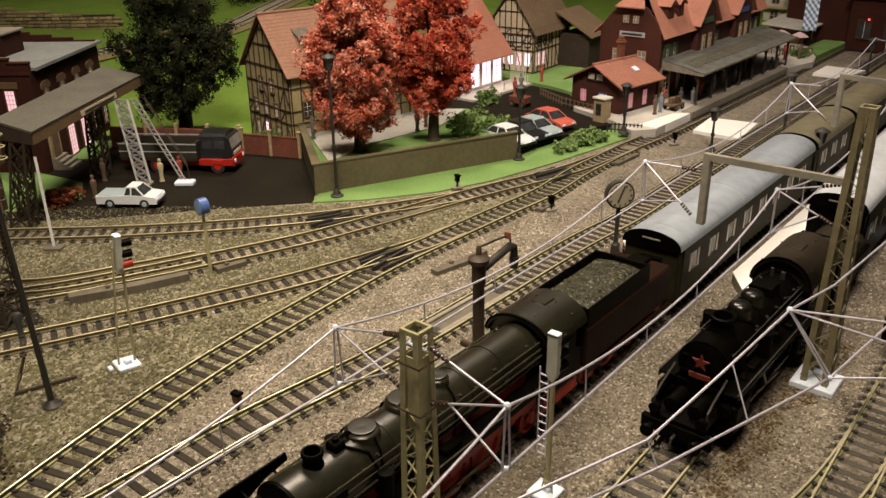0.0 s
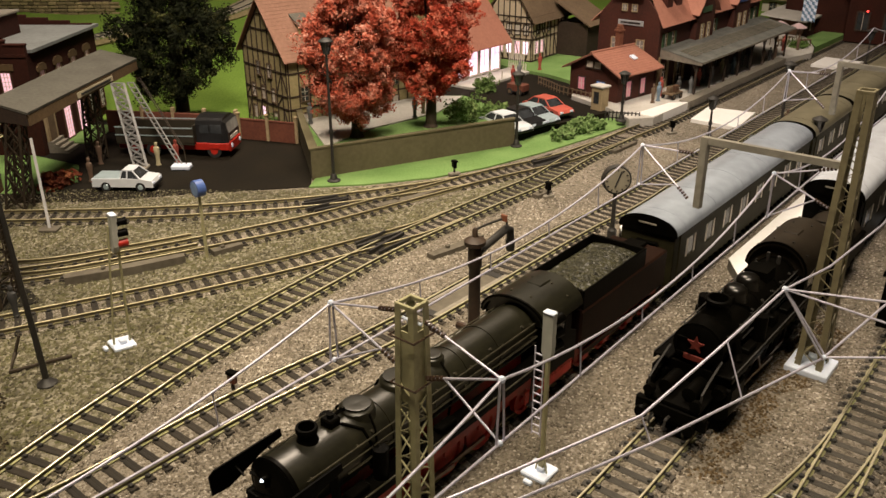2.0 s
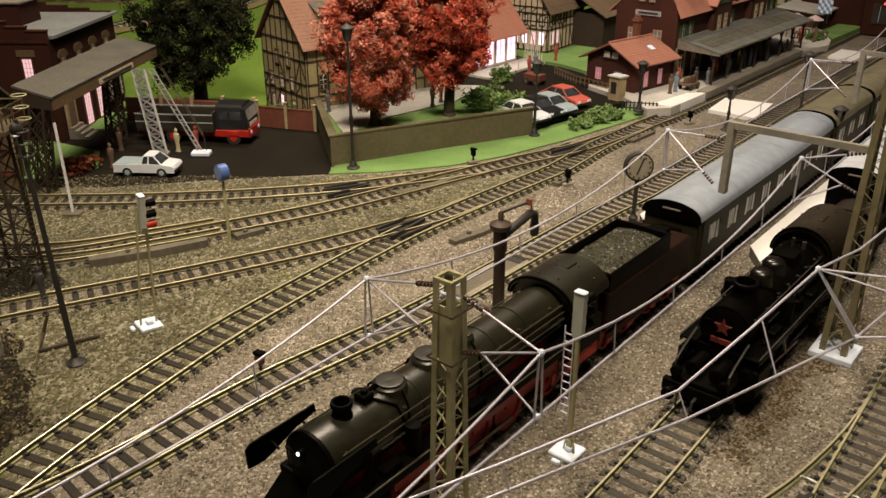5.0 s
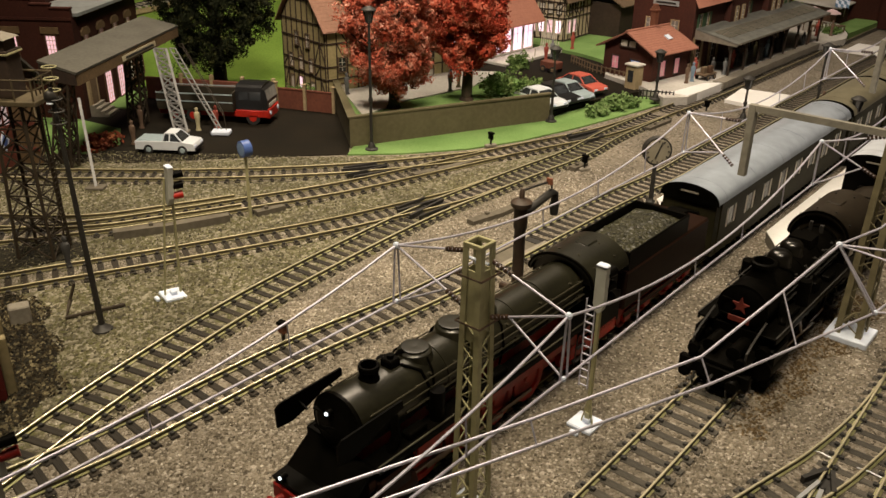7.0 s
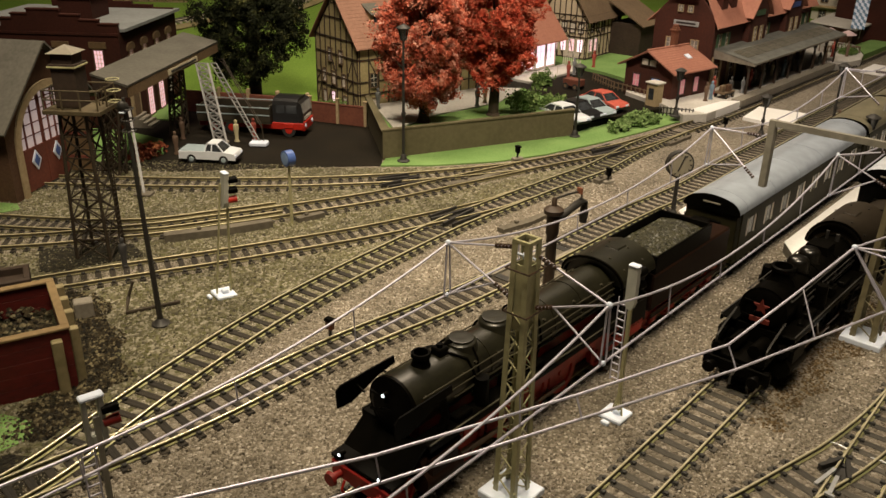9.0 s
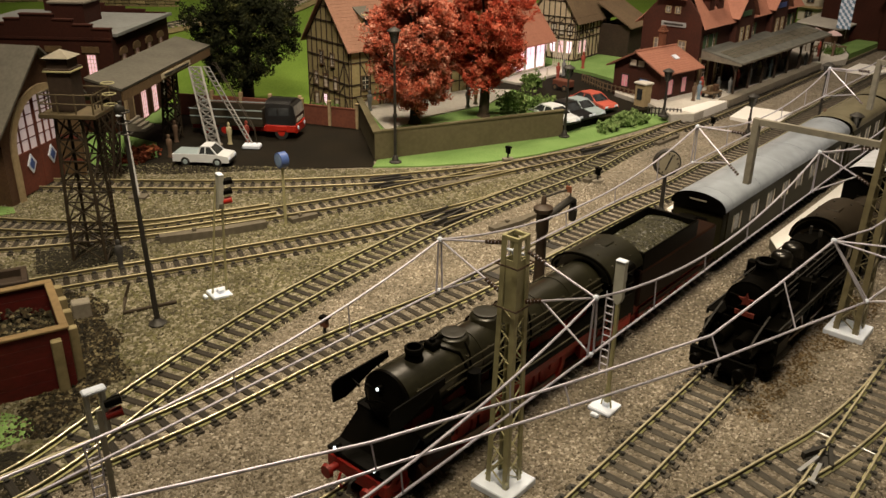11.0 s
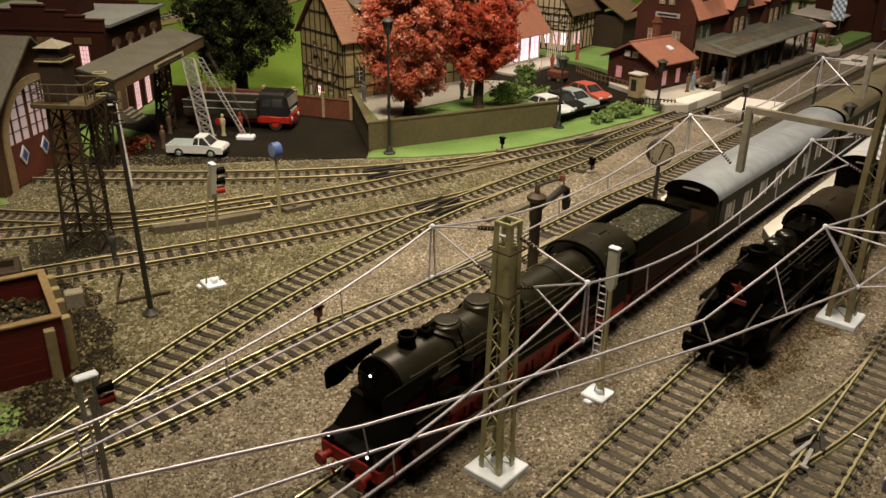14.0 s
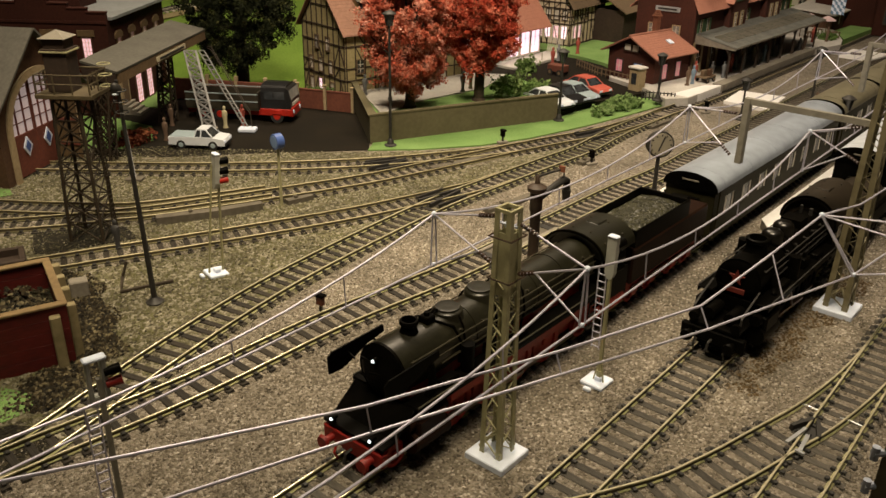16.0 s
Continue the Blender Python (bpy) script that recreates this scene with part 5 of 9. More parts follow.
def signal_mast(x, y, turn, height, label, foot=0.19, side=1, twin=False, slotted=False):
    """Colour-light signal seen from behind: narrow braced mast, tall plate, hooded lamps, white foot."""
    t = thing("light_signal", x, y, 0, turn, label, "signal", "light signals")
    m = Mesh()
    m.box(-0.54, 0.54, -0.54, 0.54, 0, 0.2, 0.05)
    m.box(-0.9, -0.7, -0.18, 0.18, 0, 0.18, 0.04)
    part("base_plate", m, WHITE_BASE, t, "white base plate")
    m = Mesh()
    m.box(-0.16, 0.16, -0.26, 0.06, 0.2, 0.42, 0.04)
    part("socket", m, WHITE_BASE, t)
    if twin:
        for y0 in (-1, 1):
            m = Mesh()
            m.bar((y0 * foot, 0, 0.15), (y0 * 0.17, 0, height - 0.6), 0.1 if y0 > 0 else 0.07, 0.1, (0, 1, 0))
            part("upright", m, MAST_GREY, t)
        ends, low = (-0.17, 0.17), 0.6
    else:
        m = Mesh()
        m.bar((0, -0.1, 0.2), (0, -0.1, 0.7), 0.2, 0.22, (1, 0, 0))
        m.bar((0, -0.1, 0.6), (0, -0.1, height - 0.6), 0.13, 0.15, (1, 0, 0))
        part("post", m, BEAM_GREY if slotted else MAST_GREY, t)
        m = Mesh()
        for y0 in (-0.34, 0.14):
            m.bar((-0.06, y0, 0.2), (-0.02, -0.1, 1.5), 0.05)
        m.bar((-0.05, -0.3, 0.45), (-0.05, 0.05, 0.85), 0.04)
        m.bar((-0.05, 0.1, 0.45), (-0.05, -0.25, 0.85), 0.04)
        part("foot_brace", m, MAST_GREY, t)
        ends, low = (0.06, 0.42), 1.7
        for y0 in ends:
            m = Mesh()
            if slotted:
                m.bar((-y0 - 0.12, -0.1, 0.3), (-y0 - 0.12, -0.1, height - 1.5), 0.04)
            else:
                m.bar((-0.04, y0, low), (-0.04, y0, height - 1.5), 0.045)
            part("ladder_stringer", m, WIRE, t)
    z = low + 0.1
    while z < height - 1.6:
        m = Mesh()
        w = foot + (0.17 - foot) * z / height
        if twin:
            m.bar((-w, 0, z), (w, 0, z), 0.045)
        elif slotted:
            m.bar((-ends[0] - 0.12, -0.1, z), (-ends[1] - 0.12, -0.1, z), 0.04)
        else:
            m.bar((-0.04, ends[0], z), (-0.04, ends[1], z), 0.045)
        part("rung", m, MAST_GREY if twin else WIRE, t)
        z += 1.7 if twin else 0.34
    m = Mesh()
    if slotted:
        for a, b in ((-0.32, -0.2), (0.1, 0.26)):
            m.box(a, b, -0.16, 0.08, height - 1.5, height, 0.03)
        m.box(-0.2, 0.1, -0.16, 0.08, height - 1.5, height - 1.15, 0.03)
    else:
        m.profile_x([(-0.28, height - 1.6), (-0.2, height - 1.85), (-0.08, height - 1.95), (0.06, height - 1.85), (0.14, height - 1.6), (0.14, height - 0.06), (0.08, height), (-0.22, height),
                     (-0.28, height - 0.06)], -0.09, 0.17)
    plate = part("signal_plate", m, material_plate, t)
    m = Mesh()
    if slotted:
        m.box(-0.36, 0.3, -0.2, 0.12, height - 0.02, height + 0.1, 0.04)
    else:
        m.box(-0.12, 0.19, -0.3, 0.16, height - 0.08, height + 0.02, 0.04)
    part("plate_cap", m, WHITE_BASE, plate, "white cap")
    lamps = ((height - 0.45, LOCO_BLACK), (height - 0.85, BEAM_RED)) if slotted else (
        (height - 0.45, LOCO_BLACK), (height - 1.0, LOCO_BLACK), (height - 1.5, LOCO_RED if twin else LOCO_BLACK))
    for zz, mt in lamps:
        m = Mesh()
        m.rod((0.16 * side, -0.14, zz), (0.62 * side, -0.2, zz + 0.05), 0.13 if slotted else 0.17, 0.16 if slotted else 0.2, 10)
        part("lamp_hood", m, mt, plate, smooth=True)
    return t


material_plate = material("pale_grey_plate", (0.45, 0.46, 0.42), (0.34, 0.345, 0.31), grain=2, rough=0.45, bump=0.04)
signal_mast(6.12, 29.35, 52, 7.0, "grey light signal with ladder mast on a white foot")
leaning = signal_mast(-13.4, 38.55, 42, 6.95, "grey light signal on a slender twin-leg mast", 0.4, twin=True)
leaning.matrix_basis = place(-13.4, 38.55) @ Matrix.Rotation(radians(4.7), 4, "Y") @ pose(0, 0, 0, 0, 0, 42)
signal_mast(-10.15, 18.4, 42, 7.3, "grey slotted light signal beside the main line", slotted=True)


def dwarf(x, y, z, turn, label, red=True):
    t = thing("dwarf_signal", x, y, z, turn, label, "signal", "dwarf signals")
    m = Mesh()
    m.box(-0.45, 0.45, -0.22, 0.22, 0.0, 0.2, 0.04)
    part("foot", m, CONCRETE, t)
    m = Mesh()
    m.rod((0, 0, 0.2), (0, 0, 0.6), 0.08, n=8)
    part("post", m, DARK_IRON, t)
    m = Mesh()
    m.box(-0.14, 0.14, -0.22, 0.22, 0.55, 1.05, 0.06)
    part("lamp_box", m, RUST_BOX if red else LOCO_BLACK, t)
    m = Mesh()
    m.profile_y([(-0.17, 1.02), (0.22, 1.02), (0.17, 1.14), (-0.12, 1.14)], -0.24, 0.24)
    part("hood", m, LOCO_BLACK, t)


RUST_BOX = material("rusty_lamp_box", (0.14, 0.035, 0.015), (0.05, 0.02, 0.012), grain=3, rough=0.6)
dwarf(-6.9, 34.5, 0, 60, "small red and black dwarf signal on the ballast")
dwarf(2.6, 63.9, 0.12, 30, "small dark dwarf signal on the grass verge", False)
dwarf(21.8, 75.6, 0, 30, "small dark dwarf signal between the tracks", False)
dwarf(9.3, 59.4, 0, 30, "small dark dwarf signal by the point motor", False)


def motor_board(x, y, turn, length, width=0.55, h=0.35, bent=0.0):
    """Grey cover of a point motor, a low board with a taper."""
    m = Mesh()
    m.prism([(0, 0), (length * 0.55, -bent), (length, bent * 0.6), (length, width * 0.8 + bent * 0.6), (length * 0.55, width - bent), (0, width)], 0, h)
    m.box(length * 0.3, length * 0.3 + 0.25, width * 0.3, width * 0.7, h, h + 0.18, 0.03)
    solo("point_motor_cover", m, material_board, x, y, 0, turn, "grey low point motor cover beside a turnout", "point motor", "point motor covers")


material_board = material("weathered_grey_board", (0.12, 0.105, 0.08), (0.075, 0.065, 0.048), grain=3, rough=0.8)
motor_board(-19.0, 44.9, 27, 6.6, 0.65, 0.5, 0.15)
motor_board(-11.7, 48.9, 40, 1.9, 0.5, 0.35)
motor_board(-2.6, 56.6, 40, 6.0, 0.55, 0.3, 0.2)
motor_board(1.5, 48.6, 45, 4.4, 0.6, 0.3, 0.15)
motor_board(8.6, 58.9, 48, 1.6, 0.6, 0.3)
motor_board(15.8, 69.6, 50, 3.6, 0.5, 0.25)


def street_lamp(x, y, z, height, label, lantern=True):
    t = thing("street_lamp", x, y, z, 0, label, "street lamp", "black street lamps")
    m = Mesh()
    m.lathe([(0.5, 0), (0.5, 0.1), (0.3, 0.2), (0.2, 0.55), (0.16, 0.6)], 12)
    part("foot", m, DARK_IRON, t, smooth=True)
    m = Mesh()
    m.rod((0, 0, 0.5), (0, 0, height - 1.2), 0.13, 0.085, 8)
    m.rod((0, 0, height * 0.35), (0, 0, height * 0.35 + 0.25), 0.17, 0.17, 8)
    part("pole", m, DARK_IRON, t, smooth=True)
    m = Mesh()
    m.lathe([(0.1, height - 1.25), (0.2, height - 1.15), (0.36, height - 0.35), (0.36, height - 0.3)], 8)
    part("lantern_glass", m, GLASS, t)
    m = Mesh()
    m.lathe([(0.54, height - 0.32), (0.54, height - 0.25), (0.26, height - 0.08), (0.05, height)], 12)
    for a in range(4):
        c, s = math.cos(a * math.pi / 2), math.sin(a * math.pi / 2)
        m.bar((0.2 * c, 0.2 * s, height - 1.2), (0.4 * c, 0.4 * s, height - 0.3), 0.06)
    part("cap", m, DARK_IRON, t, smooth=True)
    return t


street_lamp(-6.4, 62.4, 0.1, 10.6, "tall black street lamp on the grass verge")
street_lamp(24.5, 73.7, 0, 3.9, "black street lamp beside the station tracks")
street_lamp(30.5, 73.7, 0.6, 6.2, "black street lamp on the island platform")
street_lamp(28.6, 61.9, 0.6, 4.7, "black street lamp on the island platform")
street_lamp(7.75, 71.3, 0.1, 6.4, "black street lamp at the end of the wall")
street_lamp(17.7, 78.0, 0.5, 4.6, "black street lamp before the station cabin")
street_lamp(45.5, 92, 0.5, 6.0, "black street lamp on the island platform")

# floodlight pole
t = thing("floodlight_pole", -15.5, 35.1, 0, 0, "slender black pole with a round floodlight", "lamp post")
m = Mesh()
m.lathe([(0.45, 0), (0.45, 0.1), (0.3, 0.2), (0.16, 0.35)], 14)
part("foot", m, DARK_IRON, t, smooth=True)
m = Mesh()
m.rod((0, 0, 0.2), (-0.28, -0.1, 11.4), 0.15, 0.085, 8)
part("pole", m, DARK_IRON, t, smooth=True)
m = Mesh()
m.lathe([(0.08, -0.24), (0.24, -0.16), (0.25, 0.06), (0.16, 0.24), (0.05, 0.32)], 14, Matrix.Translation((-0.35, -0.1, 11.0)) @ Matrix.Rotation(0.5, 4, "X"))
head = part("lamp_head", m, DARK_IRON, t, smooth=True)
# white lens colour stands in for a bright glint on the lamp
m = Mesh()
m.ball((-0.35, -0.2, 10.78), 0.16, 10, (1, 1, 0.4))
part("lens", m, WHITE_BASE, head)
for k, z in enumerate((9.9, 10.4, 10.9)):
    m = Mesh()
    m.tube([(0.3 * math.cos(a * 0.7) - 0.25, 0.3 * math.sin(a * 0.7), z) for a in range(10)], 0.035)
    part("ladder_hoop", m, DARK_IRON, t)

# blue notice board
t = thing("blue_sign", -12.15, 48.9, 0, -8, "round blue sign on a thin grey post", "sign")
m = Mesh()
m.rod((0, 0, 0), (0, 0, 4.2), 0.11, 0.09, 8)
part("post", m, MAST_GREY, t)
BLUE = material("blue_enamel", (0.07, 0.13, 0.36), (0.05, 0.09, 0.27), grain=2, rough=0.4, bump=0.03)
m = Mesh()
m.rod((-0.16, -0.2, 4.4), (0.16, 0.2, 4.4), 0.5, 0.5, 20)
part("board", m, BLUE, t, smooth=True)
m = Mesh()
m.rod((-0.165, -0.206, 4.4), (-0.175, -0.219, 4.4), 0.4, 0.38, 20)
part("pale_face", m, material("pale_blue_face", (0.2, 0.3, 0.5), (0.14, 0.22, 0.4), grain=2, rough=0.4), t)

# platform clock
t = thing("platform_clock", 12.2, 50.1, 0, 8, "black station clock on a pole", "clock")
m = Mesh()
m.box(-0.55, 0.55, -0.55, 0.55, 0, 0.3, 0.08)
m.lathe([(0.35, 0.3), (0.3, 0.5), (0.28, 1.4), (0.2, 1.5), (0.15, 1.6)], 12)
part("foot", m, DARK_IRON, t)
m = Mesh()
m.rod((0, 0, 1.5), (0, 0, 3.9), 0.15, 0.12, 10)
part("pole", m, DARK_IRON, t, smooth=True)
m = Mesh()
m.rod((0, -0.22, 4.6), (0, 0.22, 4.6), 0.86, 0.86, 28)
case = part("case", m, DARK_IRON, t, smooth=True)
DIAL = material("dim_clock_dial", (0.30, 0.27, 0.20), (0.22, 0.20, 0.15), grain=2, rough=0.5, bump=0.03)
m = Mesh()
m.rod((0, -0.225, 4.6), (0, -0.26, 4.6), 0.76, 0.74, 28)
dial = part("dial", m, DIAL, case, "dim cream clock dial")
for a, ln in ((200, 0.42), (20, 0.62)):
    m = Mesh()
    m.bar((0, -0.28, 4.6), (ln * math.sin(radians(a)), -0.28, 4.6 + ln * math.cos(radians(a))), 0.07, 0.04, (0, 1, 0))
    part("clock_hand_bar", m, DARK_IRON, case)
for k in range(12):
    m = Mesh()
    a = radians(30 * k)
    m.bar((0.58 * math.sin(a), -0.272, 4.6 + 0.58 * math.cos(a)), (0.7 * math.sin(a), -0.272, 4.6 + 0.7 * math.cos(a)), 0.07, 0.03, (0, 1, 0))
    part("hour_mark", m, DARK_IRON, case)

# water crane on its paved pad
t = thing("crane_pad", 3.0, 36.7, 0, 52, "grey concrete drain pad under the water crane", "pad", kind="structure")
m = Mesh()
m.box(0, 7.4, 0, 0.18, 0, 0.3, 0.03)
m.box(0, 7.4, 1.75, 1.93, 0, 0.3, 0.03)
m.box(0, 0.18, 0.18, 1.75, 0, 0.3, 0.03)
m.box(7.22, 7.4, 0.18, 1.75, 0, 0.3, 0.03)
m.box(4.4, 7.22, 0.18, 0.6, 0, 0.27)
m.box(4.4, 5.2, 0.6, 1.75, 0, 0.27)
m.box(6.3, 7.22, 0.6, 1.75, 0, 0.27)
m.box(5.2, 6.3, 1.55, 1.75, 0, 0.27)
part("kerb", m, material("pad_grey", (0.22, 0.215, 0.19), (0.16, 0.155, 0.135), grain=3, rough=0.8), t)
m = Mesh()
m.box(0.18, 4.4, 0.18, 1.75, 0, 0.12)
m.box(5.2, 6.3, 0.6, 1.55, 0, 0.06)
part("drain_floor", m, material("drain_dark", (0.09, 0.09, 0.075), (0.05, 0.05, 0.042), grain=5, rough=0.7), t)
for k in range(3):
    m = Mesh()
    m.box(1.2 + k * 1.05, 1.27 + k * 1.05, 0.18, 1.75, 0.12, 0.16)
    part("drain_bar", m, DARK_IRON, t)
CRANE_IRON = material("crane_brown_iron", (0.045, 0.028, 0.018), (0.026, 0.017, 0.011), grain=4, rough=0.55)
t = thing("water_crane", 3.75, 39.2, 0.1, 52, "dark iron water crane with a swinging arm", "water crane")
m = Mesh()
m.lathe([(0.5, 0), (0.5, 0.25), (0.36, 0.4), (0.3, 0.9), (0.28, 3.9), (0.34, 4.0), (0.34, 5.0), (0.5, 5.1), (0.52, 5.3), (0.34, 5.42), (0.14, 5.5), (0.13, 5.85), (0.05, 5.95)], 16)
part("column", m, CRANE_IRON, t, smooth=True)
m = Mesh()
m.tube([(0.2, 0, 4.6), (1.2, 0.05, 4.75), (2.7, 0.1, 5.0), (3.0, 0.1, 4.85), (3.05, 0.1, 4.2)], 0.2, 10)
part("arm_pipe", m, DARK_IRON, t, smooth=True)
m = Mesh()
m.tube([(0.1, 0, 5.85), (1.6, 0.1, 5.7), (2.7, 0.15, 5.55)], 0.06, 6)
m.tube([(2.7, 0.15, 5.55), (2.75, 0.1, 5.0)], 0.05)
part("stay_rod", m, DARK_IRON, t)
m = Mesh()
m.rod((3.05, 0.1, 4.3), (3.05, 0.1, 3.7), 0.26, 0.2, 10)
part("spout", m, DARK_IRON, t, smooth=True)
m = Mesh()
m.box(2.3, 2.4, -0.15, 0.2, 5.5, 5.85, 0.02)
part("flag_disc", m, material("faded_orange", (0.2, 0.07, 0.035), (0.15, 0.05, 0.025), grain=3, rough=0.7), t, "faded orange disc")
m = Mesh()
m.rod((-0.7, 0.15, 0), (-0.7, 0.15, 1.0), 0.1, 0.07, 8)
m.rod((-0.7, -0.15, 1.0), (-0.7, 0.45, 1.0), 0.2, 0.2, 10)
part("valve_wheel", m, INSULATOR, t)


def pit(x, y, turn, length):
    """Inspection pit between the rails: low kerbs round a dark floor."""
    t = thing("inspection_pit", x, y, 0, turn, "grey-kerbed inspection pit between the rails", "pit", kind="structure")
    m = Mesh()
    m.box(0, length, -0.75, -0.5, 0, 0.3, 0.03)
    m.box(0, length, 0.5, 0.75, 0, 0.3, 0.03)
    part("kerb", m, CONCRETE, t)
    m = Mesh()
    m.box(0.0, length, -0.5, 0.5, 0.12, 0.15)
    part("pit_floor", m, material_board, t)
    for x0 in (0.0, length - 0.5):
        m = Mesh()
        m.box(x0, x0 + 0.5, -0.5, 0.5, 0.15, 0.19)
        part("pit_end", m, DARK_IRON, t)


pit(1.3, 41.7, 51, 6.2)
pit(2.0, 29.9, 52.3, 5.8)


def figurine(x, y, z, colour, h=2.0):
    """A tiny painted figurine as one plain turned peg."""
    m = Mesh()
    m.lathe([(0.2, 0), (0.21, 0.05), (0.13, h * 0.12), (0.15, h * 0.4), (0.22, h * 0.62), (0.2, h * 0.76), (0.07, h * 0.82), (0.12, h * 0.88), (0.11, h * 0.96), (0.04, h)], 10, Matrix.Diagonal((1.15, 0.8, 1, 1)))
    solo("figurine", m, colour, x, y, z, 0, "tiny plain painted figurine standing upright", "figurine", "figurines", smooth=True)


PEGS = [material("peg_" + n, c, grain=3, rough=0.7) for n, c in (("dark", (0.05, 0.05, 0.05)), ("cream", (0.5, 0.45, 0.28)), ("brown", (0.14, 0.09, 0.06)), ("grey", (0.2, 0.21, 0.22)),
                                                                  ("red", (0.35, 0.07, 0.05)), ("green", (0.07, 0.2, 0.09)), ("blue", (0.18, 0.26, 0.34)))]

# island platforms
def island(s0, s1, off0, off1, at, turn, label):
    a, b = along(at, turn, s0, off0), along(at, turn, s0 + 1.6, off1)
    c, d = along(at, turn, s1, off1), along(at, turn, s1, off0)
    tip = along(at, turn, s0 - 0.9, (off0 + off1) / 2 - 0.3)
    m = Mesh()
    m.prism([tip, a, d, c, b] if off0 < off1 else [b, c, d, a, tip], -0.3, 0.62)
    ob = solo("island_platform", m, CONCRETE, label=label, category="platform", kind="structure")
    m = Mesh()
    m.prism([tip, a, d, c, b] if off0 < off1 else [b, c, d, a, tip], 0.62, 0.68)
    part("deck", m, WHITE_PLATFORM, ob, "pale glossy deck")


island(32.6, 120, 1.9, 5.0, T6_AT, T6_TURN, "narrow pale island platform between the tracks")
island(32.2, 120, -5.0, -2.2, T6_AT, T6_TURN, "narrow pale island platform behind the goods engine")
rng = random.Random(3)
for s, o, c in ((33.8, 3.6, 0), (34.9, 3.4, 1), (36.0, 3.2, 3), (38.4, 3.4, 0), (43.0, 3.6, 2), (44.5, 3.1, 3), (46.5, 3.0, 4), (47.2, 3.5, 0), (52, 3.3, 4), (53, 3.8, 3), (56, 3.2, 6), (60, 3.4, 0), (62, 3.9, 2), (66, 3.2, 5)):
    figurine(*along(T6_AT, T6_TURN, s, o), 0.68, PEGS[c], rng.uniform(1.8, 2.1))
figurine(5.0, 40.7, 0.12, PEGS[2], 1.9)
figurine(-19.9, 41.2, 0.02, PEGS[0], 1.9)

# ---- village buildings ----
def slab(m, a, b, c, d, th):
    """A sloping plate with corners a, b, c, d and thickness th."""
    n = (Vector(b) - Vector(a)).cross(Vector(d) - Vector(a)).normalized() * th
    top = [Vector(p) for p in (a, b, c, d)]
    if n.z < 0:
        n = -n
    m.add([*top, *[p + n for p in top]], [(0, 3, 2, 1), (4, 5, 6, 7), (0, 1, 5, 4), (1, 2, 6, 5), (2, 3, 7, 6), (3, 0, 4, 7)])


def tiled_slope(roof, x0, z0, x1, z1, y0, y1, rows, mat, th=0.028):
    """Overlapping tile courses on a roof from the eave (x0, z0) up to the ridge (x1, z1)."""
    for k in range(rows):
        f, g = k / rows, (k + 1.12) / rows
        xa, za, xb, zb = x0 + (x1 - x0) * f, z0 + (z1 - z0) * f, x0 + (x1 - x0) * min(g, 1), z0 + (z1 - z0) * min(g, 1)
        m = Mesh()
        slab(m, (xa, y0, za + th), (xa, y1, za + th), (xb, y1, zb), (xb, y0, zb), th)
        part("tile_course", m, mat, roof)


def window_in(t, p, ux, out, w, h, pane=GLASS, frame=STONE_TRIM, bars=(1, 2), sill=True, th=0.10):
    """A framed window whose lower middle is p on a wall, ux along the wall and out away from it."""
    p, ux, out = Vector(p), Vector(ux).normalized(), Vector(out).normalized()
    up = Vector((0, 0, 1))

    def block(m, u0, u1, z0, z1, d0, d1):
        vs = [p + ux * u + up * z + out * d for u in (u0, u1) for d in (d0, d1) for z in (z0, z1)]
        m.add(vs, [(0, 1, 3, 2), (4, 6, 7, 5), (0, 4, 5, 1), (2, 3, 7, 6), (0, 2, 6, 4), (1, 5, 7, 3)])
    m = Mesh()
    f = max(0.07, 0.13 * w)
    block(m, -w / 2 - f, -w / 2, -f, h + f, -0.03, th)
    block(m, w / 2, w / 2 + f, -f, h + f, -0.03, th)
    block(m, -w / 2, w / 2, h, h + f, -0.03, th)
    block(m, -w / 2, w / 2, -f, 0, -0.03, th * (1.6 if sill else 1.0))
    win = part("window", m, frame, t)
    m = Mesh()
    block(m, -w / 2, w / 2, 0, h, 0.012, 0.03)
    part("pane", m, pane, win)
    m = Mesh()
    for k in range(1, bars[0] + 1):
        u = -w / 2 + w * k / (bars[0] + 1)
        block(m, u - 0.025, u + 0.025, 0, h, 0.03, 0.06)
    for k in range(1, bars[1] + 1):
        z = h * k / (bars[1] + 1)
        block(m, -w / 2, w / 2, z - 0.022, z + 0.022, 0.03, 0.055)
    if m.v:
        part("glazing_bar", m, CURTAIN, win)
    return win


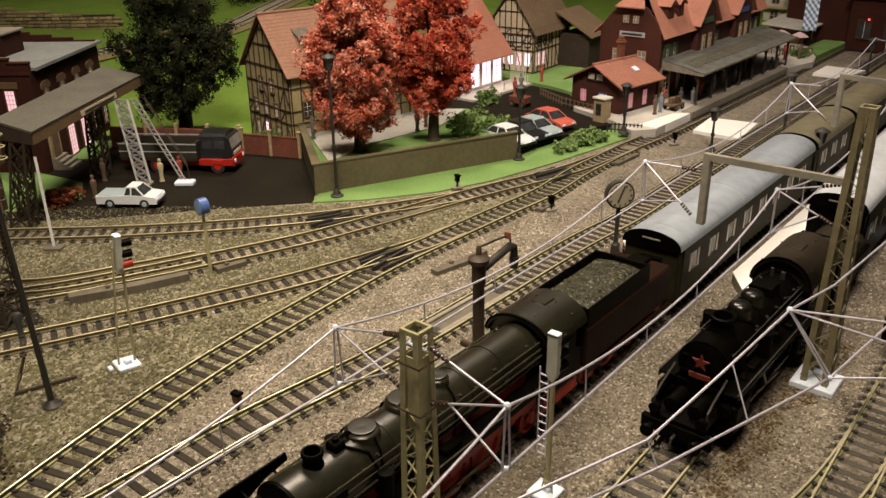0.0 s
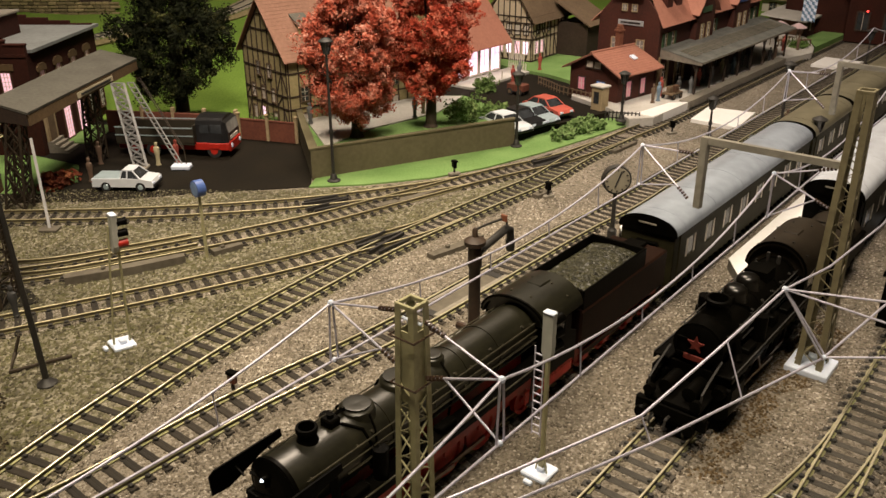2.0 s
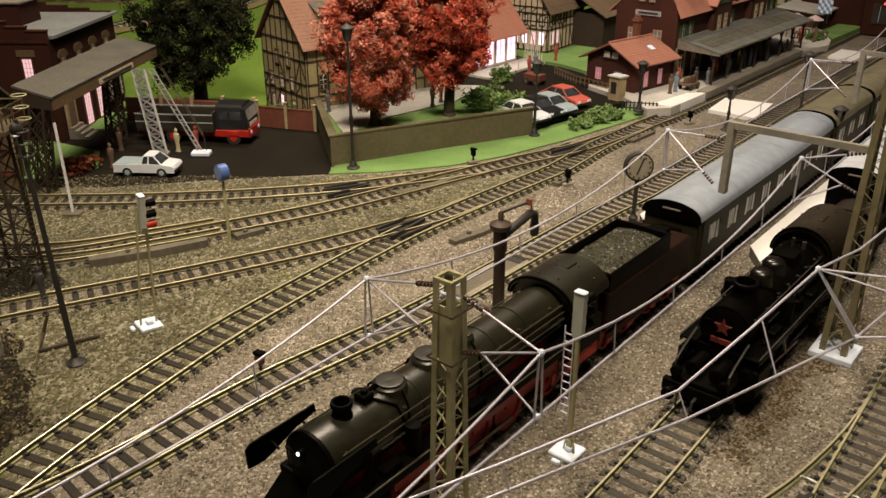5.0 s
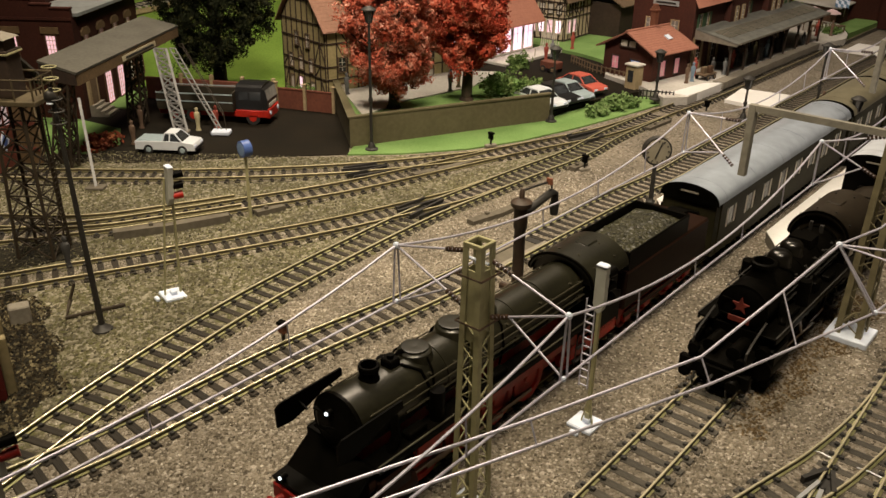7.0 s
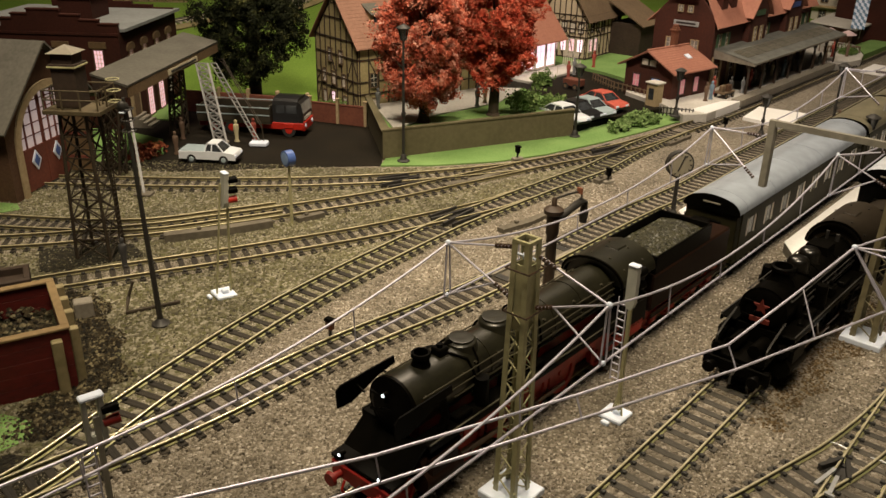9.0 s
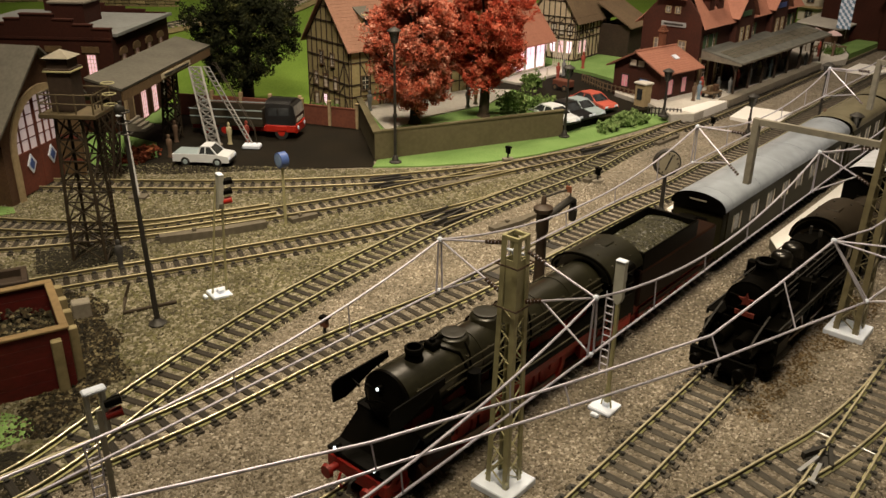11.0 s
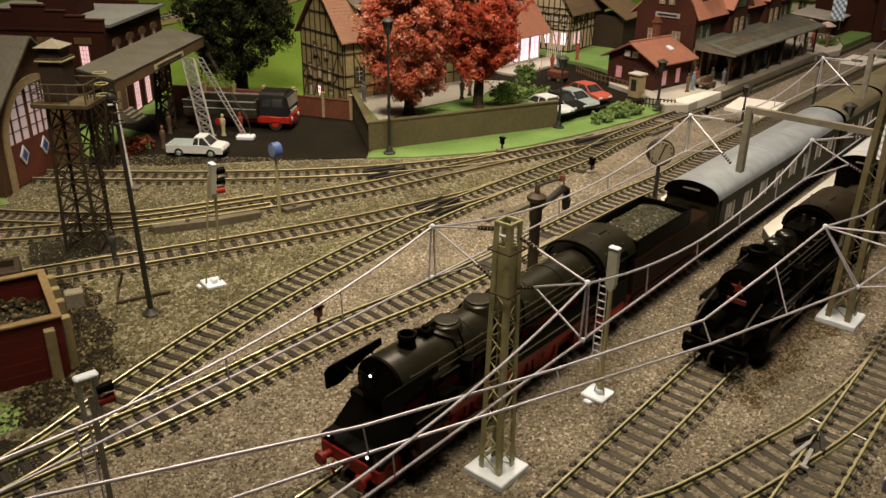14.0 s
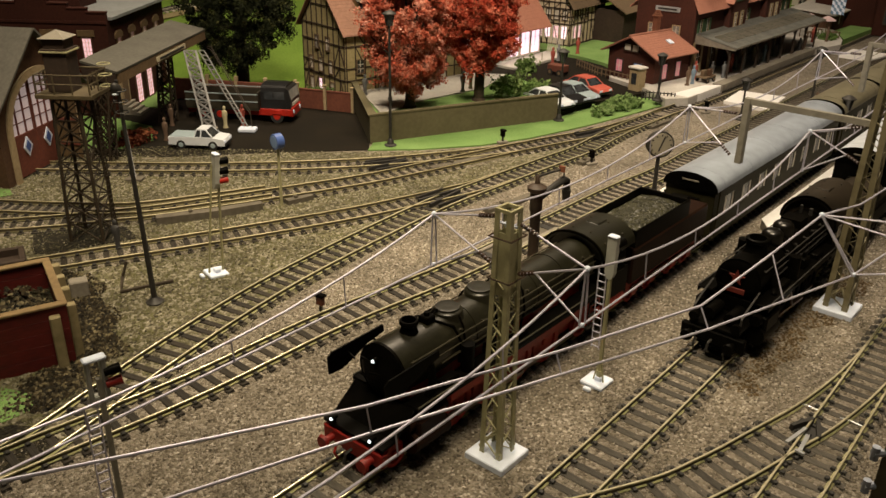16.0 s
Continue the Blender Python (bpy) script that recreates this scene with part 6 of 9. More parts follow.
def gable_house(name, x, y, z, turn, w, d, h, apex, wall_mat, roof_mat, label, over=0.5, rows=14, hip=0.0):
    """Walls w wide and d deep; local x runs along the front, y goes back; the ridge runs back from the front gable."""
    t = thing(name, x, y, z, turn, label, "building", "village buildings")
    th = 0.25
    zh = apex - hip * 0.75
    for nm, a in (("front_wall", 0.0), ("back_wall", d - th)):
        m = Mesh()
        if hip and a == 0:
            wh = (apex - 0.12 - zh) / ((apex - h) / (w / 2))
            m.profile_y([(0, -0.3), (w, -0.3), (w, h), (w / 2 + wh, zh), (w / 2 - wh, zh), (0, h)], a, a + th)
        else:
            m.profile_y([(0, -0.3), (w, -0.3), (w, h), (w / 2, apex - 0.12), (0, h)], a, a + th)
        part(nm, m, wall_mat, t)
    for xa in (0.0, w - th):
        m = Mesh()
        m.box(xa, xa + th, th, d - th, -0.3, h)
        part("side_wall", m, wall_mat, t)
    k = (apex - h) / (w / 2)
    for s in (-1, 1):
        m = Mesh()
        e = w / 2 + over
        slab(m, (w / 2 + s * e, -over, apex - k * e - 0.1), (w / 2 + s * e, d + over, apex - k * e - 0.1), (w / 2, d + over, apex - 0.1), (w / 2, hip - over, apex - 0.1), 0.08)
        roof = part("roof", m, roof_mat, t)
        if not hip:
            tiled_slope(roof, w / 2 + s * e, apex - k * e, w / 2, apex, -over, d + over, rows, roof_mat)
    if hip:
        wh = (apex - zh) / k
        m = Mesh()
        m.add([(w / 2 - wh, -over, zh), (w / 2 + wh, -over, zh), (w / 2, hip - over, apex), (w / 2 - wh, -over, zh - 0.12), (w / 2 + wh, -over, zh - 0.12), (w / 2, hip - over, apex - 0.12)],
              [(0, 1, 2), (5, 4, 3), (0, 3, 4, 1), (1, 4, 5, 2), (2, 5, 3, 0)])
        part("half_hip", m, roof_mat, t)
    m = Mesh()
    m.rod((w / 2, hip - over, apex + 0.06), (w / 2, d + over, apex + 0.06), 0.12, n=8)
    part("ridge_tiles", m, roof_mat, t)
    return t


def beams(t, face, w, h, apex=None, cols=6, levels=(0.1, 2.2, 4.2), mat=TIMBER, wd=0.17, seed=1, flip=False):
    """Dark timber framing on a wall; face(u, z) gives the point and face_out its outward way."""
    rng = random.Random(seed)
    place_at, out = face

    def top(u):
        return h if apex is None else h + (apex - h) * (1 - abs(u - w / 2) / (w / 2))

    def beam(u0, z0, u1, z1, wd=wd):
        m = Mesh()
        m.bar(place_at(u0, z0), place_at(u1, z1), wd, 0.1, out)
        part("timber", m, mat, t)
    zs = [q for q in levels] + [h - 0.1]
    for zz in zs:
        beam(0, zz, w, zz, wd * 1.2)
    if apex:
        for zz in (h + (apex - h) * 0.4, h + (apex - h) * 0.7):
            hw = w / 2 * (1 - (zz - h) / (apex - h))
            beam(w / 2 - hw, zz, w / 2 + hw, zz)
        beam(0, h - 0.1, w / 2, apex - 0.25)
        beam(w, h - 0.1, w / 2, apex - 0.25)
    for k in range(cols + 1):
        u = min(max(w * k / cols, 0.1), w - 0.1)
        beam(u, 0, u, top(u) - 0.2)
    for j in range(len(zs) - 1):
        for k in range(cols):
            if rng.random() < 0.3:
                u0, u1 = w * k / cols, w * (k + 1) / cols
                a, b = zs[j], zs[j + 1]
                beam(*((u0, a, u1, b) if rng.random() < 0.5 else (u1, a, u0, b)), wd * 0.8)


GREY_PANE = material("grey_pane", (0.26, 0.26, 0.25), (0.16, 0.16, 0.155), grain=2, rough=0.2, bump=0)
# timbered house by the yard
HA = (7.5, 14.0, 6.9, 11.2)
house = gable_house("timbered_house", -16.7, 79.4, 0.3, -48.2, *HA, PLASTER, ROOF_DUSTY, "half-timbered house with cream plaster and a red tiled roof", 0.45, 18)
beams(house, (lambda u, z: Vector((u, -0.03, z)), (0, -1, 0)), HA[0], HA[2], HA[3], 8, (0.1, 2.2, 3.3, 5.3), seed=4, wd=0.085)
beams(house, (lambda u, z: Vector((HA[0] + 0.03, u, z)), (1, 0, 0)), HA[1], HA[2], None, 13, (0.1, 2.2, 3.3, 5.3), seed=6, wd=0.085)
for u, z, lit in ((1.6, 0.5, CURTAIN), (3.1, 0.6, LIT_WHITE), (5.2, 0.5, CURTAIN), (1.6, 2.5, CURTAIN), (3.3, 2.5, CURTAIN), (5.0, 2.5, CURTAIN), (2.7, 4.6, GREY_PANE), (4.6, 4.6, CURTAIN)):
    window_in(house, (u, 0, z), (1, 0, 0), (0, -1, 0), 0.62, 1.15, lit, WOOD, (1, 2))
for v in (1.6, 4.0, 6.5, 9.0, 11.5):
    for z in (0.5, 2.8):
        window_in(house, (HA[0], v, z), (0, 1, 0), (1, 0, 0), 0.7, 1.2, GLASS if z > 1 else CURTAIN, WOOD)
m = Mesh()
m.box(5.45, 6.35, 2.2, 3.4, 8.0, 9.3, 0.02)
dorm = part("dormer", m, PLASTER, house)
m = Mesh()
slab(m, (6.6, 2.05, 8.95), (6.6, 3.55, 8.95), (4.9, 3.55, 9.75), (4.9, 2.05, 9.75), 0.12)
part("dormer_roof", m, ROOF_GREY, dorm)
m = Mesh()
m.box(6.36, 6.42, 2.45, 3.15, 8.25, 8.95)
part("dormer_pane", m, GLASS, dorm)

# shop with glowing front
SH = (8.5, 8.6, 4.4, 9.6)
shop = gable_house("shop", -4.4, 97.2, 0.6, -37.7, *SH, PLASTER, ROOF_RED, "village shop with glowing pink windows under a red roof", 0.9, 18)
for v in (1.2, 3.3, 5.4, 7.4):
    window_in(shop, (SH[0], v, 0.5), (0, 1, 0), (1, 0, 0), 1.6, 2.6, LIT_WHITE, CURTAIN, (1, 2))
for u in (1.5, 4.2, 6.8):
    window_in(shop, (u, 0, 0.6), (1, 0, 0), (0, -1, 0), 1.1, 1.8, LIT_PINK, CURTAIN, (1, 2))
for u in (2.7, 5.6):
    window_in(shop, (u, 0, 4.4), (1, 0, 0), (0, -1, 0), 0.8, 1.2, GLASS, CURTAIN, (1, 1))
m = Mesh()
m.box(SH[0], SH[0] + 3.2, -0.6, SH[1] + 1.6, -0.3, 0.22, 0.04)
part("terrace", m, PAVING, shop)
for k in range(5):
    m = Mesh()
    m.rod((SH[0] + 2.9, k * 2.3 + 0.2, 0.2), (SH[0] + 2.9, k * 2.3 + 0.2, 1.1), 0.07, n=6)
    part("terrace_post", m, CURTAIN, shop)
m = Mesh()
for k in range(8):
    m.bar((SH[0] + 0.3 + k * 0.28, 9.7, 0.2), (SH[0] + 0.5 + k * 0.28, 9.7, 2.0), 0.05)
    m.bar((SH[0] + 0.5 + k * 0.28, 9.72, 0.2), (SH[0] + 0.3 + k * 0.28, 9.72, 2.0), 0.05)
part("lattice_screen", m, CURTAIN, shop, "white lattice screen")

PALE_PLASTER = material("pale_plaster", (0.56, 0.47, 0.34), (0.44, 0.36, 0.25), grain=4, rough=0.9)
# second timbered house
HB = (6.2, 9.0, 5.2, 9.6)
hb = gable_house("timbered_house", 6.2, 105.8, 0.9, -33.7, *HB, PALE_PLASTER, ROOF_BROWN, "half-timbered house with a brown roof and lit ground floor", 0.5, 16)
beams(hb, (lambda u, z: Vector((u, -0.03, z)), (0, -1, 0)), HB[0], HB[2], HB[3], 8, (0.1, 2.6, 3.5, 4.4), seed=9, wd=0.11)
beams(hb, (lambda u, z: Vector((HB[0] + 0.03, u, z)), (1, 0, 0)), HB[1], HB[2], None, 10, (0.1, 2.6, 3.5, 4.4), seed=10, wd=0.11)
for k, u in enumerate((0.8, 1.95, 3.1, 4.25, 5.4)):
    window_in(hb, (u, 0, 0.9), (1, 0, 0), (0, -1, 0), 0.7, 1.4, LIT_PINK if k % 2 else LIT_WHITE, CURTAIN, (1, 2))
    window_in(hb, (u, 0, 3.1), (1, 0, 0), (0, -1, 0), 0.6, 1.1, CURTAIN, TIMBER, (1, 1))
for v in (1.0, 2.4):
    window_in(hb, (HB[0], v, 0.9), (0, 1, 0), (1, 0, 0), 0.7, 1.4, LIT_PINK, CURTAIN, (1, 1))
for v in (1.2, 2.6, 4.0):
    window_in(hb, (HB[0], v, 3.2), (0, 1, 0), (1, 0, 0), 0.6, 1.1, GLASS, TIMBER, (1, 1))
m = Mesh()
m.box(HB[0] + 0.02, HB[0] + 4.0, 6.4, 11.5, -0.3, 3.9)
annex = part("barn_annex", m, TIMBER, hb)
m = Mesh()
slab(m, (HB[0] + 4.6, 5.8, 3.6), (HB[0] + 4.6, 12.3, 3.6), (HB[0] - 0.4, 12.3, 6.4), (HB[0] - 0.4, 5.8, 6.4), 0.15)
part("annex_roof", m, ROOF_BROWN, annex)
m = Mesh()
m.box(3.7, 4.4, 3.0, 3.5, 8.0, 8.6)
part("dormer", m, PLASTER, hb)

# station building with platform canopy
ST = (6.8, 27.0, 7.2, 11.2)
st = gable_house("station_building", 17.4, 92.2, 0.85, -38.4, *ST, BRICK_RED, ROOF_RED, "dark red brick station with a red tiled half-hipped roof", 0.6, 22, 2.6)
for u in (2.0, 4.8):
    window_in(st, (u, 0, 3.4), (1, 0, 0), (0, -1, 0), 0.75, 1.5, GREY_PANE, STONE_TRIM, (1, 2))
for u in (2.8, 3.9):
    window_in(st, (u, 0, 7.7), (1, 0, 0), (0, -1, 0), 0.5, 0.6, GREY_PANE, STONE_TRIM, (1, 1))
m = Mesh()
m.box(2.2, 5.0, -0.12, -0.02, 6.3, 6.8, 0.02)
sign = part("name_board", m, material("grey_name_board", (0.36, 0.38, 0.40), (0.3, 0.32, 0.33), grain=2, rough=0.5), st)
m = Mesh()
m.box(2.5, 4.7, -0.15, -0.12, 6.46, 6.64)
part("lettering_bar", m, DARK_IRON, sign)
FRONT_TAN = material("tan_front_board", (0.30, 0.22, 0.12), (0.2, 0.145, 0.08), grain=3, rough=0.8)
GREEN_SHUTTER = material("green_shutter", (0.06, 0.12, 0.06), (0.04, 0.08, 0.04), grain=3, rough=0.7)
for k, v in enumerate((1.4, 3.0, 8.6, 10.2, 13.4, 18.6, 20.2, 23.6, 25.2)):
    win = window_in(st, (ST[0], v, 4.1), (0, 1, 0), (1, 0, 0), 0.6, 1.5, GLASS, STONE_TRIM, (1, 2))
    m = Mesh()
    for s in (-1, 1):
        m.box(ST[0] + 0.04, ST[0] + 0.12, v + s * 0.55 - 0.22, v + s * 0.55 + 0.22, 4.05, 5.65)
    part("shutter", m, GREEN_SHUTTER, win, "green wooden shutter")
for v in (1.8, 5.0, 8.5, 12.0, 15.5, 19.0, 22.5):
    window_in(st, (ST[0], v, 0.1), (0, 1, 0), (1, 0, 0), 1.1, 2.4, GLASS, WOOD, (1, 2), False)
for k in range(14):
    m = Mesh()
    v = 0.5 + k * 1.95
    m.box(ST[0], ST[0] + 0.14, v - 0.2, v + 0.2, 0, 3.4, 0.02)
    part("front_board", m, FRONT_TAN, st, "tan wooden upright")
for k, v0 in enumerate((7.2, 17.4)):
    m = Mesh()
    m.profile_x([(v0, 0), (v0 + 4.4, 0), (v0 + 4.4, 7.4), (v0 + 2.2, 10.0), (v0, 7.4)], ST[0] - 3, ST[0] + 0.7)
    wing = part("cross_wing", m, BRICK_RED, st)
    for s in (-1, 1):
        m = Mesh()
        slab(m, (ST[0] - 3.2, v0 + 2.2 + s * 2.75, 6.75), (ST[0] + 1.15, v0 + 2.2 + s * 2.75, 6.75), (ST[0] + 1.15, v0 + 2.2, 10.0), (ST[0] - 3.2, v0 + 2.2, 10.0), 0.16)
        part("wing_roof", m, ROOF_RED, wing)
    for v in (v0 + 1.4, v0 + 3.0):
        window_in(wing, (ST[0] + 0.7, v, 4.1), (0, 1, 0), (1, 0, 0), 0.6, 1.6, GLASS, STONE_TRIM, (1, 2))
    m = Mesh()
    m.box(ST[0] + 0.7, ST[0] + 0.8, v0 + 1.0, v0 + 3.4, 6.9, 7.5, 0.02)
    part("gable_board", m, BLUE if k else GREEN_SHUTTER, wing)
for v in (2.4, 4.6, 13.6):
    m = Mesh()
    m.profile_x([(v, 7.9), (v + 1.3, 7.9), (v + 1.3, 9.2), (v + 0.65, 9.7), (v, 9.2)], 4.6, 6.2)
    dm = part("dormer", m, BRICK_RED, st)
    m = Mesh()
    slab(m, (4.2, v - 0.2, 9.1), (6.5, v - 0.2, 9.1), (6.5, v + 0.65, 9.85), (4.2, v + 0.65, 9.85), 0.1)
    slab(m, (4.2, v + 1.5, 9.1), (6.5, v + 1.5, 9.1), (6.5, v + 0.65, 9.85), (4.2, v + 0.65, 9.85), 0.1)
    part("dormer_roof", m, ROOF_RED, dm)
CANOPY = material("slate_canopy", (0.15, 0.155, 0.14), (0.085, 0.088, 0.08), grain=2, rough=0.7, blotch=0.8)
BIN_GREY = material("weathered_fascia", (0.22, 0.2, 0.165), (0.15, 0.135, 0.11), grain=3, rough=0.8)
SKYLIGHT = material("sooty_skylight", (0.05, 0.056, 0.036), (0.022, 0.025, 0.016), grain=3, rough=0.5, blotch=1.2)
t = thing("platform_canopy", 17.4, 92.2, 0.85, -38.4, "grey-roofed platform canopy on dark posts", "canopy")
m = Mesh()
slab(m, (ST[0] + 4.6, 0.4, 3.25), (ST[0] + 4.6, 27.5, 3.25), (ST[0] + 0.1, 27.5, 4.2), (ST[0] + 0.1, 0.4, 4.2), 0.08)
cr = part("canopy_roof", m, CANOPY, t)
tiled_slope(cr, ST[0] + 4.6, 3.35, ST[0] + 0.1, 4.3, 0.4, 27.5, 9, CANOPY, 0.03)
for k in range(11):
    m = Mesh()
    v = 1.6 + k * 2.3
    slab(m, (ST[0] + 3.3, v, 3.66), (ST[0] + 3.3, v + 1.7, 3.66), (ST[0] + 1.7, v + 1.7, 4.0), (ST[0] + 1.7, v, 4.0), 0.05)
    pane = part("skylight", m, SKYLIGHT, cr, "dark weathered skylight")
    m = Mesh()
    for q in range(4):
        m.bar((ST[0] + 3.3, v + q * 1.7 / 3, 3.73), (ST[0] + 1.7, v + q * 1.7 / 3, 4.07), 0.07, 0.05)
    for q in range(3):
        m.bar((ST[0] + 3.3 - q * 0.8, v, 3.735 + q * 0.17), (ST[0] + 3.3 - q * 0.8, v + 1.7, 3.735 + q * 0.17), 0.06, 0.05)
    part("glazing_bar", m, BIN_GREY, pane, "grey skylight frame")
m = Mesh()
m.box(ST[0] + 4.5, ST[0] + 4.62, 0.4, 27.5, 3.2, 3.4)
m.profile_y([(ST[0] + 0.1, 3.3), (ST[0] + 4.6, 3.1), (ST[0] + 4.6, 3.35), (ST[0] + 0.1, 4.2)], 0.4, 0.5)
part("fascia", m, BIN_GREY, t)
for k in range(8):
    m = Mesh()
    v = 0.8 + k * 3.7
    m.rod((ST[0] + 3.9, v, 0), (ST[0] + 3.9, v, 3.2), 0.12, n=8)
    m.bar((ST[0] + 3.9, v, 2.2), (ST[0] + 3.9, v + 0.8, 3.1), 0.09)
    m.bar((ST[0] + 3.9, v, 2.2), (ST[0] + 3.9, v - 0.8, 3.1), 0.09)
    part("post", m, TIMBER, t)

CHIMNEY_RED = material("red_brown_chimney", (0.20, 0.075, 0.04), (0.13, 0.05, 0.028), grain=5, rough=0.85, bump=0.3)
DIM_PINK = material("dim_pink_pane", (0.5, 0.2, 0.22), grain=2, rough=0.3, emit=(1.0, 0.35, 0.42), strength=0.22)
# low cabin in front of the station
CB = (5.9, 5.9, 3.2, 4.7)
cb = gable_house("station_cabin", 14.1, 87.5, 0.6, -47, *CB, BRICK_RED, ROOF_RED, "low dark red cabin with a red roof and brick chimney", 0.65, 12)
m = Mesh()
m.box(2.3, 2.9, 3.8, 4.4, 4.0, 6.6, 0.03)
ch = part("chimney", m, CHIMNEY_RED, cb)
m = Mesh()
m.box(2.2, 3.0, 3.7, 4.5, 6.2, 6.4, 0.03)
m.box(2.35, 2.85, 3.85, 4.35, 6.4, 6.9, 0.1)
part("chimney_cap", m, CHIMNEY_RED, ch)
window_in(cb, (1.5, 0, 0.9), (1, 0, 0), (0, -1, 0), 0.8, 1.2, DIM_PINK, TIMBER, (1, 1))
window_in(cb, (3.9, 0, 0.3), (1, 0, 0), (0, -1, 0), 1.0, 1.7, material("blue_pane", (0.12, 0.2, 0.4), grain=2, rough=0.2, emit=(0.3, 0.45, 0.9), strength=0.25), TIMBER, (1, 2))
for u in (2.4, 3.4):
    window_in(cb, (u, 0, 3.2), (1, 0, 0), (0, -1, 0), 0.8, 0.6, CURTAIN, TIMBER, (0, 0))
for v in (1.7, 4.0):
    window_in(cb, (CB[0], v, 0.6), (0, 1, 0), (1, 0, 0), 0.8, 1.5, DIM_PINK, TIMBER, (2, 1))
m = Mesh()
slab(m, (4.9, 3.6, 3.76), (4.9, 4.3, 3.76), (4.3, 4.3, 4.07), (4.3, 3.6, 4.07), 0.1)
part("skylight", m, WHITE_BASE, cb)

# kiosk, far buildings
t = thing("kiosk", 16.3, 82.0, 0.6, -47, "small sandstone kiosk with a pale flat roof", "kiosk")
m = Mesh()
m.box(-0.62, 0.62, -0.55, 0.55, -0.1, 2.1, 0.04)
part("body", m, STONE_TRIM, t)
m = Mesh()
m.box(-0.75, 0.75, -0.68, 0.68, 2.1, 2.3, 0.05)
part("roof", m, PAVING, t)
m = Mesh()
m.box(-0.3, 0.3, -0.59, -0.55, 0.6, 1.7)
part("pane", m, GLASS, t)
BEIGE = material("beige_render", (0.50, 0.47, 0.40), (0.42, 0.39, 0.32), grain=3, rough=0.85)
inn = gable_house("village_inn", 48.5, 134, 0.9, -38, 10, 9, 8.5, 12.5, BEIGE, ROOF_BROWN, "beige inn behind the platform", 0.4, 12)
for u in (1.6, 4.2, 7.0):
    for z in (1.0, 4.0):
        window_in(inn, (u, 0, z), (1, 0, 0), (0, -1, 0), 0.9, 1.7, GLASS, WOOD)
m = Mesh()
m.box(-0.3, 10.3, -0.9, 0, 3.2, 3.5, 0.05)
part("balcony", m, STONE_TRIM, inn)


BANNER_BLUE = material("pale_banner_blue", (0.16, 0.27, 0.42), (0.12, 0.21, 0.34), grain=2, rough=0.8)


def check_banner(x, y, z, turn, w, h):
    """Hanging banner of small blue and white squares."""
    t = thing("banner", x, y, z, turn, "hanging banner of blue and white diamonds", "banner", "banners")
    for k in range(5):
        for j in range(12):
            m = Mesh()
            a, b, c, d = k * w / 5, (k + 1) * w / 5, -h * (j + 1) / 12, -h * j / 12
            m.profile_y([(a, c), (b, c - w * 0.1), (b, d - w * 0.1), (a, d)], 0, 0.06)
            part("lozenge", m, BANNER_BLUE if (k + j) % 2 else WHITE_BASE, t)


check_banner(40.2, 121.5, 9.5, -30, 1.2, 4.6)
check_banner(47.7, 116.5, 8.6, -30, 1.7, 5.0)
t = thing("depot_building", 55.5, 120.5, 0.5, -38, "dark brick depot with a flat roof and red signal lamp", "building", "village buildings")
m = Mesh()
# stretch from -9 to 0 added as a dark backdrop over the hill
m.box(-9, 22, 2, 9, -0.3, 7.5)
m.box(0, 22, 0, 2, -0.3, 6.5)
part("wall", m, OFFICE_BRICK, t)
m = Mesh()
m.box(-0.5, 22.5, -0.5, 2.0, 6.5, 6.9, 0.05)
m.box(-9.5, 22.5, 1.6, 9.5, 7.5, 7.9, 0.05)
part("roof", m, ROOF_GREY, t)
for k in range(6):
    window_in(t, (2 + k * 3.4, 0, 1.4), (1, 0, 0), (0, -1, 0), 1.4, 2.2, GLASS, TIMBER, (1, 0))
m = Mesh()
m.ball((2.5, -0.4, 3.9), 0.13, 10)
part("red_lamp", m, SIGNAL_RED, t, "glowing red lamp")
sheet("station_lawn", [(48.4, 112.2), (55.9, 121.4), (57.6, 128.4), (50.1, 119.6)], -0.2, 0.9, GRASS, "small green lawn beside the inn", "grass")

# low annex behind the lawn, garden umbrellas and tables
t = thing("annex", 49.9, 120.6, 0.5, 53, "low brown annex with a pale grey flat roof", "building", "village buildings")
m = Mesh()
m.box(0, 12, 0, 5, -0.3, 2.3, 0.02)
part("wall", m, BRICK_BROWN, t)
m = Mesh()
slab(m, (-1.4, -0.7, 2.3), (12.4, -0.7, 2.5), (12.4, 5.6, 3.0), (-1.4, 5.6, 2.8), 0.2)
part("roof", m, PAVING, t)
for u in (3.0, 7.5):
    window_in(t, (u, 0, 0.7), (1, 0, 0), (0, -1, 0), 0.7, 1.1, CURTAIN, WOOD, (1, 1))
UMBRELLA = material("pale_pink_umbrella", (0.6, 0.45, 0.46), (0.5, 0.36, 0.38), grain=3, rough=0.8)
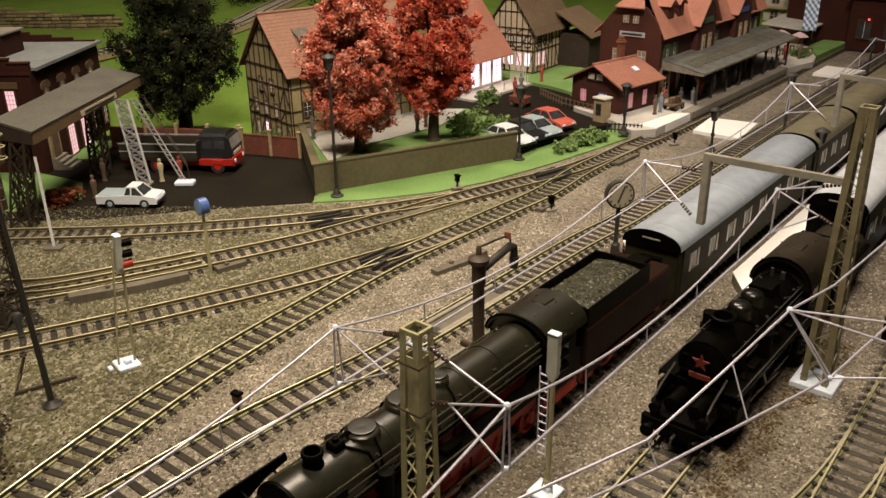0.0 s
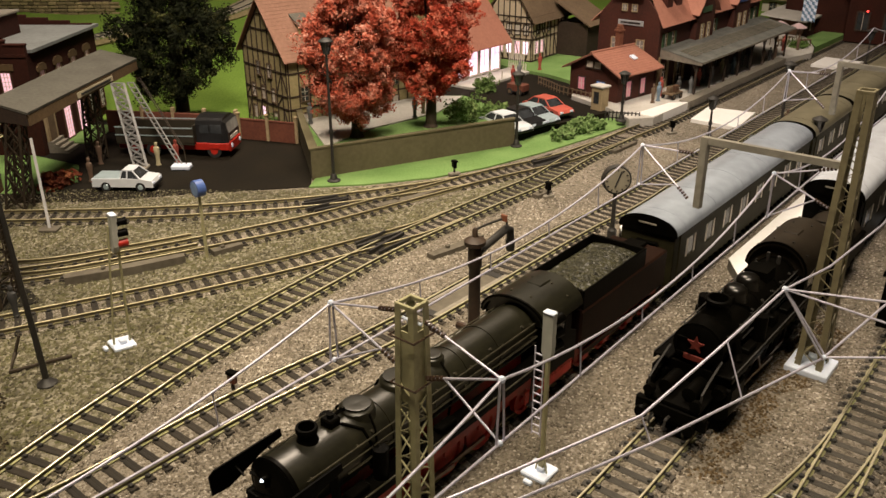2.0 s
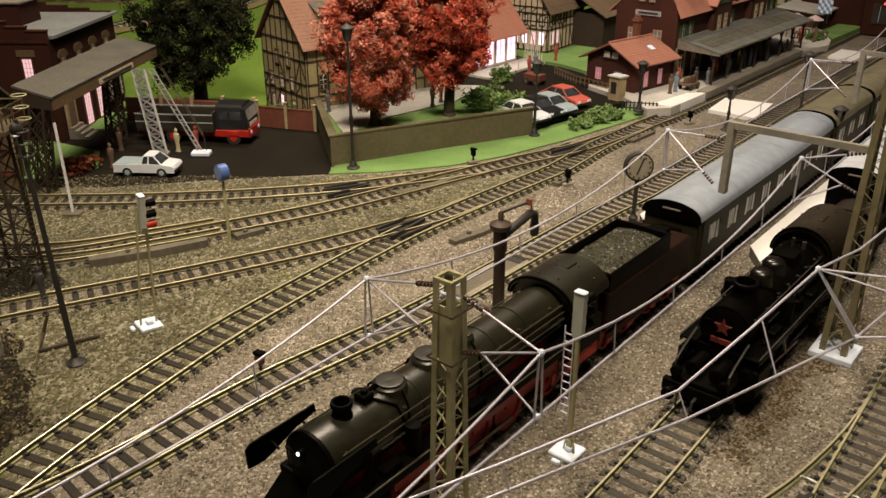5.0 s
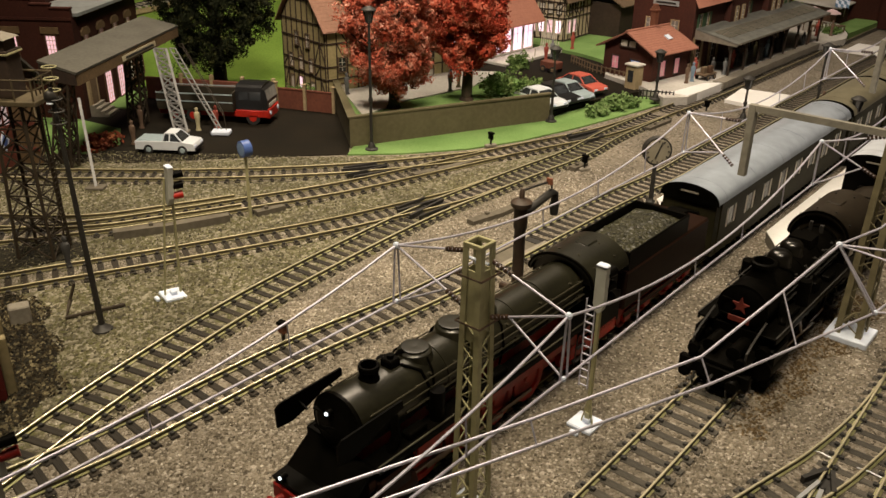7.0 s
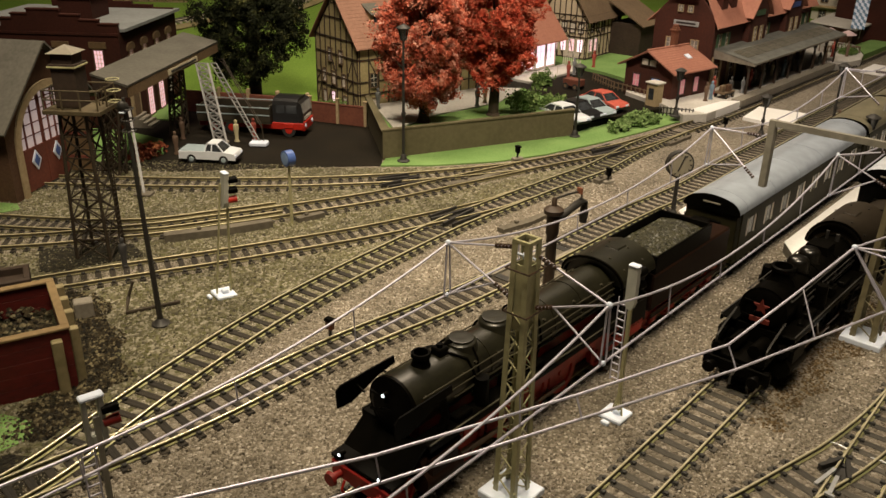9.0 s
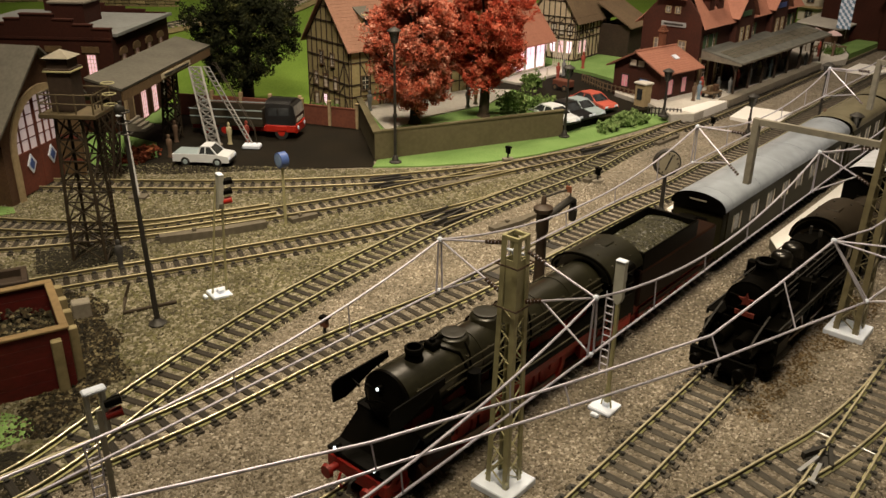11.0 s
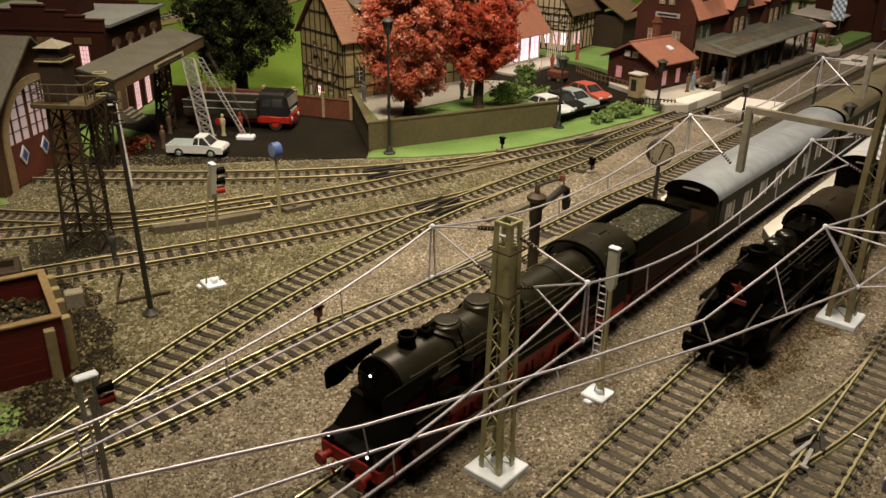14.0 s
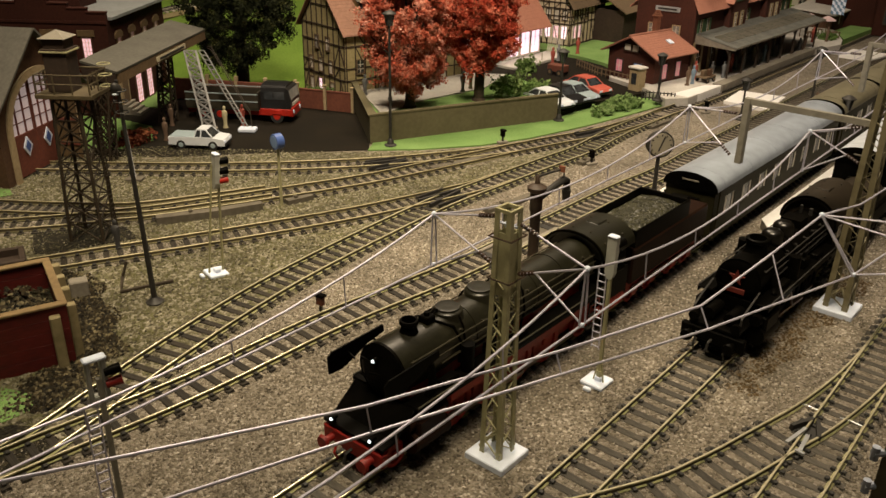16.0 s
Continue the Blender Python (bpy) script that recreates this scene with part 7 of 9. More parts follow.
for x, y in ((45.0, 116.2), (46.6, 114.2), (43.2, 113.9)):
    t = thing("garden_umbrella", x, y, 0.85, 0, "pale pink garden umbrella on a thin pole", "umbrella", "garden umbrellas")
    m = Mesh()
    m.rod((0, 0, 0), (0, 0, 2.6), 0.06, n=6)
    part("pole", m, WOOD, t)
    m = Mesh()
    m.lathe([(1.15, 2.15), (1.15, 2.2), (0.6, 2.5), (0.05, 2.75)], 8)
    part("canopy", m, UMBRELLA, t)
    t = thing("garden_table", x + 0.9, y - 1.0, 0.85, 20, "small wooden garden table", "table", "garden tables")
    m = Mesh()
    m.box(-0.6, 0.6, -0.4, 0.4, 0.75, 0.85, 0.02)
    part("tabletop", m, WOOD, t)
    for a in (-0.5, 0.5):
        for b in (-0.3, 0.3):
            m = Mesh()
            m.box(a - 0.05, a + 0.05, b - 0.05, b + 0.05, 0, 0.75)
            part("leg", m, WOOD, t)

# pale crossing boards between the tracks, platform ramp
for i, poly in enumerate(([(24.4, 79.4), (27.8, 76.5), (31.1, 81.7), (27.2, 83.9)], [(45.0, 104.4), (47.8, 102.0), (51.8, 105.7), (48.4, 108.8)])):
    sheet("crossing_board", poly, -0.2, 0.32, WHITE_PLATFORM, "pale crossing boards between the tracks", "crossing")
sheet("platform_ramp", [(20.6, 78.1), (22.2, 79.8), (25.3, 83.6), (23.2, 83.2), (19.2, 79.2)], 0.0, 0.91, WHITE_PLATFORM, "pale glossy platform ramp", "platform")
t = thing("platform_edge", 0, 0, 0, 0, "grey stone edge of the station platform", "platform edge", kind="structure")
for k in range(24):
    a, b = Vector((25.2 + 0.70 * k, 83.2 + 0.888 * k)), Vector((25.2 + 0.70 * (k + 0.96), 83.2 + 0.888 * (k + 0.96)))
    n = Vector((-0.79, 0.62)) * 1.1
    m = Mesh()
    m.prism([tuple(a), tuple(b), tuple(b + n), tuple(a + n)], 0.3, 1.0)
    part("edge_stone", m, CONCRETE, t)

# ---- fences ----
def paling(x0, y0, x1, y1, z, posts, mat, label, h=1.0, post_mat=None):
    L = math.hypot(x1 - x0, y1 - y0)
    t = thing("fence", x0, y0, z, math.degrees(math.atan2(y1 - y0, x1 - x0)), label, "fence", "fences")
    for zz in (0.25, 0.8):
        m = Mesh()
        m.box(0, L, -0.03, 0.03, h * zz, h * zz + 0.09)
        part("rail", m, mat, t)
    for k in range(posts + 1):
        m = Mesh()
        u = L * k / posts
        m.box(u - 0.06, u + 0.06, -0.05, 0.05, 0, h, 0.02)
        part("paling", m, post_mat or mat, t)


paling(11.4, 92.6, 13.2, 88.4, 0.55, 8, WOOD, "wooden fence beside the cabin", 0.9)
paling(13.2, 88.4, 16.2, 84.6, 0.55, 8, WOOD, "wooden fence along the car park", 0.9)
paling(16.4, 79.0, 19.4, 78.4, 0.3, 9, DARK_IRON, "low dark railing at the platform end", 0.9)
# panel fence at the yard
t = thing("panel_fence", -16.2, 73.6, 0.06, -16, "red-brown panel fence with pale posts", "fence")
for k in range(2):
    m = Mesh()
    m.box(0.2 + k * 2.75, 2.75 + k * 2.75, -0.06, 0.06, 0, 1.75, 0.02)
    m.box(0.2 + k * 2.75, 2.75 + k * 2.75, -0.1, 0.1, 1.7, 1.85, 0.02)
    part("panel", m, FENCE_RED, t)
for k in range(3):
    m = Mesh()
    m.box(-0.12 + k * 2.75, 0.12 + k * 2.75, -0.12, 0.12, 0, 2.25, 0.03)
    m.box(-0.17 + k * 2.75, 0.17 + k * 2.75, -0.17, 0.17, 2.2, 2.35, 0.04)
    part("post", m, STONE_TRIM, t)
t = thing("yard_wall", -28.5, 75.6, 0.06, -8, "low dark wall with pale capped posts behind the lorry", "wall")
m = Mesh()
m.box(0, 12.3, -0.15, 0.15, 0, 2.0, 0.03)
part("wall_body", m, FENCE_RED, t)
for k in range(4):
    m = Mesh()
    m.box(3.3 + k * 2.9, 3.6 + k * 2.9, -0.2, 0.2, 0, 2.5, 0.05)
    part("post", m, STONE_TRIM, t)

# ---- goods office, coal loader, engine shed and yard things ----
def lattice_leg(t, p, q, w0, w1, mat, name="leg", cells=8, wd=0.1):
    """A square braced strut from p to q."""
    p, q = Vector(p), Vector(q)
    d = (q - p).normalized()
    a = d.cross(Vector((0, 1, 0))).normalized()
    b = d.cross(a).normalized()

    def corner(f, i, j):
        w = (w0 + (w1 - w0) * f) / 2
        return p + (q - p) * f + a * (i * w) + b * (j * w)
    for i, j in ((-1, -1), (-1, 1), (1, 1), (1, -1)):
        m = Mesh()
        m.bar(corner(0, i, j), corner(1, i, j), wd)
        part(name + "_chord", m, mat, t)
    cs = [(-1, -1), (-1, 1), (1, 1), (1, -1)]
    for k in range(cells):
        f, g = k / cells, (k + 1) / cells
        for c in range(4):
            u, v = cs[c], cs[(c + 1) % 4]
            m = Mesh()
            m.bar(corner(f, *u), corner(g, *v), wd * 0.6)
            part(name + "_brace", m, mat, t)
            m = Mesh()
            m.bar(corner(f, *v), corner(g, *u), wd * 0.6)
            part(name + "_brace", m, mat, t)


GREY_STEEL = material("grey_girder", (0.25, 0.25, 0.25), (0.165, 0.165, 0.165), grain=3, rough=0.5, bump=0.05)
RUST_STEEL = material("brown_girder", (0.036, 0.025, 0.013), (0.02, 0.013, 0.007), grain=4, rough=0.7, bump=0.1)

DIM_OFFICE = material("dim_office_pane", (0.22, 0.12, 0.10), (0.14, 0.07, 0.06), grain=2, rough=0.3, emit=(1.0, 0.5, 0.45), strength=0.06)
OFFICE_TAN = material("tan_brick_trim", (0.13, 0.083, 0.038), (0.08, 0.05, 0.023), grain=5, rough=0.85, bump=0.3)
# goods office: dark brick block with a stepped parapet
t = thing("goods_office", -46, 68.5, 0.06, 0, "dark brick goods office with stepped parapet and lit windows", "building", "depot buildings")
for b in ((0, 15.0, 0, 0.4, -0.1, 8.6), (14.6, 15.0, 0.4, 13, -0.1, 8.2), (0, 0.4, 0.4, 13, -0.1, 8.2), (0.4, 14.6, 12.6, 13, -0.1, 8.2)):
    m = Mesh()
    m.box(*b)
    part("wall", m, OFFICE_BRICK, t)
for k, (a, b, h) in enumerate(((5.0, 6.0, 9.2), (6.0, 7.4, 9.6), (7.4, 10.2, 10.0), (10.2, 11.8, 9.6), (11.8, 13.4, 9.2), (13.4, 15.0, 8.9))):
    m = Mesh()
    m.box(a, b, 0, 0.4, 8.6, h)
    m.box(a - 0.05, b + 0.05, -0.08, 0.48, h, h + 0.14, 0.02)
    part("parapet_step", m, OFFICE_BRICK, t)
m = Mesh()
slab(m, (0.2, 0.4, 8.3), (15.4, 0.4, 8.3), (15.4, 13.4, 8.3), (0.2, 13.4, 8.3), 0.25)
part("flat_roof", m, material("blue_grey_roof", (0.20, 0.215, 0.215), (0.15, 0.16, 0.16), grain=3, rough=0.8), t)
m = Mesh()
m.box(7.6, 10.6, 5.0, 8.4, 8.5, 10.3)
turret = part("roof_turret", m, OFFICE_BRICK, t)
m = Mesh()
m.box(7.4, 10.8, 4.8, 8.6, 10.3, 10.5, 0.04)
part("turret_roof", m, CONCRETE, turret)
for k in range(6):
    m = Mesh()
    m.box(3 + k * 2, 5 + k * 2, 12.6, 13.0, 8.3, 9.9 - 0.25 * k)
    part("parapet_step", m, OFFICE_BRICK, t)
for k in range(4):
    v = 2.0 + k * 2.9
    window_in(t, (15.0, v, 4.9), (0, 1, 0), (1, 0, 0), 0.8, 1.7, DIM_OFFICE, OFFICE_TAN, (1, 3))
    m = Mesh()
    m.profile_x([(v - 0.75, 6.6), (v + 0.75, 6.6), (v + 0.75, 6.95), (v + 0.4, 7.2), (v - 0.4, 7.2), (v - 0.75, 6.95)], 15.0, 15.14)
    part("arched_lintel", m, OFFICE_TAN, t, "tan arched window head")
for u, pane in ((3.4, GLASS), (6.9, GLASS), (9.9, LIT_PINK), (13.1, LIT_PINK)):
    window_in(t, (u, 0, 5.0), (1, 0, 0), (0, -1, 0), 0.75, 1.8, pane, BRICK_BROWN, (2, 4))
    m = Mesh()
    m.box(u - 0.75, u + 0.75, -0.1, 0.0, 6.95, 7.5, 0.03)
    part("window_lintel", m, OFFICE_TAN, t)
m = Mesh()
m.box(0, 15.05, -0.1, 0.0, 8.0, 8.25, 0.03)
m.box(0, 15.05, -0.1, 0.0, 3.9, 4.15, 0.03)
part("string_course", m, OFFICE_BRICK, t)
for v in (5.0, 7.6):
    window_in(t, (15.0, v, 0.2), (0, 1, 0), (1, 0, 0), 1.25, 3.0, LIT_PINK, BRICK_BROWN, (2, 7))
for v in (10.1, 12.4):
    window_in(t, (15.0, v, 1.1), (0, 1, 0), (1, 0, 0), 0.95, 2.6, GLASS, BRICK_BROWN, (2, 4))
m = Mesh()
m.box(15.0, 15.18, 0.7, 2.5, 0.9, 4.2, 0.03)
dr = part("door_surround", m, STONE_TRIM, t)
m = Mesh()
m.box(15.18, 15.24, 1.1, 2.1, 0.9, 3.3)
part("door", m, WOOD, dr)
for k in range(4):
    m = Mesh()
    m.box(15.0, 16.6 - k * 0.38, 0.7 + 0.0 * k, 2.7, k * 0.24, (k + 1) * 0.24)
    part("step", m, CONCRETE, t)
m = Mesh()
m.box(15.0, 17.4, 3.4, 9.0, -0.1, 0.12)
part("planted_bank", m, GRASS, t)

# covered coal loader: long mono-pitch roof on girder legs
t = thing("coal_loader", -24.6, 55.6, 0.05, 0, "grey-roofed coal loader on steel lattice legs", "loader")
m = Mesh()
slab(m, (-0.6, 0.6, 6.7), (0.1, 18.6, 6.7), (-3.6, 20.2, 7.15), (-3.9, 2.0, 7.15), 0.16)
part("roof", m, ROOF_GREY, t)
m = Mesh()
slab(m, (-0.7, 0.75, 5.95), (0.0, 18.5, 5.95), (-0.04, 18.5, 6.66), (-0.74, 0.75, 6.66), 0.12)
part("fascia", m, OFFICE_TAN, t)
m = Mesh()
slab(m, (-0.7, 0.75, 5.95), (-3.8, 2.1, 5.95), (-3.8, 2.12, 7.1), (-0.7, 0.77, 6.66), 0.1)
part("end_board", m, TIMBER, t)
m = Mesh()
slab(m, (-3.7, 2.3, 5.9), (-0.8, 1.0, 5.9), (-0.1, 18.3, 5.9), (-3.5, 19.8, 5.9), 0.1)
part("deck", m, RUST_STEEL, t)
m = Mesh()
slab(m, (-0.28, 7.4, 6.12), (-0.04, 13.4, 6.12), (-0.07, 13.4, 6.52), (-0.31, 7.4, 6.52), 0.06)
nb = part("notice_strip", m, material("cream_strip", (0.42, 0.38, 0.27), (0.34, 0.3, 0.2), grain=3, rough=0.7), t)
m = Mesh()
slab(m, (-0.2, 7.9, 6.25), (0.02, 12.9, 6.25), (0.0, 12.9, 6.4), (-0.22, 7.9, 6.4), 0.03)
part("lettering_bar", m, DARK_IRON, nb)
lattice_leg(t, (-2.6, 0.9, 0.1), (-2.0, 1.5, 5.9), 1.3, 0.9, RUST_STEEL, "near_leg", 5, 0.12)
m = Mesh()
m.bar((1.1, -2.75, 0.1), (-0.6, 0.4, 5.2), 0.18, 0.14)
part("raking_strut", m, GREY_STEEL, t, "pale grey raking strut")
lattice_leg(t, (-3.4, 3.2, 0.1), (-3.4, 3.2, 6.0), 1.0, 0.8, RUST_STEEL, "side_leg", 5, 0.12)
lattice_leg(t, (-1.6, 11.7, 0.1), (-1.4, 11.9, 6.0), 1.2, 0.9, RUST_STEEL, "middle_leg", 6, 0.14)
m = Mesh()
m.box(0.5, 1.7, -3.2, -2.3, 0.0, 0.16, 0.04)
part("footing", m, material_board, t)
m = Mesh()
foot, head = Vector((2.6, 9.6, 0.2)), Vector((0.5, 12.8, 6.0))
for d in (Vector((-0.5, 0, 0)), Vector((0.5, 0, 0))):
    for q in (0, 0.22):
        m.bar(foot + d + Vector((0, q, 0)), head + d + Vector((0, q, 0)), 0.10)
for k in range(9):
    for q in (0, 0.22):
        a, b = foot.lerp(head, k / 9) + Vector((0, q, 0)), foot.lerp(head, (k + 1) / 9) + Vector((0, q, 0))
        m.bar(a + Vector((-0.5, 0, 0)), b + Vector((0.5, 0, 0)), 0.075)
        m.bar(a + Vector((0.5, 0, 0)), b + Vector((-0.5, 0, 0)), 0.075)
        m.bar(b + Vector((-0.5, 0, 0)), b + Vector((0.5, 0, 0)), 0.075)
part("boom", m, GREY_STEEL, t)
m = Mesh()
m.box(2.0, 3.2, 9.0, 10.2, 0.0, 0.22, 0.04)
part("boom_footing", m, CONCRETE, t)
for s in (0, 0.5):
    m = Mesh()
    m.bar((1.0 + s, 13.6, 5.9), (5.6 + s * 0.6, 9.8, 0.3), 0.09)
    part("conveyor_rail", m, GREY_STEEL, t)
for k in range(16):
    m = Mesh()
    f = k / 16
    a = Vector((1.0 + 4.6 * f, 13.6 - 3.8 * f, 5.9 - 5.6 * f))
    m.bar(a, a + Vector((0.5 - 0.2 * f, 0, 0)), 0.16, 0.08)
    part("conveyor_step", m, GREY_STEEL, t)
for z in (0.55, 0.85):
    m = Mesh()
    m.tube([(1.75, 13.7, 5.9 + z * 0.4), (2.2, 13.3, 5.5 + z), (6.1, 9.9, 0.9 + z), (6.25, 9.75, 0.4)], 0.035)
    part("conveyor_handrail", m, RUST_STEEL, t)
m = Mesh()
m.box(5.1, 6.6, 9.2, 10.1, 0.0, 0.4, 0.1)
part("conveyor_foot", m, WHITE_BASE, t)

TOWER_TAN = material("tan_tower_paint", (0.10, 0.078, 0.042), (0.062, 0.048, 0.027), grain=3, rough=0.6, bump=0.08)
# lookout tower on brown lattice legs
t = thing("lookout_tower", -22.1, 43.0, 0, 0, "brown lattice lookout tower with a railed platform and cabin", "tower")
for sx in (-1, 1):
    for sy in (-1, 1):
        m = Mesh()
        m.bar((sx * 0.98, sy * 0.98, 0), (sx * 0.72, sy * 0.72, 8.6), 0.15)
        part("leg", m, RUST_STEEL, t)
for k in range(7):
    z, zn = 0.1 + k * 1.2, 0.1 + (k + 1) * 1.2
    a, b = 0.98 - 0.26 * z / 8.6, 0.98 - 0.26 * zn / 8.6
    for c in range(4):
        m = Mesh()
        r = Matrix.Rotation(c * math.pi / 2, 3, "Z")
        m.bar(r @ Vector((-a, -a, z)), r @ Vector((b, -b, zn)), 0.065)
        m.bar(r @ Vector((a, -a, z)), r @ Vector((-b, -b, zn)), 0.065)
        m.bar(r @ Vector((-b, -b, zn)), r @ Vector((b, -b, zn)), 0.065)
        part("cross_brace", m, RUST_STEEL, t)
m = Mesh()
m.box(-1.4, 1.75, -1.2, 1.2, 8.6, 8.85, 0.03)
part("platform", m, TOWER_TAN, t)
m = Mesh()
m.box(-0.85, 0.45, -0.65, 0.65, 8.85, 11.1, 0.03)
cabn = part("cabin", m, TIMBER, t)
m = Mesh()
m.box(-0.93, 0.53, -0.73, 0.73, 11.05, 11.2, 0.02)
m.box(-0.78, 0.38, -0.58, 0.58, 11.2, 11.75, 0.02)
part("lantern_room", m, TIMBER, cabn)
m = Mesh()
m.box(-0.97, 0.57, -0.77, 0.77, 11.0, 11.1, 0.02)
part("cabin_ledge", m, MAST_GREY, cabn)
m = Mesh()
m.add([(-0.95, -0.75, 11.75), (0.55, -0.75, 11.75), (0.55, 0.75, 11.75), (-0.95, 0.75, 11.75), (-0.2, 0, 12.15)], [(0, 1, 4), (1, 2, 4), (2, 3, 4), (3, 0, 4), (3, 2, 1, 0)])
part("cabin_roof", m, material("pale_grey_roof", (0.22, 0.2, 0.16), (0.16, 0.145, 0.115), grain=3, rough=0.7), cabn)
for z in (9.4, 9.9):
    m = Mesh()
    m.tube([(-1.3, -1.1, z), (1.65, -1.1, z), (1.65, 1.1, z), (-1.3, 1.1, z), (-1.3, -1.1, z)], 0.05)
    part("guard_rail", m, TOWER_TAN, t)
for x, y in ((-1.3, -1.1), (-0.3, -1.1), (0.7, -1.1), (1.65, -1.1), (1.65, 0), (1.65, 1.1), (-1.3, 1.1), (-1.3, 0)):
    m = Mesh()
    m.rod((x, y, 8.85), (x, y, 9.95), 0.05, n=6)
    part("rail_post", m, TOWER_TAN, t)
for k in range(3):
    m = Mesh()
    z = 9.1 + k * 0.6
    m.tube([(2.0 + 0.35 * math.cos(a), 0.3 + 0.35 * math.sin(a), z) for a in [2 * math.pi * i / 10 for i in range(11)]], 0.04)
    part("ladder_hoop", m, MAST_GREY, t)
m = Mesh()
for k in range(30):
    m.bar((1.2, 0.1, 0.3 + k * 0.29), (1.2, 0.5, 0.3 + k * 0.29), 0.04)
for y in (0.1, 0.5):
    m.bar((1.2, y, 0), (1.2, y, 9.8), 0.06)
part("ladder", m, RUST_STEEL, t)

# engine shed with a round-arched portal
t = thing("engine_shed", -31.2, 50.3, 0, 84, "brown engine shed with sandstone arch, grey roof and open doors", "engine shed")
SW, SH2 = 9.8, 5.6
arch_r, arch_c = 3.55, 3.3
m = Mesh()
outer = [(0, 0), (0, SH2), (SW / 2, 9.9), (SW, SH2), (SW, 0)]
inner = [(SW / 2 + arch_r, 0)] + [(SW / 2 + arch_r * math.cos(a), arch_c + arch_r * math.sin(a)) for a in [math.pi * i / 16 for i in range(17)]] + [(SW / 2 - arch_r, 0)]
poly = [(0, 0), (SW / 2 - arch_r, 0)] + inner[1:-1][::-1] + [(SW / 2 + arch_r, 0), (SW, 0), (SW, SH2), (SW / 2, 9.9), (0, SH2)]
m.profile_y(poly, 0, 0.5)
part("front_wall", m, BRICK_BROWN, t)
m = Mesh()
ring = [(SW / 2 - arch_r - 0.55, 0)] + [(SW / 2 + (arch_r + 0.55) * math.cos(math.pi - a), arch_c + (arch_r + 0.55) * math.sin(a)) for a in [math.pi * i / 16 for i in range(17)]] + [(SW / 2 + arch_r + 0.55, 0)]
m.profile_y(ring + [(SW / 2 + arch_r, 0)] + inner[1:-1] + [(SW / 2 - arch_r, 0)], -0.15, 0.0)
part("arch_trim", m, STONE_TRIM, t)
for xa in (0.0, SW - 0.4):
    m = Mesh()
    m.box(xa, xa + 0.4, 0.5, 16, 0, SH2)
    part("side_wall", m, BRICK_BROWN, t)
m = Mesh()
m.box(0.4, SW - 0.4, 15.5, 16, 0, SH2)
part("back_wall", m, BRICK_BROWN, t)
for s in (-1, 1):
    m = Mesh()
    slab(m, (SW / 2 + s * (SW / 2 + 0.7), -0.6, SH2 - 0.7), (SW / 2 + s * (SW / 2 + 0.7), 16.5, SH2 - 0.7), (SW / 2, 16.5, 9.9), (SW / 2, -0.6, 9.9), 0.15)
    part("roof", m, ROOF_GREY, t)
DOOR_RED = material("shed_door_red", (0.16, 0.045, 0.028), (0.10, 0.03, 0.02), grain=4, rough=0.75)
SHED_PANE = material("dim_shed_pane", (0.50, 0.43, 0.42), (0.38, 0.33, 0.32), grain=2, rough=0.3, emit=(1.0, 0.8, 0.8), strength=0.2)


def arch_z(u, r=arch_r):
    return arch_c + math.sqrt(max(0.0, r * r - (u - SW / 2) ** 2))


def diamond(c, z, w, h, y0, y1):
    m = Mesh()
    m.add([(c - w, y0, z), (c, y0, z - h), (c + w, y0, z), (c, y0, z + h), (c - w, y1, z), (c, y1, z - h), (c + w, y1, z), (c, y1, z + h)],
          [(0, 1, 2, 3), (4, 7, 6, 5), (0, 4, 5, 1), (1, 5, 6, 2), (2, 6, 7, 3), (3, 7, 4, 0)])
    return m


for u0, u1 in ((1.4, 4.22), (4.28, 6.6)):
    m = Mesh()
    m.box(u0, u1, 0.2, 0.4, 0.15, 3.1, 0.02)
    leaf = part("door_leaf", m, DOOR_RED, t)
    for k in range(4):
        m = Mesh()
        u = u0 + 0.06 + k * (u1 - u0 - 0.12) / 3
        m.box(u - 0.055, u + 0.055, 0.2, 0.4, 3.1, arch_z(u) - 0.05)
        part("door_stile", m, DOOR_RED, leaf)
    m = Mesh()
    for z in (3.9, 4.7, 5.5, 6.2):
        ua = max(u0, SW / 2 - math.sqrt(max(0, arch_r ** 2 - (z - arch_c) ** 2))) if z > arch_c else u0
        m.box(ua + 0.05, u1, 0.24, 0.32, z - 0.03, z + 0.03)
    part("glazing_bar", m, DOOR_RED, leaf)
    m = Mesh()
    us = [u0 + (u1 - u0) * k / 6 for k in range(7)]
    m.profile_y([(u0, 3.1), (u1, 3.1)] + [(u, arch_z(u) - 0.06) for u in us[::-1]], 0.29, 0.33)
    part("door_pane", m, SHED_PANE, leaf)
    c = (u0 + u1) / 2 + (0.2 if u0 < 2 else 0.0)
    part("diamond_board", diamond(c, 2.15, 0.5, 0.72, 0.13, 0.2), WHITE_BASE, leaf, "white diamond board")
    part("blue_diamond", diamond(c, 2.15, 0.3, 0.46, 0.1, 0.13), BLUE, leaf)
m = Mesh()
m.box(6.7, 6.85, -1.5, 0.3, 0.2, 5.6, 0.02)
leaf = part("door_leaf", m, OFFICE_TAN, t, "open door leaf with tan inner side")
for z in (1.2, 3.0, 4.6):
    m = Mesh()
    m.box(6.62, 6.7, -1.5, 0.3, z, z + 0.25)
    part("door_ledge", m, DOOR_RED, leaf)
sheet("shed_lawn", [(-50, 46.9), (-31.6, 48.3), (-30.4, 49.2), (-31.2, 50.2), (-50, 51)], -0.3, 0.08, GRASS, "green lawn beside the engine shed", "grass")

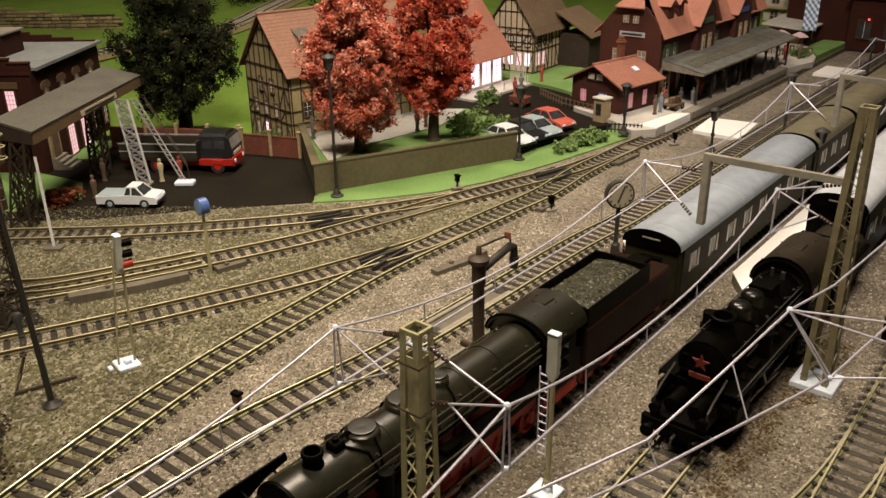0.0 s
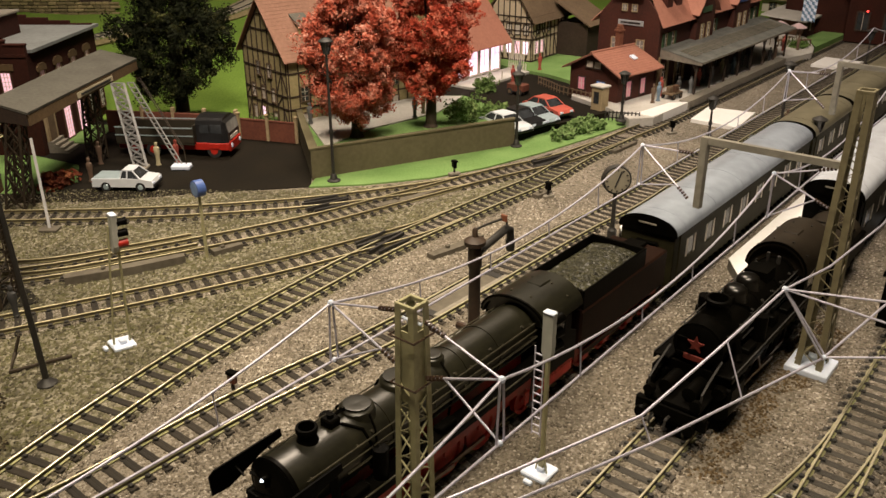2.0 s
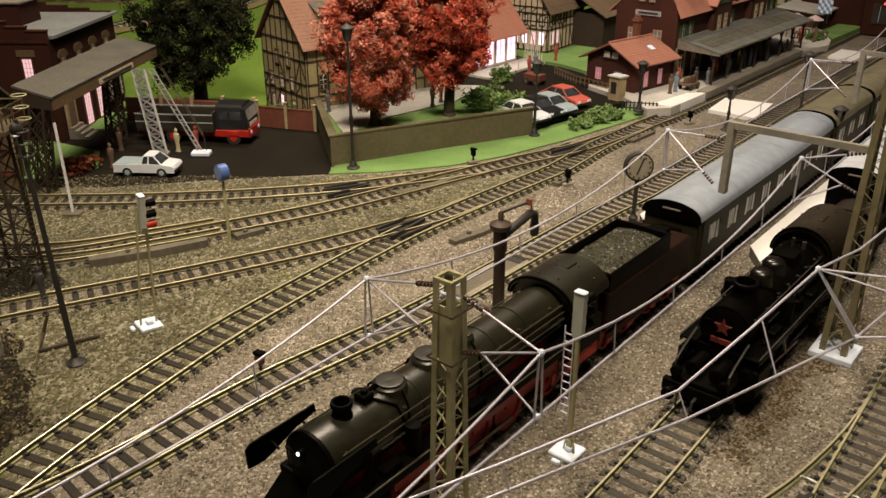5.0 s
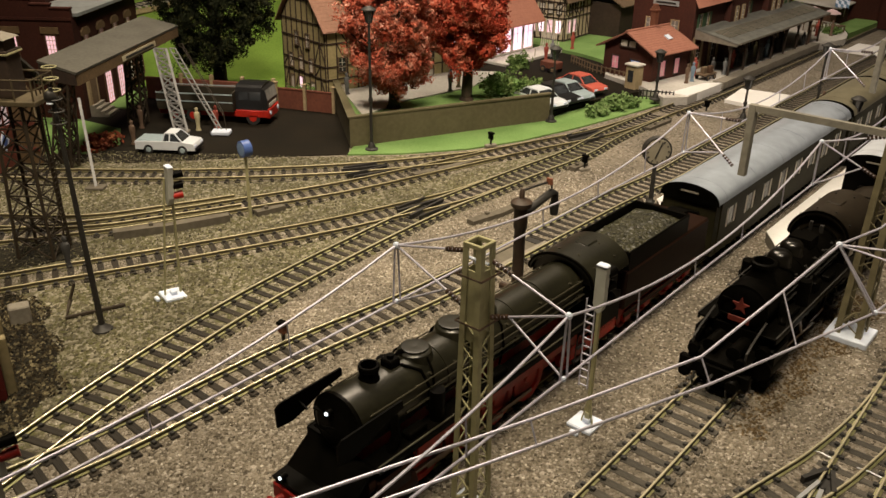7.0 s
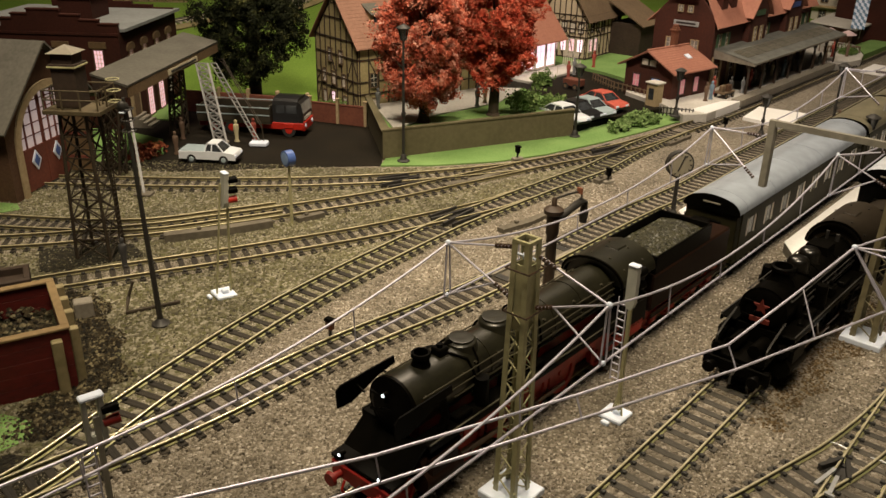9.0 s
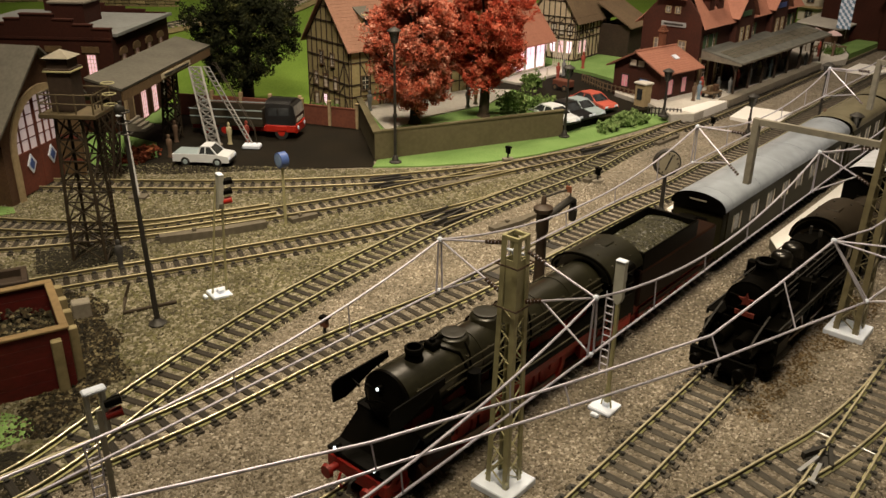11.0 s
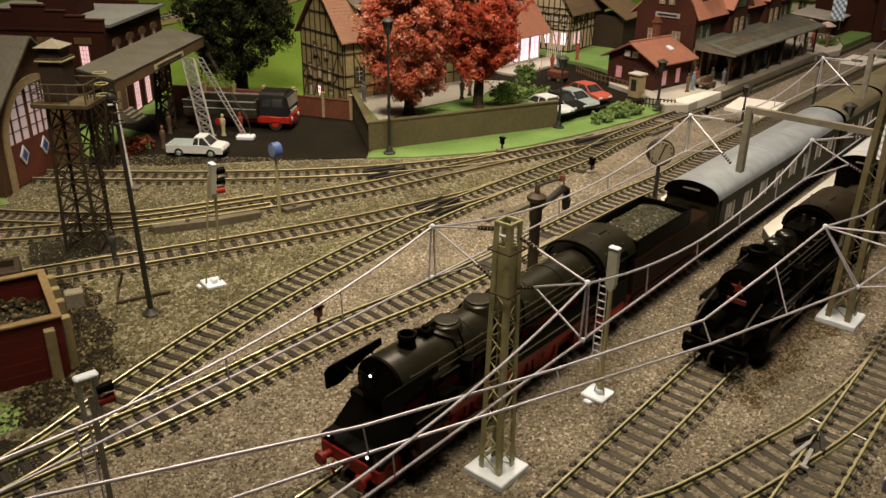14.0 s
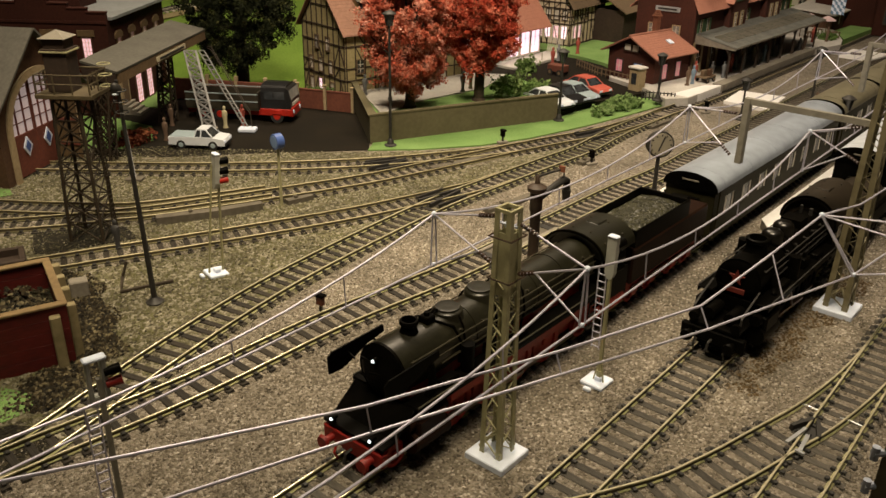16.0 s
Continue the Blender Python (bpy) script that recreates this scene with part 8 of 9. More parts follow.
# red coal bunker
t = thing("coal_bunker", -17.0, 29.5, 0, 34, "red wooden coal bunker with pale posts, half full", "coal bunker")
RED_BIN = material("dark_red_planks", (0.10, 0.006, 0.004), (0.06, 0.004, 0.0025), grain=3, rough=0.7, stretch=(1, 1, 3))
BIN_POST = material("dull_bin_post", (0.27, 0.225, 0.125), (0.17, 0.14, 0.07), grain=3, rough=0.8)
BIN_EDGE = material("pale_bin_edge", (0.22, 0.15, 0.07), (0.14, 0.095, 0.045), grain=3, rough=0.8)
for k in range(5):
    z0, z1 = k * 0.58, k * 0.58 + 0.576
    m = Mesh()
    m.box(-13, 0, -0.12, 0.12, z0, z1, 0.008)
    part("plank", m, RED_BIN, t)
    m = Mesh()
    m.box(-0.22, 0.02, 0.12, 4.9, z0, z1, 0.008)
    part("plank", m, RED_BIN, t)
    m = Mesh()
    m.box(-13, 0, 4.9, 5.1, z0, z1, 0.008)
    part("plank", m, RED_BIN, t)
m = Mesh()
m.box(-13, 0.06, -0.2, 0.2, 2.88, 3.0, 0.03)
m.box(-0.3, 0.06, 0.2, 4.8, 2.88, 3.0, 0.03)
m.box(-13, 0.06, 4.8, 5.2, 2.88, 3.0, 0.03)
part("rim", m, BIN_EDGE, t)
for y in (0.5, 1.9, 3.3, 4.7):
    m = Mesh()
    m.box(0.03, 0.42, y - 0.2, y + 0.2, 0, 2.6 if y < 1 else 2.75, 0.04)
    part("post", m, BIN_POST, t)
for x in (-0.55, -4.5, -8.0):
    m = Mesh()
    m.box(x - 0.22, x + 0.22, -0.5, -0.13, 0, 2.55, 0.04)
    part("post", m, BIN_POST, t)
m = Mesh()
rng = random.Random(8)
m.box(-12.9, -0.22, 0.12, 4.9, 0.05, 1.5)
part("coal_fill", m, COAL, t)
m = Mesh()
for k in range(900):
    x, y = rng.uniform(-8, -0.4), rng.uniform(0.2, 4.8)
    chip(m, x, y, 1.5 + 0.5 * noise.noise(Vector((x * 0.7, y * 0.7, 0))) + 0.25, rng.uniform(0.08, 0.19), rng)
tagged(part("coal", m, RUBBLE, t), "grey-black coal lumps", kind="stuff")
sheet("bunker_lawn", [(-21.5, 27.5), (-19.0, 27.1), (-17.5, 26.7), (-17.1, 25.7), (-17.8, 24.8), (-21.5, 24.0)], -0.3, 0.05, GRASS, "small green grass patch beside the coal bunker", "grass")
# second low bin behind it
m = Mesh()
m.box(-9, 0, -0.15, 0.15, 0, 1.6, 0.04)
m.box(-9, 0, 1.6, 1.9, 0, 1.6, 0.04)
m.box(-0.3, 0, 0.15, 1.6, 0, 1.6, 0.04)
m.box(-9, -0.3, 0.15, 1.6, 0.3, 1.2)
solo("ash_bin", m, TIMBER, -22.6, 36.4, 0, 30, "low dark timber ash bin beside the siding", "bin")
m = Mesh()
m.box(-0.45, 0.45, -0.35, 0.35, 0, 0.9, 0.06)
solo("relay_box", m, CONCRETE, -19.6, 35.6, 0, 30, "small pale concrete relay box", "box")
m = Mesh()
m.tube([(0, 0, 0.1), (0, -1.8, 0.12), (2.6, -1.2, 0.12)], 0.1)
m.tube([(0, 0, 0.1), (0.3, 0.2, 0.9)], 0.08)
solo("pipe_frame", m, RUST_STEEL, -18.2, 37.6, 0, 20, "rusty pipe frame lying on the gravel", "pipes")

# ---- vehicles ----
CAR_WHITE = material("car_white", (0.64, 0.68, 0.73), (0.56, 0.60, 0.65), grain=2, rough=0.3, bump=0.02)
CAR_RED = material("car_red", (0.50, 0.115, 0.085), (0.42, 0.09, 0.065), grain=2, rough=0.3, bump=0.02)
CAR_SILVER = material("car_silver", (0.42, 0.52, 0.56), (0.35, 0.44, 0.48), grain=2, rough=0.3, metal=0.3, bump=0.02)
CAR_DARK = material("car_dark", (0.016, 0.016, 0.017), (0.01, 0.01, 0.011), grain=2, rough=0.3, bump=0.02)
RUBBER = material("black_rubber", (0.02, 0.02, 0.02), (0.012, 0.012, 0.012), grain=4, rough=0.85)


def tyre(t, x, y, r, w=0.2, rim=CAR_SILVER):
    m = Mesh()
    m.rod((x, y - w / 2, r), (x, y + w / 2, r), r, r, 16)
    ty = part("wheel", m, RUBBER, t, smooth=True)
    m = Mesh()
    s = 1 if y > 0 else -1
    m.rod((x, y + s * w / 2, r), (x, y + s * (w / 2 + 0.02), r), r * 0.55, r * 0.5, 12)
    part("rim", m, rim, ty)


def car(x, y, z, turn, paint, label, kind="saloon", L=4.9, W=2.0):
    """Local x points to the car's nose."""
    t = thing("car", x, y, z, turn, label, "car", "parked cars")
    if kind == "pickup":
        body = [(-L / 2, 0.35), (-L / 2, 0.95), (-0.1, 1.0), (0.1, 1.02), (1.2, 0.98), (L / 2 - 0.1, 0.85), (L / 2, 0.6), (L / 2, 0.35)]
        glass = [(-0.15, 1.0), (0.0, 1.52), (0.75, 1.52), (1.3, 0.98)]
        roof = [(-0.02, 1.5), (0.0, 1.58), (0.72, 1.58), (0.78, 1.5)]
    else:
        body = [(-L / 2, 0.35), (-L / 2 + 0.05, 0.85), (-L / 2 + 0.3, 0.98), (-1.4, 1.0), (1.0, 0.98), (L / 2 - 0.2, 0.8), (L / 2, 0.55), (L / 2, 0.35)]
        glass = [(-1.9, 0.98), (-1.2, 1.5), (0.35, 1.52), (1.15, 0.97)]
        roof = [(-1.25, 1.48), (-1.15, 1.58), (0.3, 1.6), (0.42, 1.5)]
    m = Mesh()
    m.profile_y(body, -W / 2, W / 2)
    part("body", m, paint, t)
    m = Mesh()
    n = len(glass)
    vs = [(a, s * (W / 2 - 0.06 - 0.22 * (zz - 1.0) / 0.55), zz) for s in (-1, 1) for a, zz in glass]
    m.add(vs, [(0, 1, 2, 3), (7, 6, 5, 4)] + [(i, i + 4, (i + 1) % 4 + 4, (i + 1) % 4) for i in range(4)])
    part("greenhouse", m, GLASS, t, "dark glazed cabin")
    m = Mesh()
    m.profile_y(roof, -W / 2 + 0.26, W / 2 - 0.26)
    part("roof", m, paint, t)
    mid = (glass[1][0] + glass[2][0]) / 2
    for s in (-1, 1):
        for (a, za), (b, zb) in ((glass[0], glass[1]), (glass[3], glass[2]), ((mid, 1.0), (mid, 1.55))):
            m = Mesh()
            m.bar((a, s * (W / 2 - 0.07), za), (b, s * (W / 2 - 0.27), zb), 0.08)
            part("pillar", m, paint, t)
    if kind == "pickup":
        m = Mesh()
        m.box(-L / 2 + 0.1, -0.25, -W / 2 + 0.12, W / 2 - 0.12, 0.96, 1.03)
        part("bed_cover", m, CAR_SILVER, t)
    for xx in (-L / 2 + 1.0, L / 2 - 0.95):
        for s in (-1, 1):
            tyre(t, xx, s * (W / 2 - 0.08), 0.36)
    for s in (-1, 1):
        m = Mesh()
        m.box(L / 2 - 0.06, L / 2 + 0.02, s * 0.65 - 0.2, s * 0.65 + 0.2, 0.55, 0.75, 0.02)
        part("headlight", m, WHITE_BASE, t)
        m = Mesh()
        m.box(-L / 2 - 0.02, -L / 2 + 0.05, s * 0.75 - 0.15, s * 0.75 + 0.15, 0.6, 0.85, 0.02)
        part("tail_light", m, LOCO_RED, t)
    m = Mesh()
    m.box(-L / 2 - 0.06, -L / 2 + 0.1, -W / 2 + 0.05, W / 2 - 0.05, 0.35, 0.55, 0.03)
    part("bumper", m, CAR_DARK, t)
    m = Mesh()
    m.box(L / 2 - 0.1, L / 2 + 0.06, -W / 2 + 0.05, W / 2 - 0.05, 0.35, 0.55, 0.03)
    part("bumper", m, CAR_DARK, t)


car(-21.35, 60.9, 0.06, -2, CAR_WHITE, "white pickup parked on the dark yard", "pickup", 4.5, 1.8)
car(11.2, 80.3, 0.55, -50, CAR_RED, "coral red car parked in the row")
car(9.6, 77.4, 0.55, -48, CAR_SILVER, "silver car parked in the row")
car(8.3, 76.2, 0.55, -48, CAR_DARK, "dark car parked in the row")
car(7.0, 74.6, 0.55, -50, CAR_WHITE, "white car parked at the end of the row")

t = thing("lorry", -20.3, 69.7, 0.06, -4, "flatbed lorry with dark cab and red chassis", "lorry")
m = Mesh()
m.box(-4.6, 4.6, -1.1, 1.1, 0.55, 1.0, 0.05)
part("chassis", m, LOCO_RED, t)
m = Mesh()
m.box(-4.6, 1.9, -1.4, 1.4, 1.0, 1.2, 0.03)
for s in (-1, 1):
    m.box(-4.6, 1.9, s * 1.38 - 0.06, s * 1.38 + 0.06, 1.2, 2.35, 0.02)
m.box(-4.6, -4.48, -1.4, 1.4, 1.2, 2.35, 0.02)
m.box(1.8, 1.92, -1.4, 1.4, 1.2, 2.6, 0.02)
part("load_bed", m, material("olive_drop_side", (0.03, 0.024, 0.014), (0.02, 0.016, 0.009), grain=3, rough=0.7), t)
for z in (1.75, 2.4):
    m = Mesh()
    for s in (-1, 1):
        m.box(-4.6, 1.9, s * 1.46 - 0.03, s * 1.46 + 0.03, z, z + 0.08)
    part("side_rail", m, CAR_SILVER, t)
m = Mesh()
m.profile_x([(-1.35, 1.2), (1.35, 1.2), (1.35, 2.75), (1.22, 3.05), (0.9, 3.22), (0, 3.3), (-0.9, 3.22), (-1.22, 3.05), (-1.35, 2.75)], 2.15, 4.35)
m.profile_y([(4.34, 1.2), (4.78, 1.2), (4.8, 2.0), (4.62, 2.9), (4.34, 3.05)], -1.33, 1.33)
cabm = part("cab", m, CAR_DARK, t)
for a, b in ((2.45, 3.2), (3.35, 4.25)):
    m = Mesh()
    m.box(a, b, -1.375, 1.375, 2.05, 2.75)
    part("side_window", m, GLASS, cabm)
m = Mesh()
m.box(2.05, 4.82, -1.4, 1.4, 0.62, 1.25, 0.06)
part("cab_skirt", m, LOCO_RED, cabm, "red lower cab panel")
m = Mesh()
slab(m, (4.8, -1.2, 2.05), (4.8, 1.2, 2.05), (4.64, 1.2, 2.85), (4.64, -1.2, 2.85), 0.03)
part("windscreen", m, GREY_PANE, cabm)
m = Mesh()
m.box(4.8, 4.84, -0.9, 0.9, 1.45, 1.75, 0.01)
part("name_bar", m, CURTAIN, cabm, "pale bar below the windscreen")
for s in (-1, 1):
    m = Mesh()
    m.box(3.1, 4.0, s * 1.4 - 0.06, s * 1.4 + 0.06, 0.75, 1.2, 0.05)
    part("wheel_arch", m, LOCO_RED, cabm)
m = Mesh()
m.box(4.65, 4.9, -1.3, 1.3, 0.55, 1.35, 0.05)
part("red_grille", m, LOCO_RED, cabm, "red front grille")
for s in (-1, 1):
    m = Mesh()
    m.rod((4.88, s * 0.95, 1.0), (4.95, s * 0.95, 1.0), 0.18, n=10)
    part("headlight", m, WHITE_BASE, cabm)
for xx in (-3.2, -1.6, 3.5):
    for s in (-1, 1):
        tyre(t, xx, s * 1.2, 0.58, 0.35, LOCO_RED)
# luggage cart, street cart, small goods
t = thing("luggage_cart", 23.9, 85.2, 0.85, 45, "wooden luggage cart piled with parcels", "cart")
m = Mesh()
m.box(-1.0, 1.0, -0.6, 0.6, 0.45, 0.65, 0.03)
part("deck", m, WOOD, t)
for x in (-0.6, 0.6):
    for s in (-1, 1):
        tyre(t, x, s * 0.6, 0.28, 0.1, WOOD)
for k, (x, y, h) in enumerate(((-0.5, 0, 0.6), (0.3, 0.2, 0.45), (0.1, -0.3, 0.7), (0.7, 0, 0.35))):
    m = Mesh()
    m.box(x - 0.3, x + 0.3, y - 0.22, y + 0.22, 0.65, 0.65 + h, 0.04)
    part("parcel", m, (WOOD, STONE_TRIM, BRICK_BROWN, CURTAIN)[k], t)
t = thing("handcart", 8.9, 88.0, 0.55, -40, "dark red handcart on the street", "cart")
m = Mesh()
m.box(-1.0, 1.0, -0.6, 0.6, 0.4, 1.1, 0.05)
part("box", m, FENCE_RED, t)
for x in (-0.6, 0.6):
    for s in (-1, 1):
        tyre(t, x, s * 0.62, 0.34, 0.1, WOOD)
for k in range(10):
    a, v = rng.uniform(1.2, 3.8), 2.0 + k * 2.5 + rng.uniform(-0.8, 0.8)
    c, d = math.cos(radians(-38.4)), math.sin(radians(-38.4))
    figurine(17.4 + (ST[0] + a) * c - v * d, 92.2 + (ST[0] + a) * d + v * c, 0.85, PEGS[rng.choice((0, 0, 2, 3, 4, 1))], rng.uniform(1.6, 1.9))
for x, y, z, c in ((21.6, 83.2, 0.85, 2), (22.3, 84.0, 0.85, 6), (23.0, 86.2, 0.85, 4), (24.8, 86.4, 0.85, 0), (29.5, 91.6, 0.85, 3), (32, 94.6, 0.85, 0), (33.2, 96.5, 0.85, 6), (36, 99.8, 0.85, 0), (38.5, 102.6, 0.85, 2),
                   (43.5, 110.0, 0.85, 4), (44.5, 112, 0.85, 1), (45.5, 110.5, 0.85, 2), (-20.9, 66.2, 0.06, 1), (-19.6, 66.9, 0.06, 4), (-24.6, 62.2, 0.06, 2), (-25.6, 66.4, 0.06, 2), (-9.9, 73.4, 1.45, 3), (-1.0, 75.6, 1.45, 3),
                   (-0.3, 77.0, 1.45, 1), (8.6, 92.0, 0.82, 4), (9.4, 94.0, 0.82, 3), (12.0, 98.2, 0.9, 4)):
    figurine(x, y, z, PEGS[c], 1.9)
# stone retaining wall and far line on the hill
STONE_GREY = material("olive_tan_stone", (0.28, 0.23, 0.12), (0.17, 0.14, 0.07), grain=4, rough=0.9, vary=0.35, bump=0.4, depth=0.05)
t = thing("hill_stone_wall", -82, 118.3, 3.9, 1.0, "rough olive-tan stone retaining wall on the hillside", "wall", kind="structure")
m = Mesh()
m.box(0, 37.5, 0.2, 1.0, -1, 2.0)
part("wall_core", m, TIMBER, t)
rng = random.Random(14)
for r in range(7):
    u = rng.uniform(8, 9)
    while u < 37.6 - max(0, r - 3) * 4.5:
        L = rng.uniform(0.7, 1.5)
        m = Mesh()
        m.box(u + 0.04, u + L - 0.04, -0.15 + rng.uniform(-0.1, 0.1), 0.3, r * 0.45 + 0.03, r * 0.45 + 0.42 + rng.uniform(-0.03, 0.03), 0.08)
        part("stone", m, STONE_GREY, t)
        u += L


def hill_z(y):
    return 0.25 + max(0.0, y - 84) * 0.115


# narrow line climbing the hillside
t = thing("railway_track", 0, 0, 0, 0, "pale-sleepered line climbing the green hillside", "railway track", "tracks of the yard")
PALE_SLEEPER = material("pale_sleeper", (0.42, 0.38, 0.30), (0.3, 0.27, 0.21), grain=4, rough=0.85, vary=0.2)
HILL_PTS = [(-50, 99.5), (-46, 102), (-41.2, 106.7), (-39.0, 109.2), (-34.4, 112.8), (-29.8, 115.6), (-27.4, 120), (-25.0, 128), (-22, 136)]
hl = spline(HILL_PTS, 0.8)
for side in (-0.87, 0.87):
    m = Mesh()
    m.tube([(p.x - d.y * side, p.y + d.x * side, hill_z(p.y) + 0.55) for p, d in hl], 0.08, 5)
    part("rail", m, DARK_IRON, t)
m = Mesh()
for side in (-1.9, 1.9):
    m.tube([(p.x - d.y * side, p.y + d.x * side, hill_z(p.y) - 0.05) for p, d in hl], 0.5, 5)
part("ballast_shoulder", m, STONE_GREY, t)
pm = Mesh()
pm.box(-0.2, 0.2, -1.5, 1.5, 0, 0.2, 0.03)
pale = pm.data("sleeper", PALE_SLEEPER)
for p, d in hl:
    part("sleeper", pale, PALE_SLEEPER, t, at=place(p.x, p.y, hill_z(p.y) + 0.3, math.degrees(math.atan2(d.y, d.x))))

# ---- trees and bushes ----
def leaf_material(name, c1, c2, c3, mid=0.5):
    m = bpy.data.materials.new(name)
    m.use_nodes = True
    n, ln = m.node_tree.nodes, m.node_tree.links
    p = n["Principled BSDF"]
    p.inputs["Roughness"].default_value = 0.85
    p.inputs["Specular IOR Level"].default_value = 0.2
    geo, ramp = n.new("ShaderNodeNewGeometry"), n.new("ShaderNodeValToRGB")
    ramp.color_ramp.elements.new(0.5)
    for e, c, q in zip(ramp.color_ramp.elements, (c1, c2, c3), (0, mid, 1)):
        e.position, e.color = q, (*c, 1)
    patch, mix = n.new("ShaderNodeTexNoise"), n.new("ShaderNodeMath")
    patch.inputs["Scale"].default_value, patch.inputs["Detail"].default_value = 110, 2
    ln.new(geo.outputs["Position"], patch.inputs["Vector"])
    wide = n.new("ShaderNodeMapRange")
    wide.inputs["From Min"].default_value, wide.inputs["From Max"].default_value = 0.3, 0.7
    wide.inputs["To Min"].default_value, wide.inputs["To Max"].default_value = 0.02, 0.85
    ln.new(patch.outputs["Fac"], wide.inputs["Value"])
    mix.operation, mix.inputs[1].default_value = "MULTIPLY_ADD", 0.18
    ln.new(geo.outputs["Random Per Island"], mix.inputs[0])
    ln.new(wide.outputs[0], mix.inputs[2])
    ln.new(mix.outputs[0], ramp.inputs["Fac"])
    ln.new(ramp.outputs["Color"], p.inputs["Base Color"])
    return m


RED_LEAF = leaf_material("red_foliage", (0.19, 0.015, 0.008), (0.40, 0.058, 0.028), (0.64, 0.23, 0.15))
PALE_RED_LEAF = leaf_material("pale_red_foliage", (0.25, 0.030, 0.016), (0.47, 0.115, 0.065), (0.72, 0.39, 0.30))
GREEN_LEAF = leaf_material("dark_green_foliage", (0.006, 0.008, 0.003), (0.016, 0.021, 0.006), (0.15, 0.155, 0.05), 0.72)
BUSH_LEAF = leaf_material("bush_foliage", (0.05, 0.09, 0.02), (0.10, 0.17, 0.045), (0.2, 0.26, 0.1))
LIGHT_LEAF = leaf_material("light_bush_foliage", (0.10, 0.17, 0.05), (0.15, 0.24, 0.08), (0.24, 0.33, 0.14))
BARK = material("dark_bark", (0.06, 0.042, 0.028), (0.03, 0.022, 0.015), grain=5, rough=0.9, bump=0.5, stretch=(1, 1, 0.3))


def foliage(clumps, per, size, seed):
    """Many small leaf tufts scattered in clumps of (x, y, z, radius)."""
    rs = np.random.RandomState(seed)
    c = np.repeat(np.array(clumps), per, axis=0)
    k = len(c)
    d = rs.normal(size=(k, 3))
    d /= np.linalg.norm(d, axis=1)[:, None]
    squash = np.repeat(rs.uniform(0.65, 1.35, (len(clumps), 3)), per, axis=0)
    lobes = rs.normal(size=(len(clumps), 11, 3))
    lobes /= np.linalg.norm(lobes, axis=2)[:, :, None]
    lobes *= rs.uniform(0.55, 1.05, (len(clumps), 11, 1))
    lobe = lobes[np.repeat(np.arange(len(clumps)), per), rs.randint(0, 11, k)]
    p = c[:, :3] + squash * c[:, 3:] * (lobe + d * 0.40 * np.minimum(rs.uniform(0.3, 1.0, (k, 1)) ** 0.5 + np.abs(rs.normal(scale=0.13, size=(k, 1))), 1.6))
    n = d + rs.normal(scale=0.3, size=(k, 3))
    n /= np.linalg.norm(n, axis=1)[:, None]
    a = np.cross(n, rs.normal(size=(k, 3)))
    a /= np.linalg.norm(a, axis=1)[:, None] + 1e-6
    b = np.cross(n, a)
    s = size * rs.uniform(0.6, 1.4, (k, 1))
    q = np.stack([p + a * s, p + b * s * 0.7 + n * s * 0.25, p - a * s * 0.9, p - b * s * 0.7 + n * s * 0.25], axis=1).reshape(-1, 3)
    m = Mesh()
    m.v = [tuple(v) for v in q.tolist()]
    m.f = [(i, i + 1, i + 2, i + 3) for i in range(0, 4 * k, 4)]
    return m


def tree(x, y, z, height, crown, leaf, label, seed, n_clumps=110, per=70, size=0.2, trunk=0.5, clump=0.22, full=False):
    """Tapered trunk with limbs and a clumpy crown; crown: half-width, lowest and highest level."""
    rng = random.Random(seed)
    t = thing("tree", x, y, z, 0, label, "tree")
    half, lo, hi = crown
    m = Mesh()
    top = lo + (hi - lo) * 0.55
    m.rod((0, 0, -0.2), (0.1, 0.05, lo + 0.4), trunk, trunk * 0.8, 9)
    m.rod((0.1, 0.05, lo + 0.3), (0.0, 0.1, top), trunk * 0.8, trunk * 0.35, 8)
    m.rod((0, 0, -0.2), (0, 0, 0.25), trunk * 1.6, trunk, 9)
    part("trunk", m, BARK, t, smooth=True)
    clumps = []
    for k in range(n_clumps):
        f = rng.random()
        zz = lo + (hi - lo) * f
        w = half * max(0.08, 1 - abs(2 * f - 0.96) ** 2.8) ** 0.5 if full else half * (math.sin(math.pi * min(1, 0.12 + 0.86 * f) ** 0.8)) ** 0.6
        a, rr = rng.uniform(0, 2 * math.pi), math.sqrt(rng.uniform(0.25, 1))
        w *= 0.85 + 0.3 * noise.noise(Vector((math.cos(a) * 1.5, math.sin(a) * 1.5, zz * 0.3 + seed)))
        clumps.append((w * rr * math.cos(a), w * rr * math.sin(a), zz, rng.uniform(0.5, 1.3) * half * clump))
        if k % 2:
            c = clumps[-1]
            clumps.append((c[0] * 1.12, c[1] * 1.12, c[2] + rng.uniform(-0.5, 0.8), c[3] * 0.45))
    for k in range(9):
        c = clumps[k * 7 % len(clumps)]
        m = Mesh()
        zb = lo * 0.8 + (top - lo) * rng.uniform(0.0, 0.8)
        mid = (c[0] * 0.5, c[1] * 0.5, (zb + c[2]) / 2 + 0.5)
        m.rod((0, 0, zb), mid, trunk * 0.4, trunk * 0.22, 6)
        m.rod(mid, c[:3], trunk * 0.22, trunk * 0.08, 6)
        part("limb", m, BARK, t)
    part("crown", foliage(clumps, per, size, seed), leaf, t)
    return t


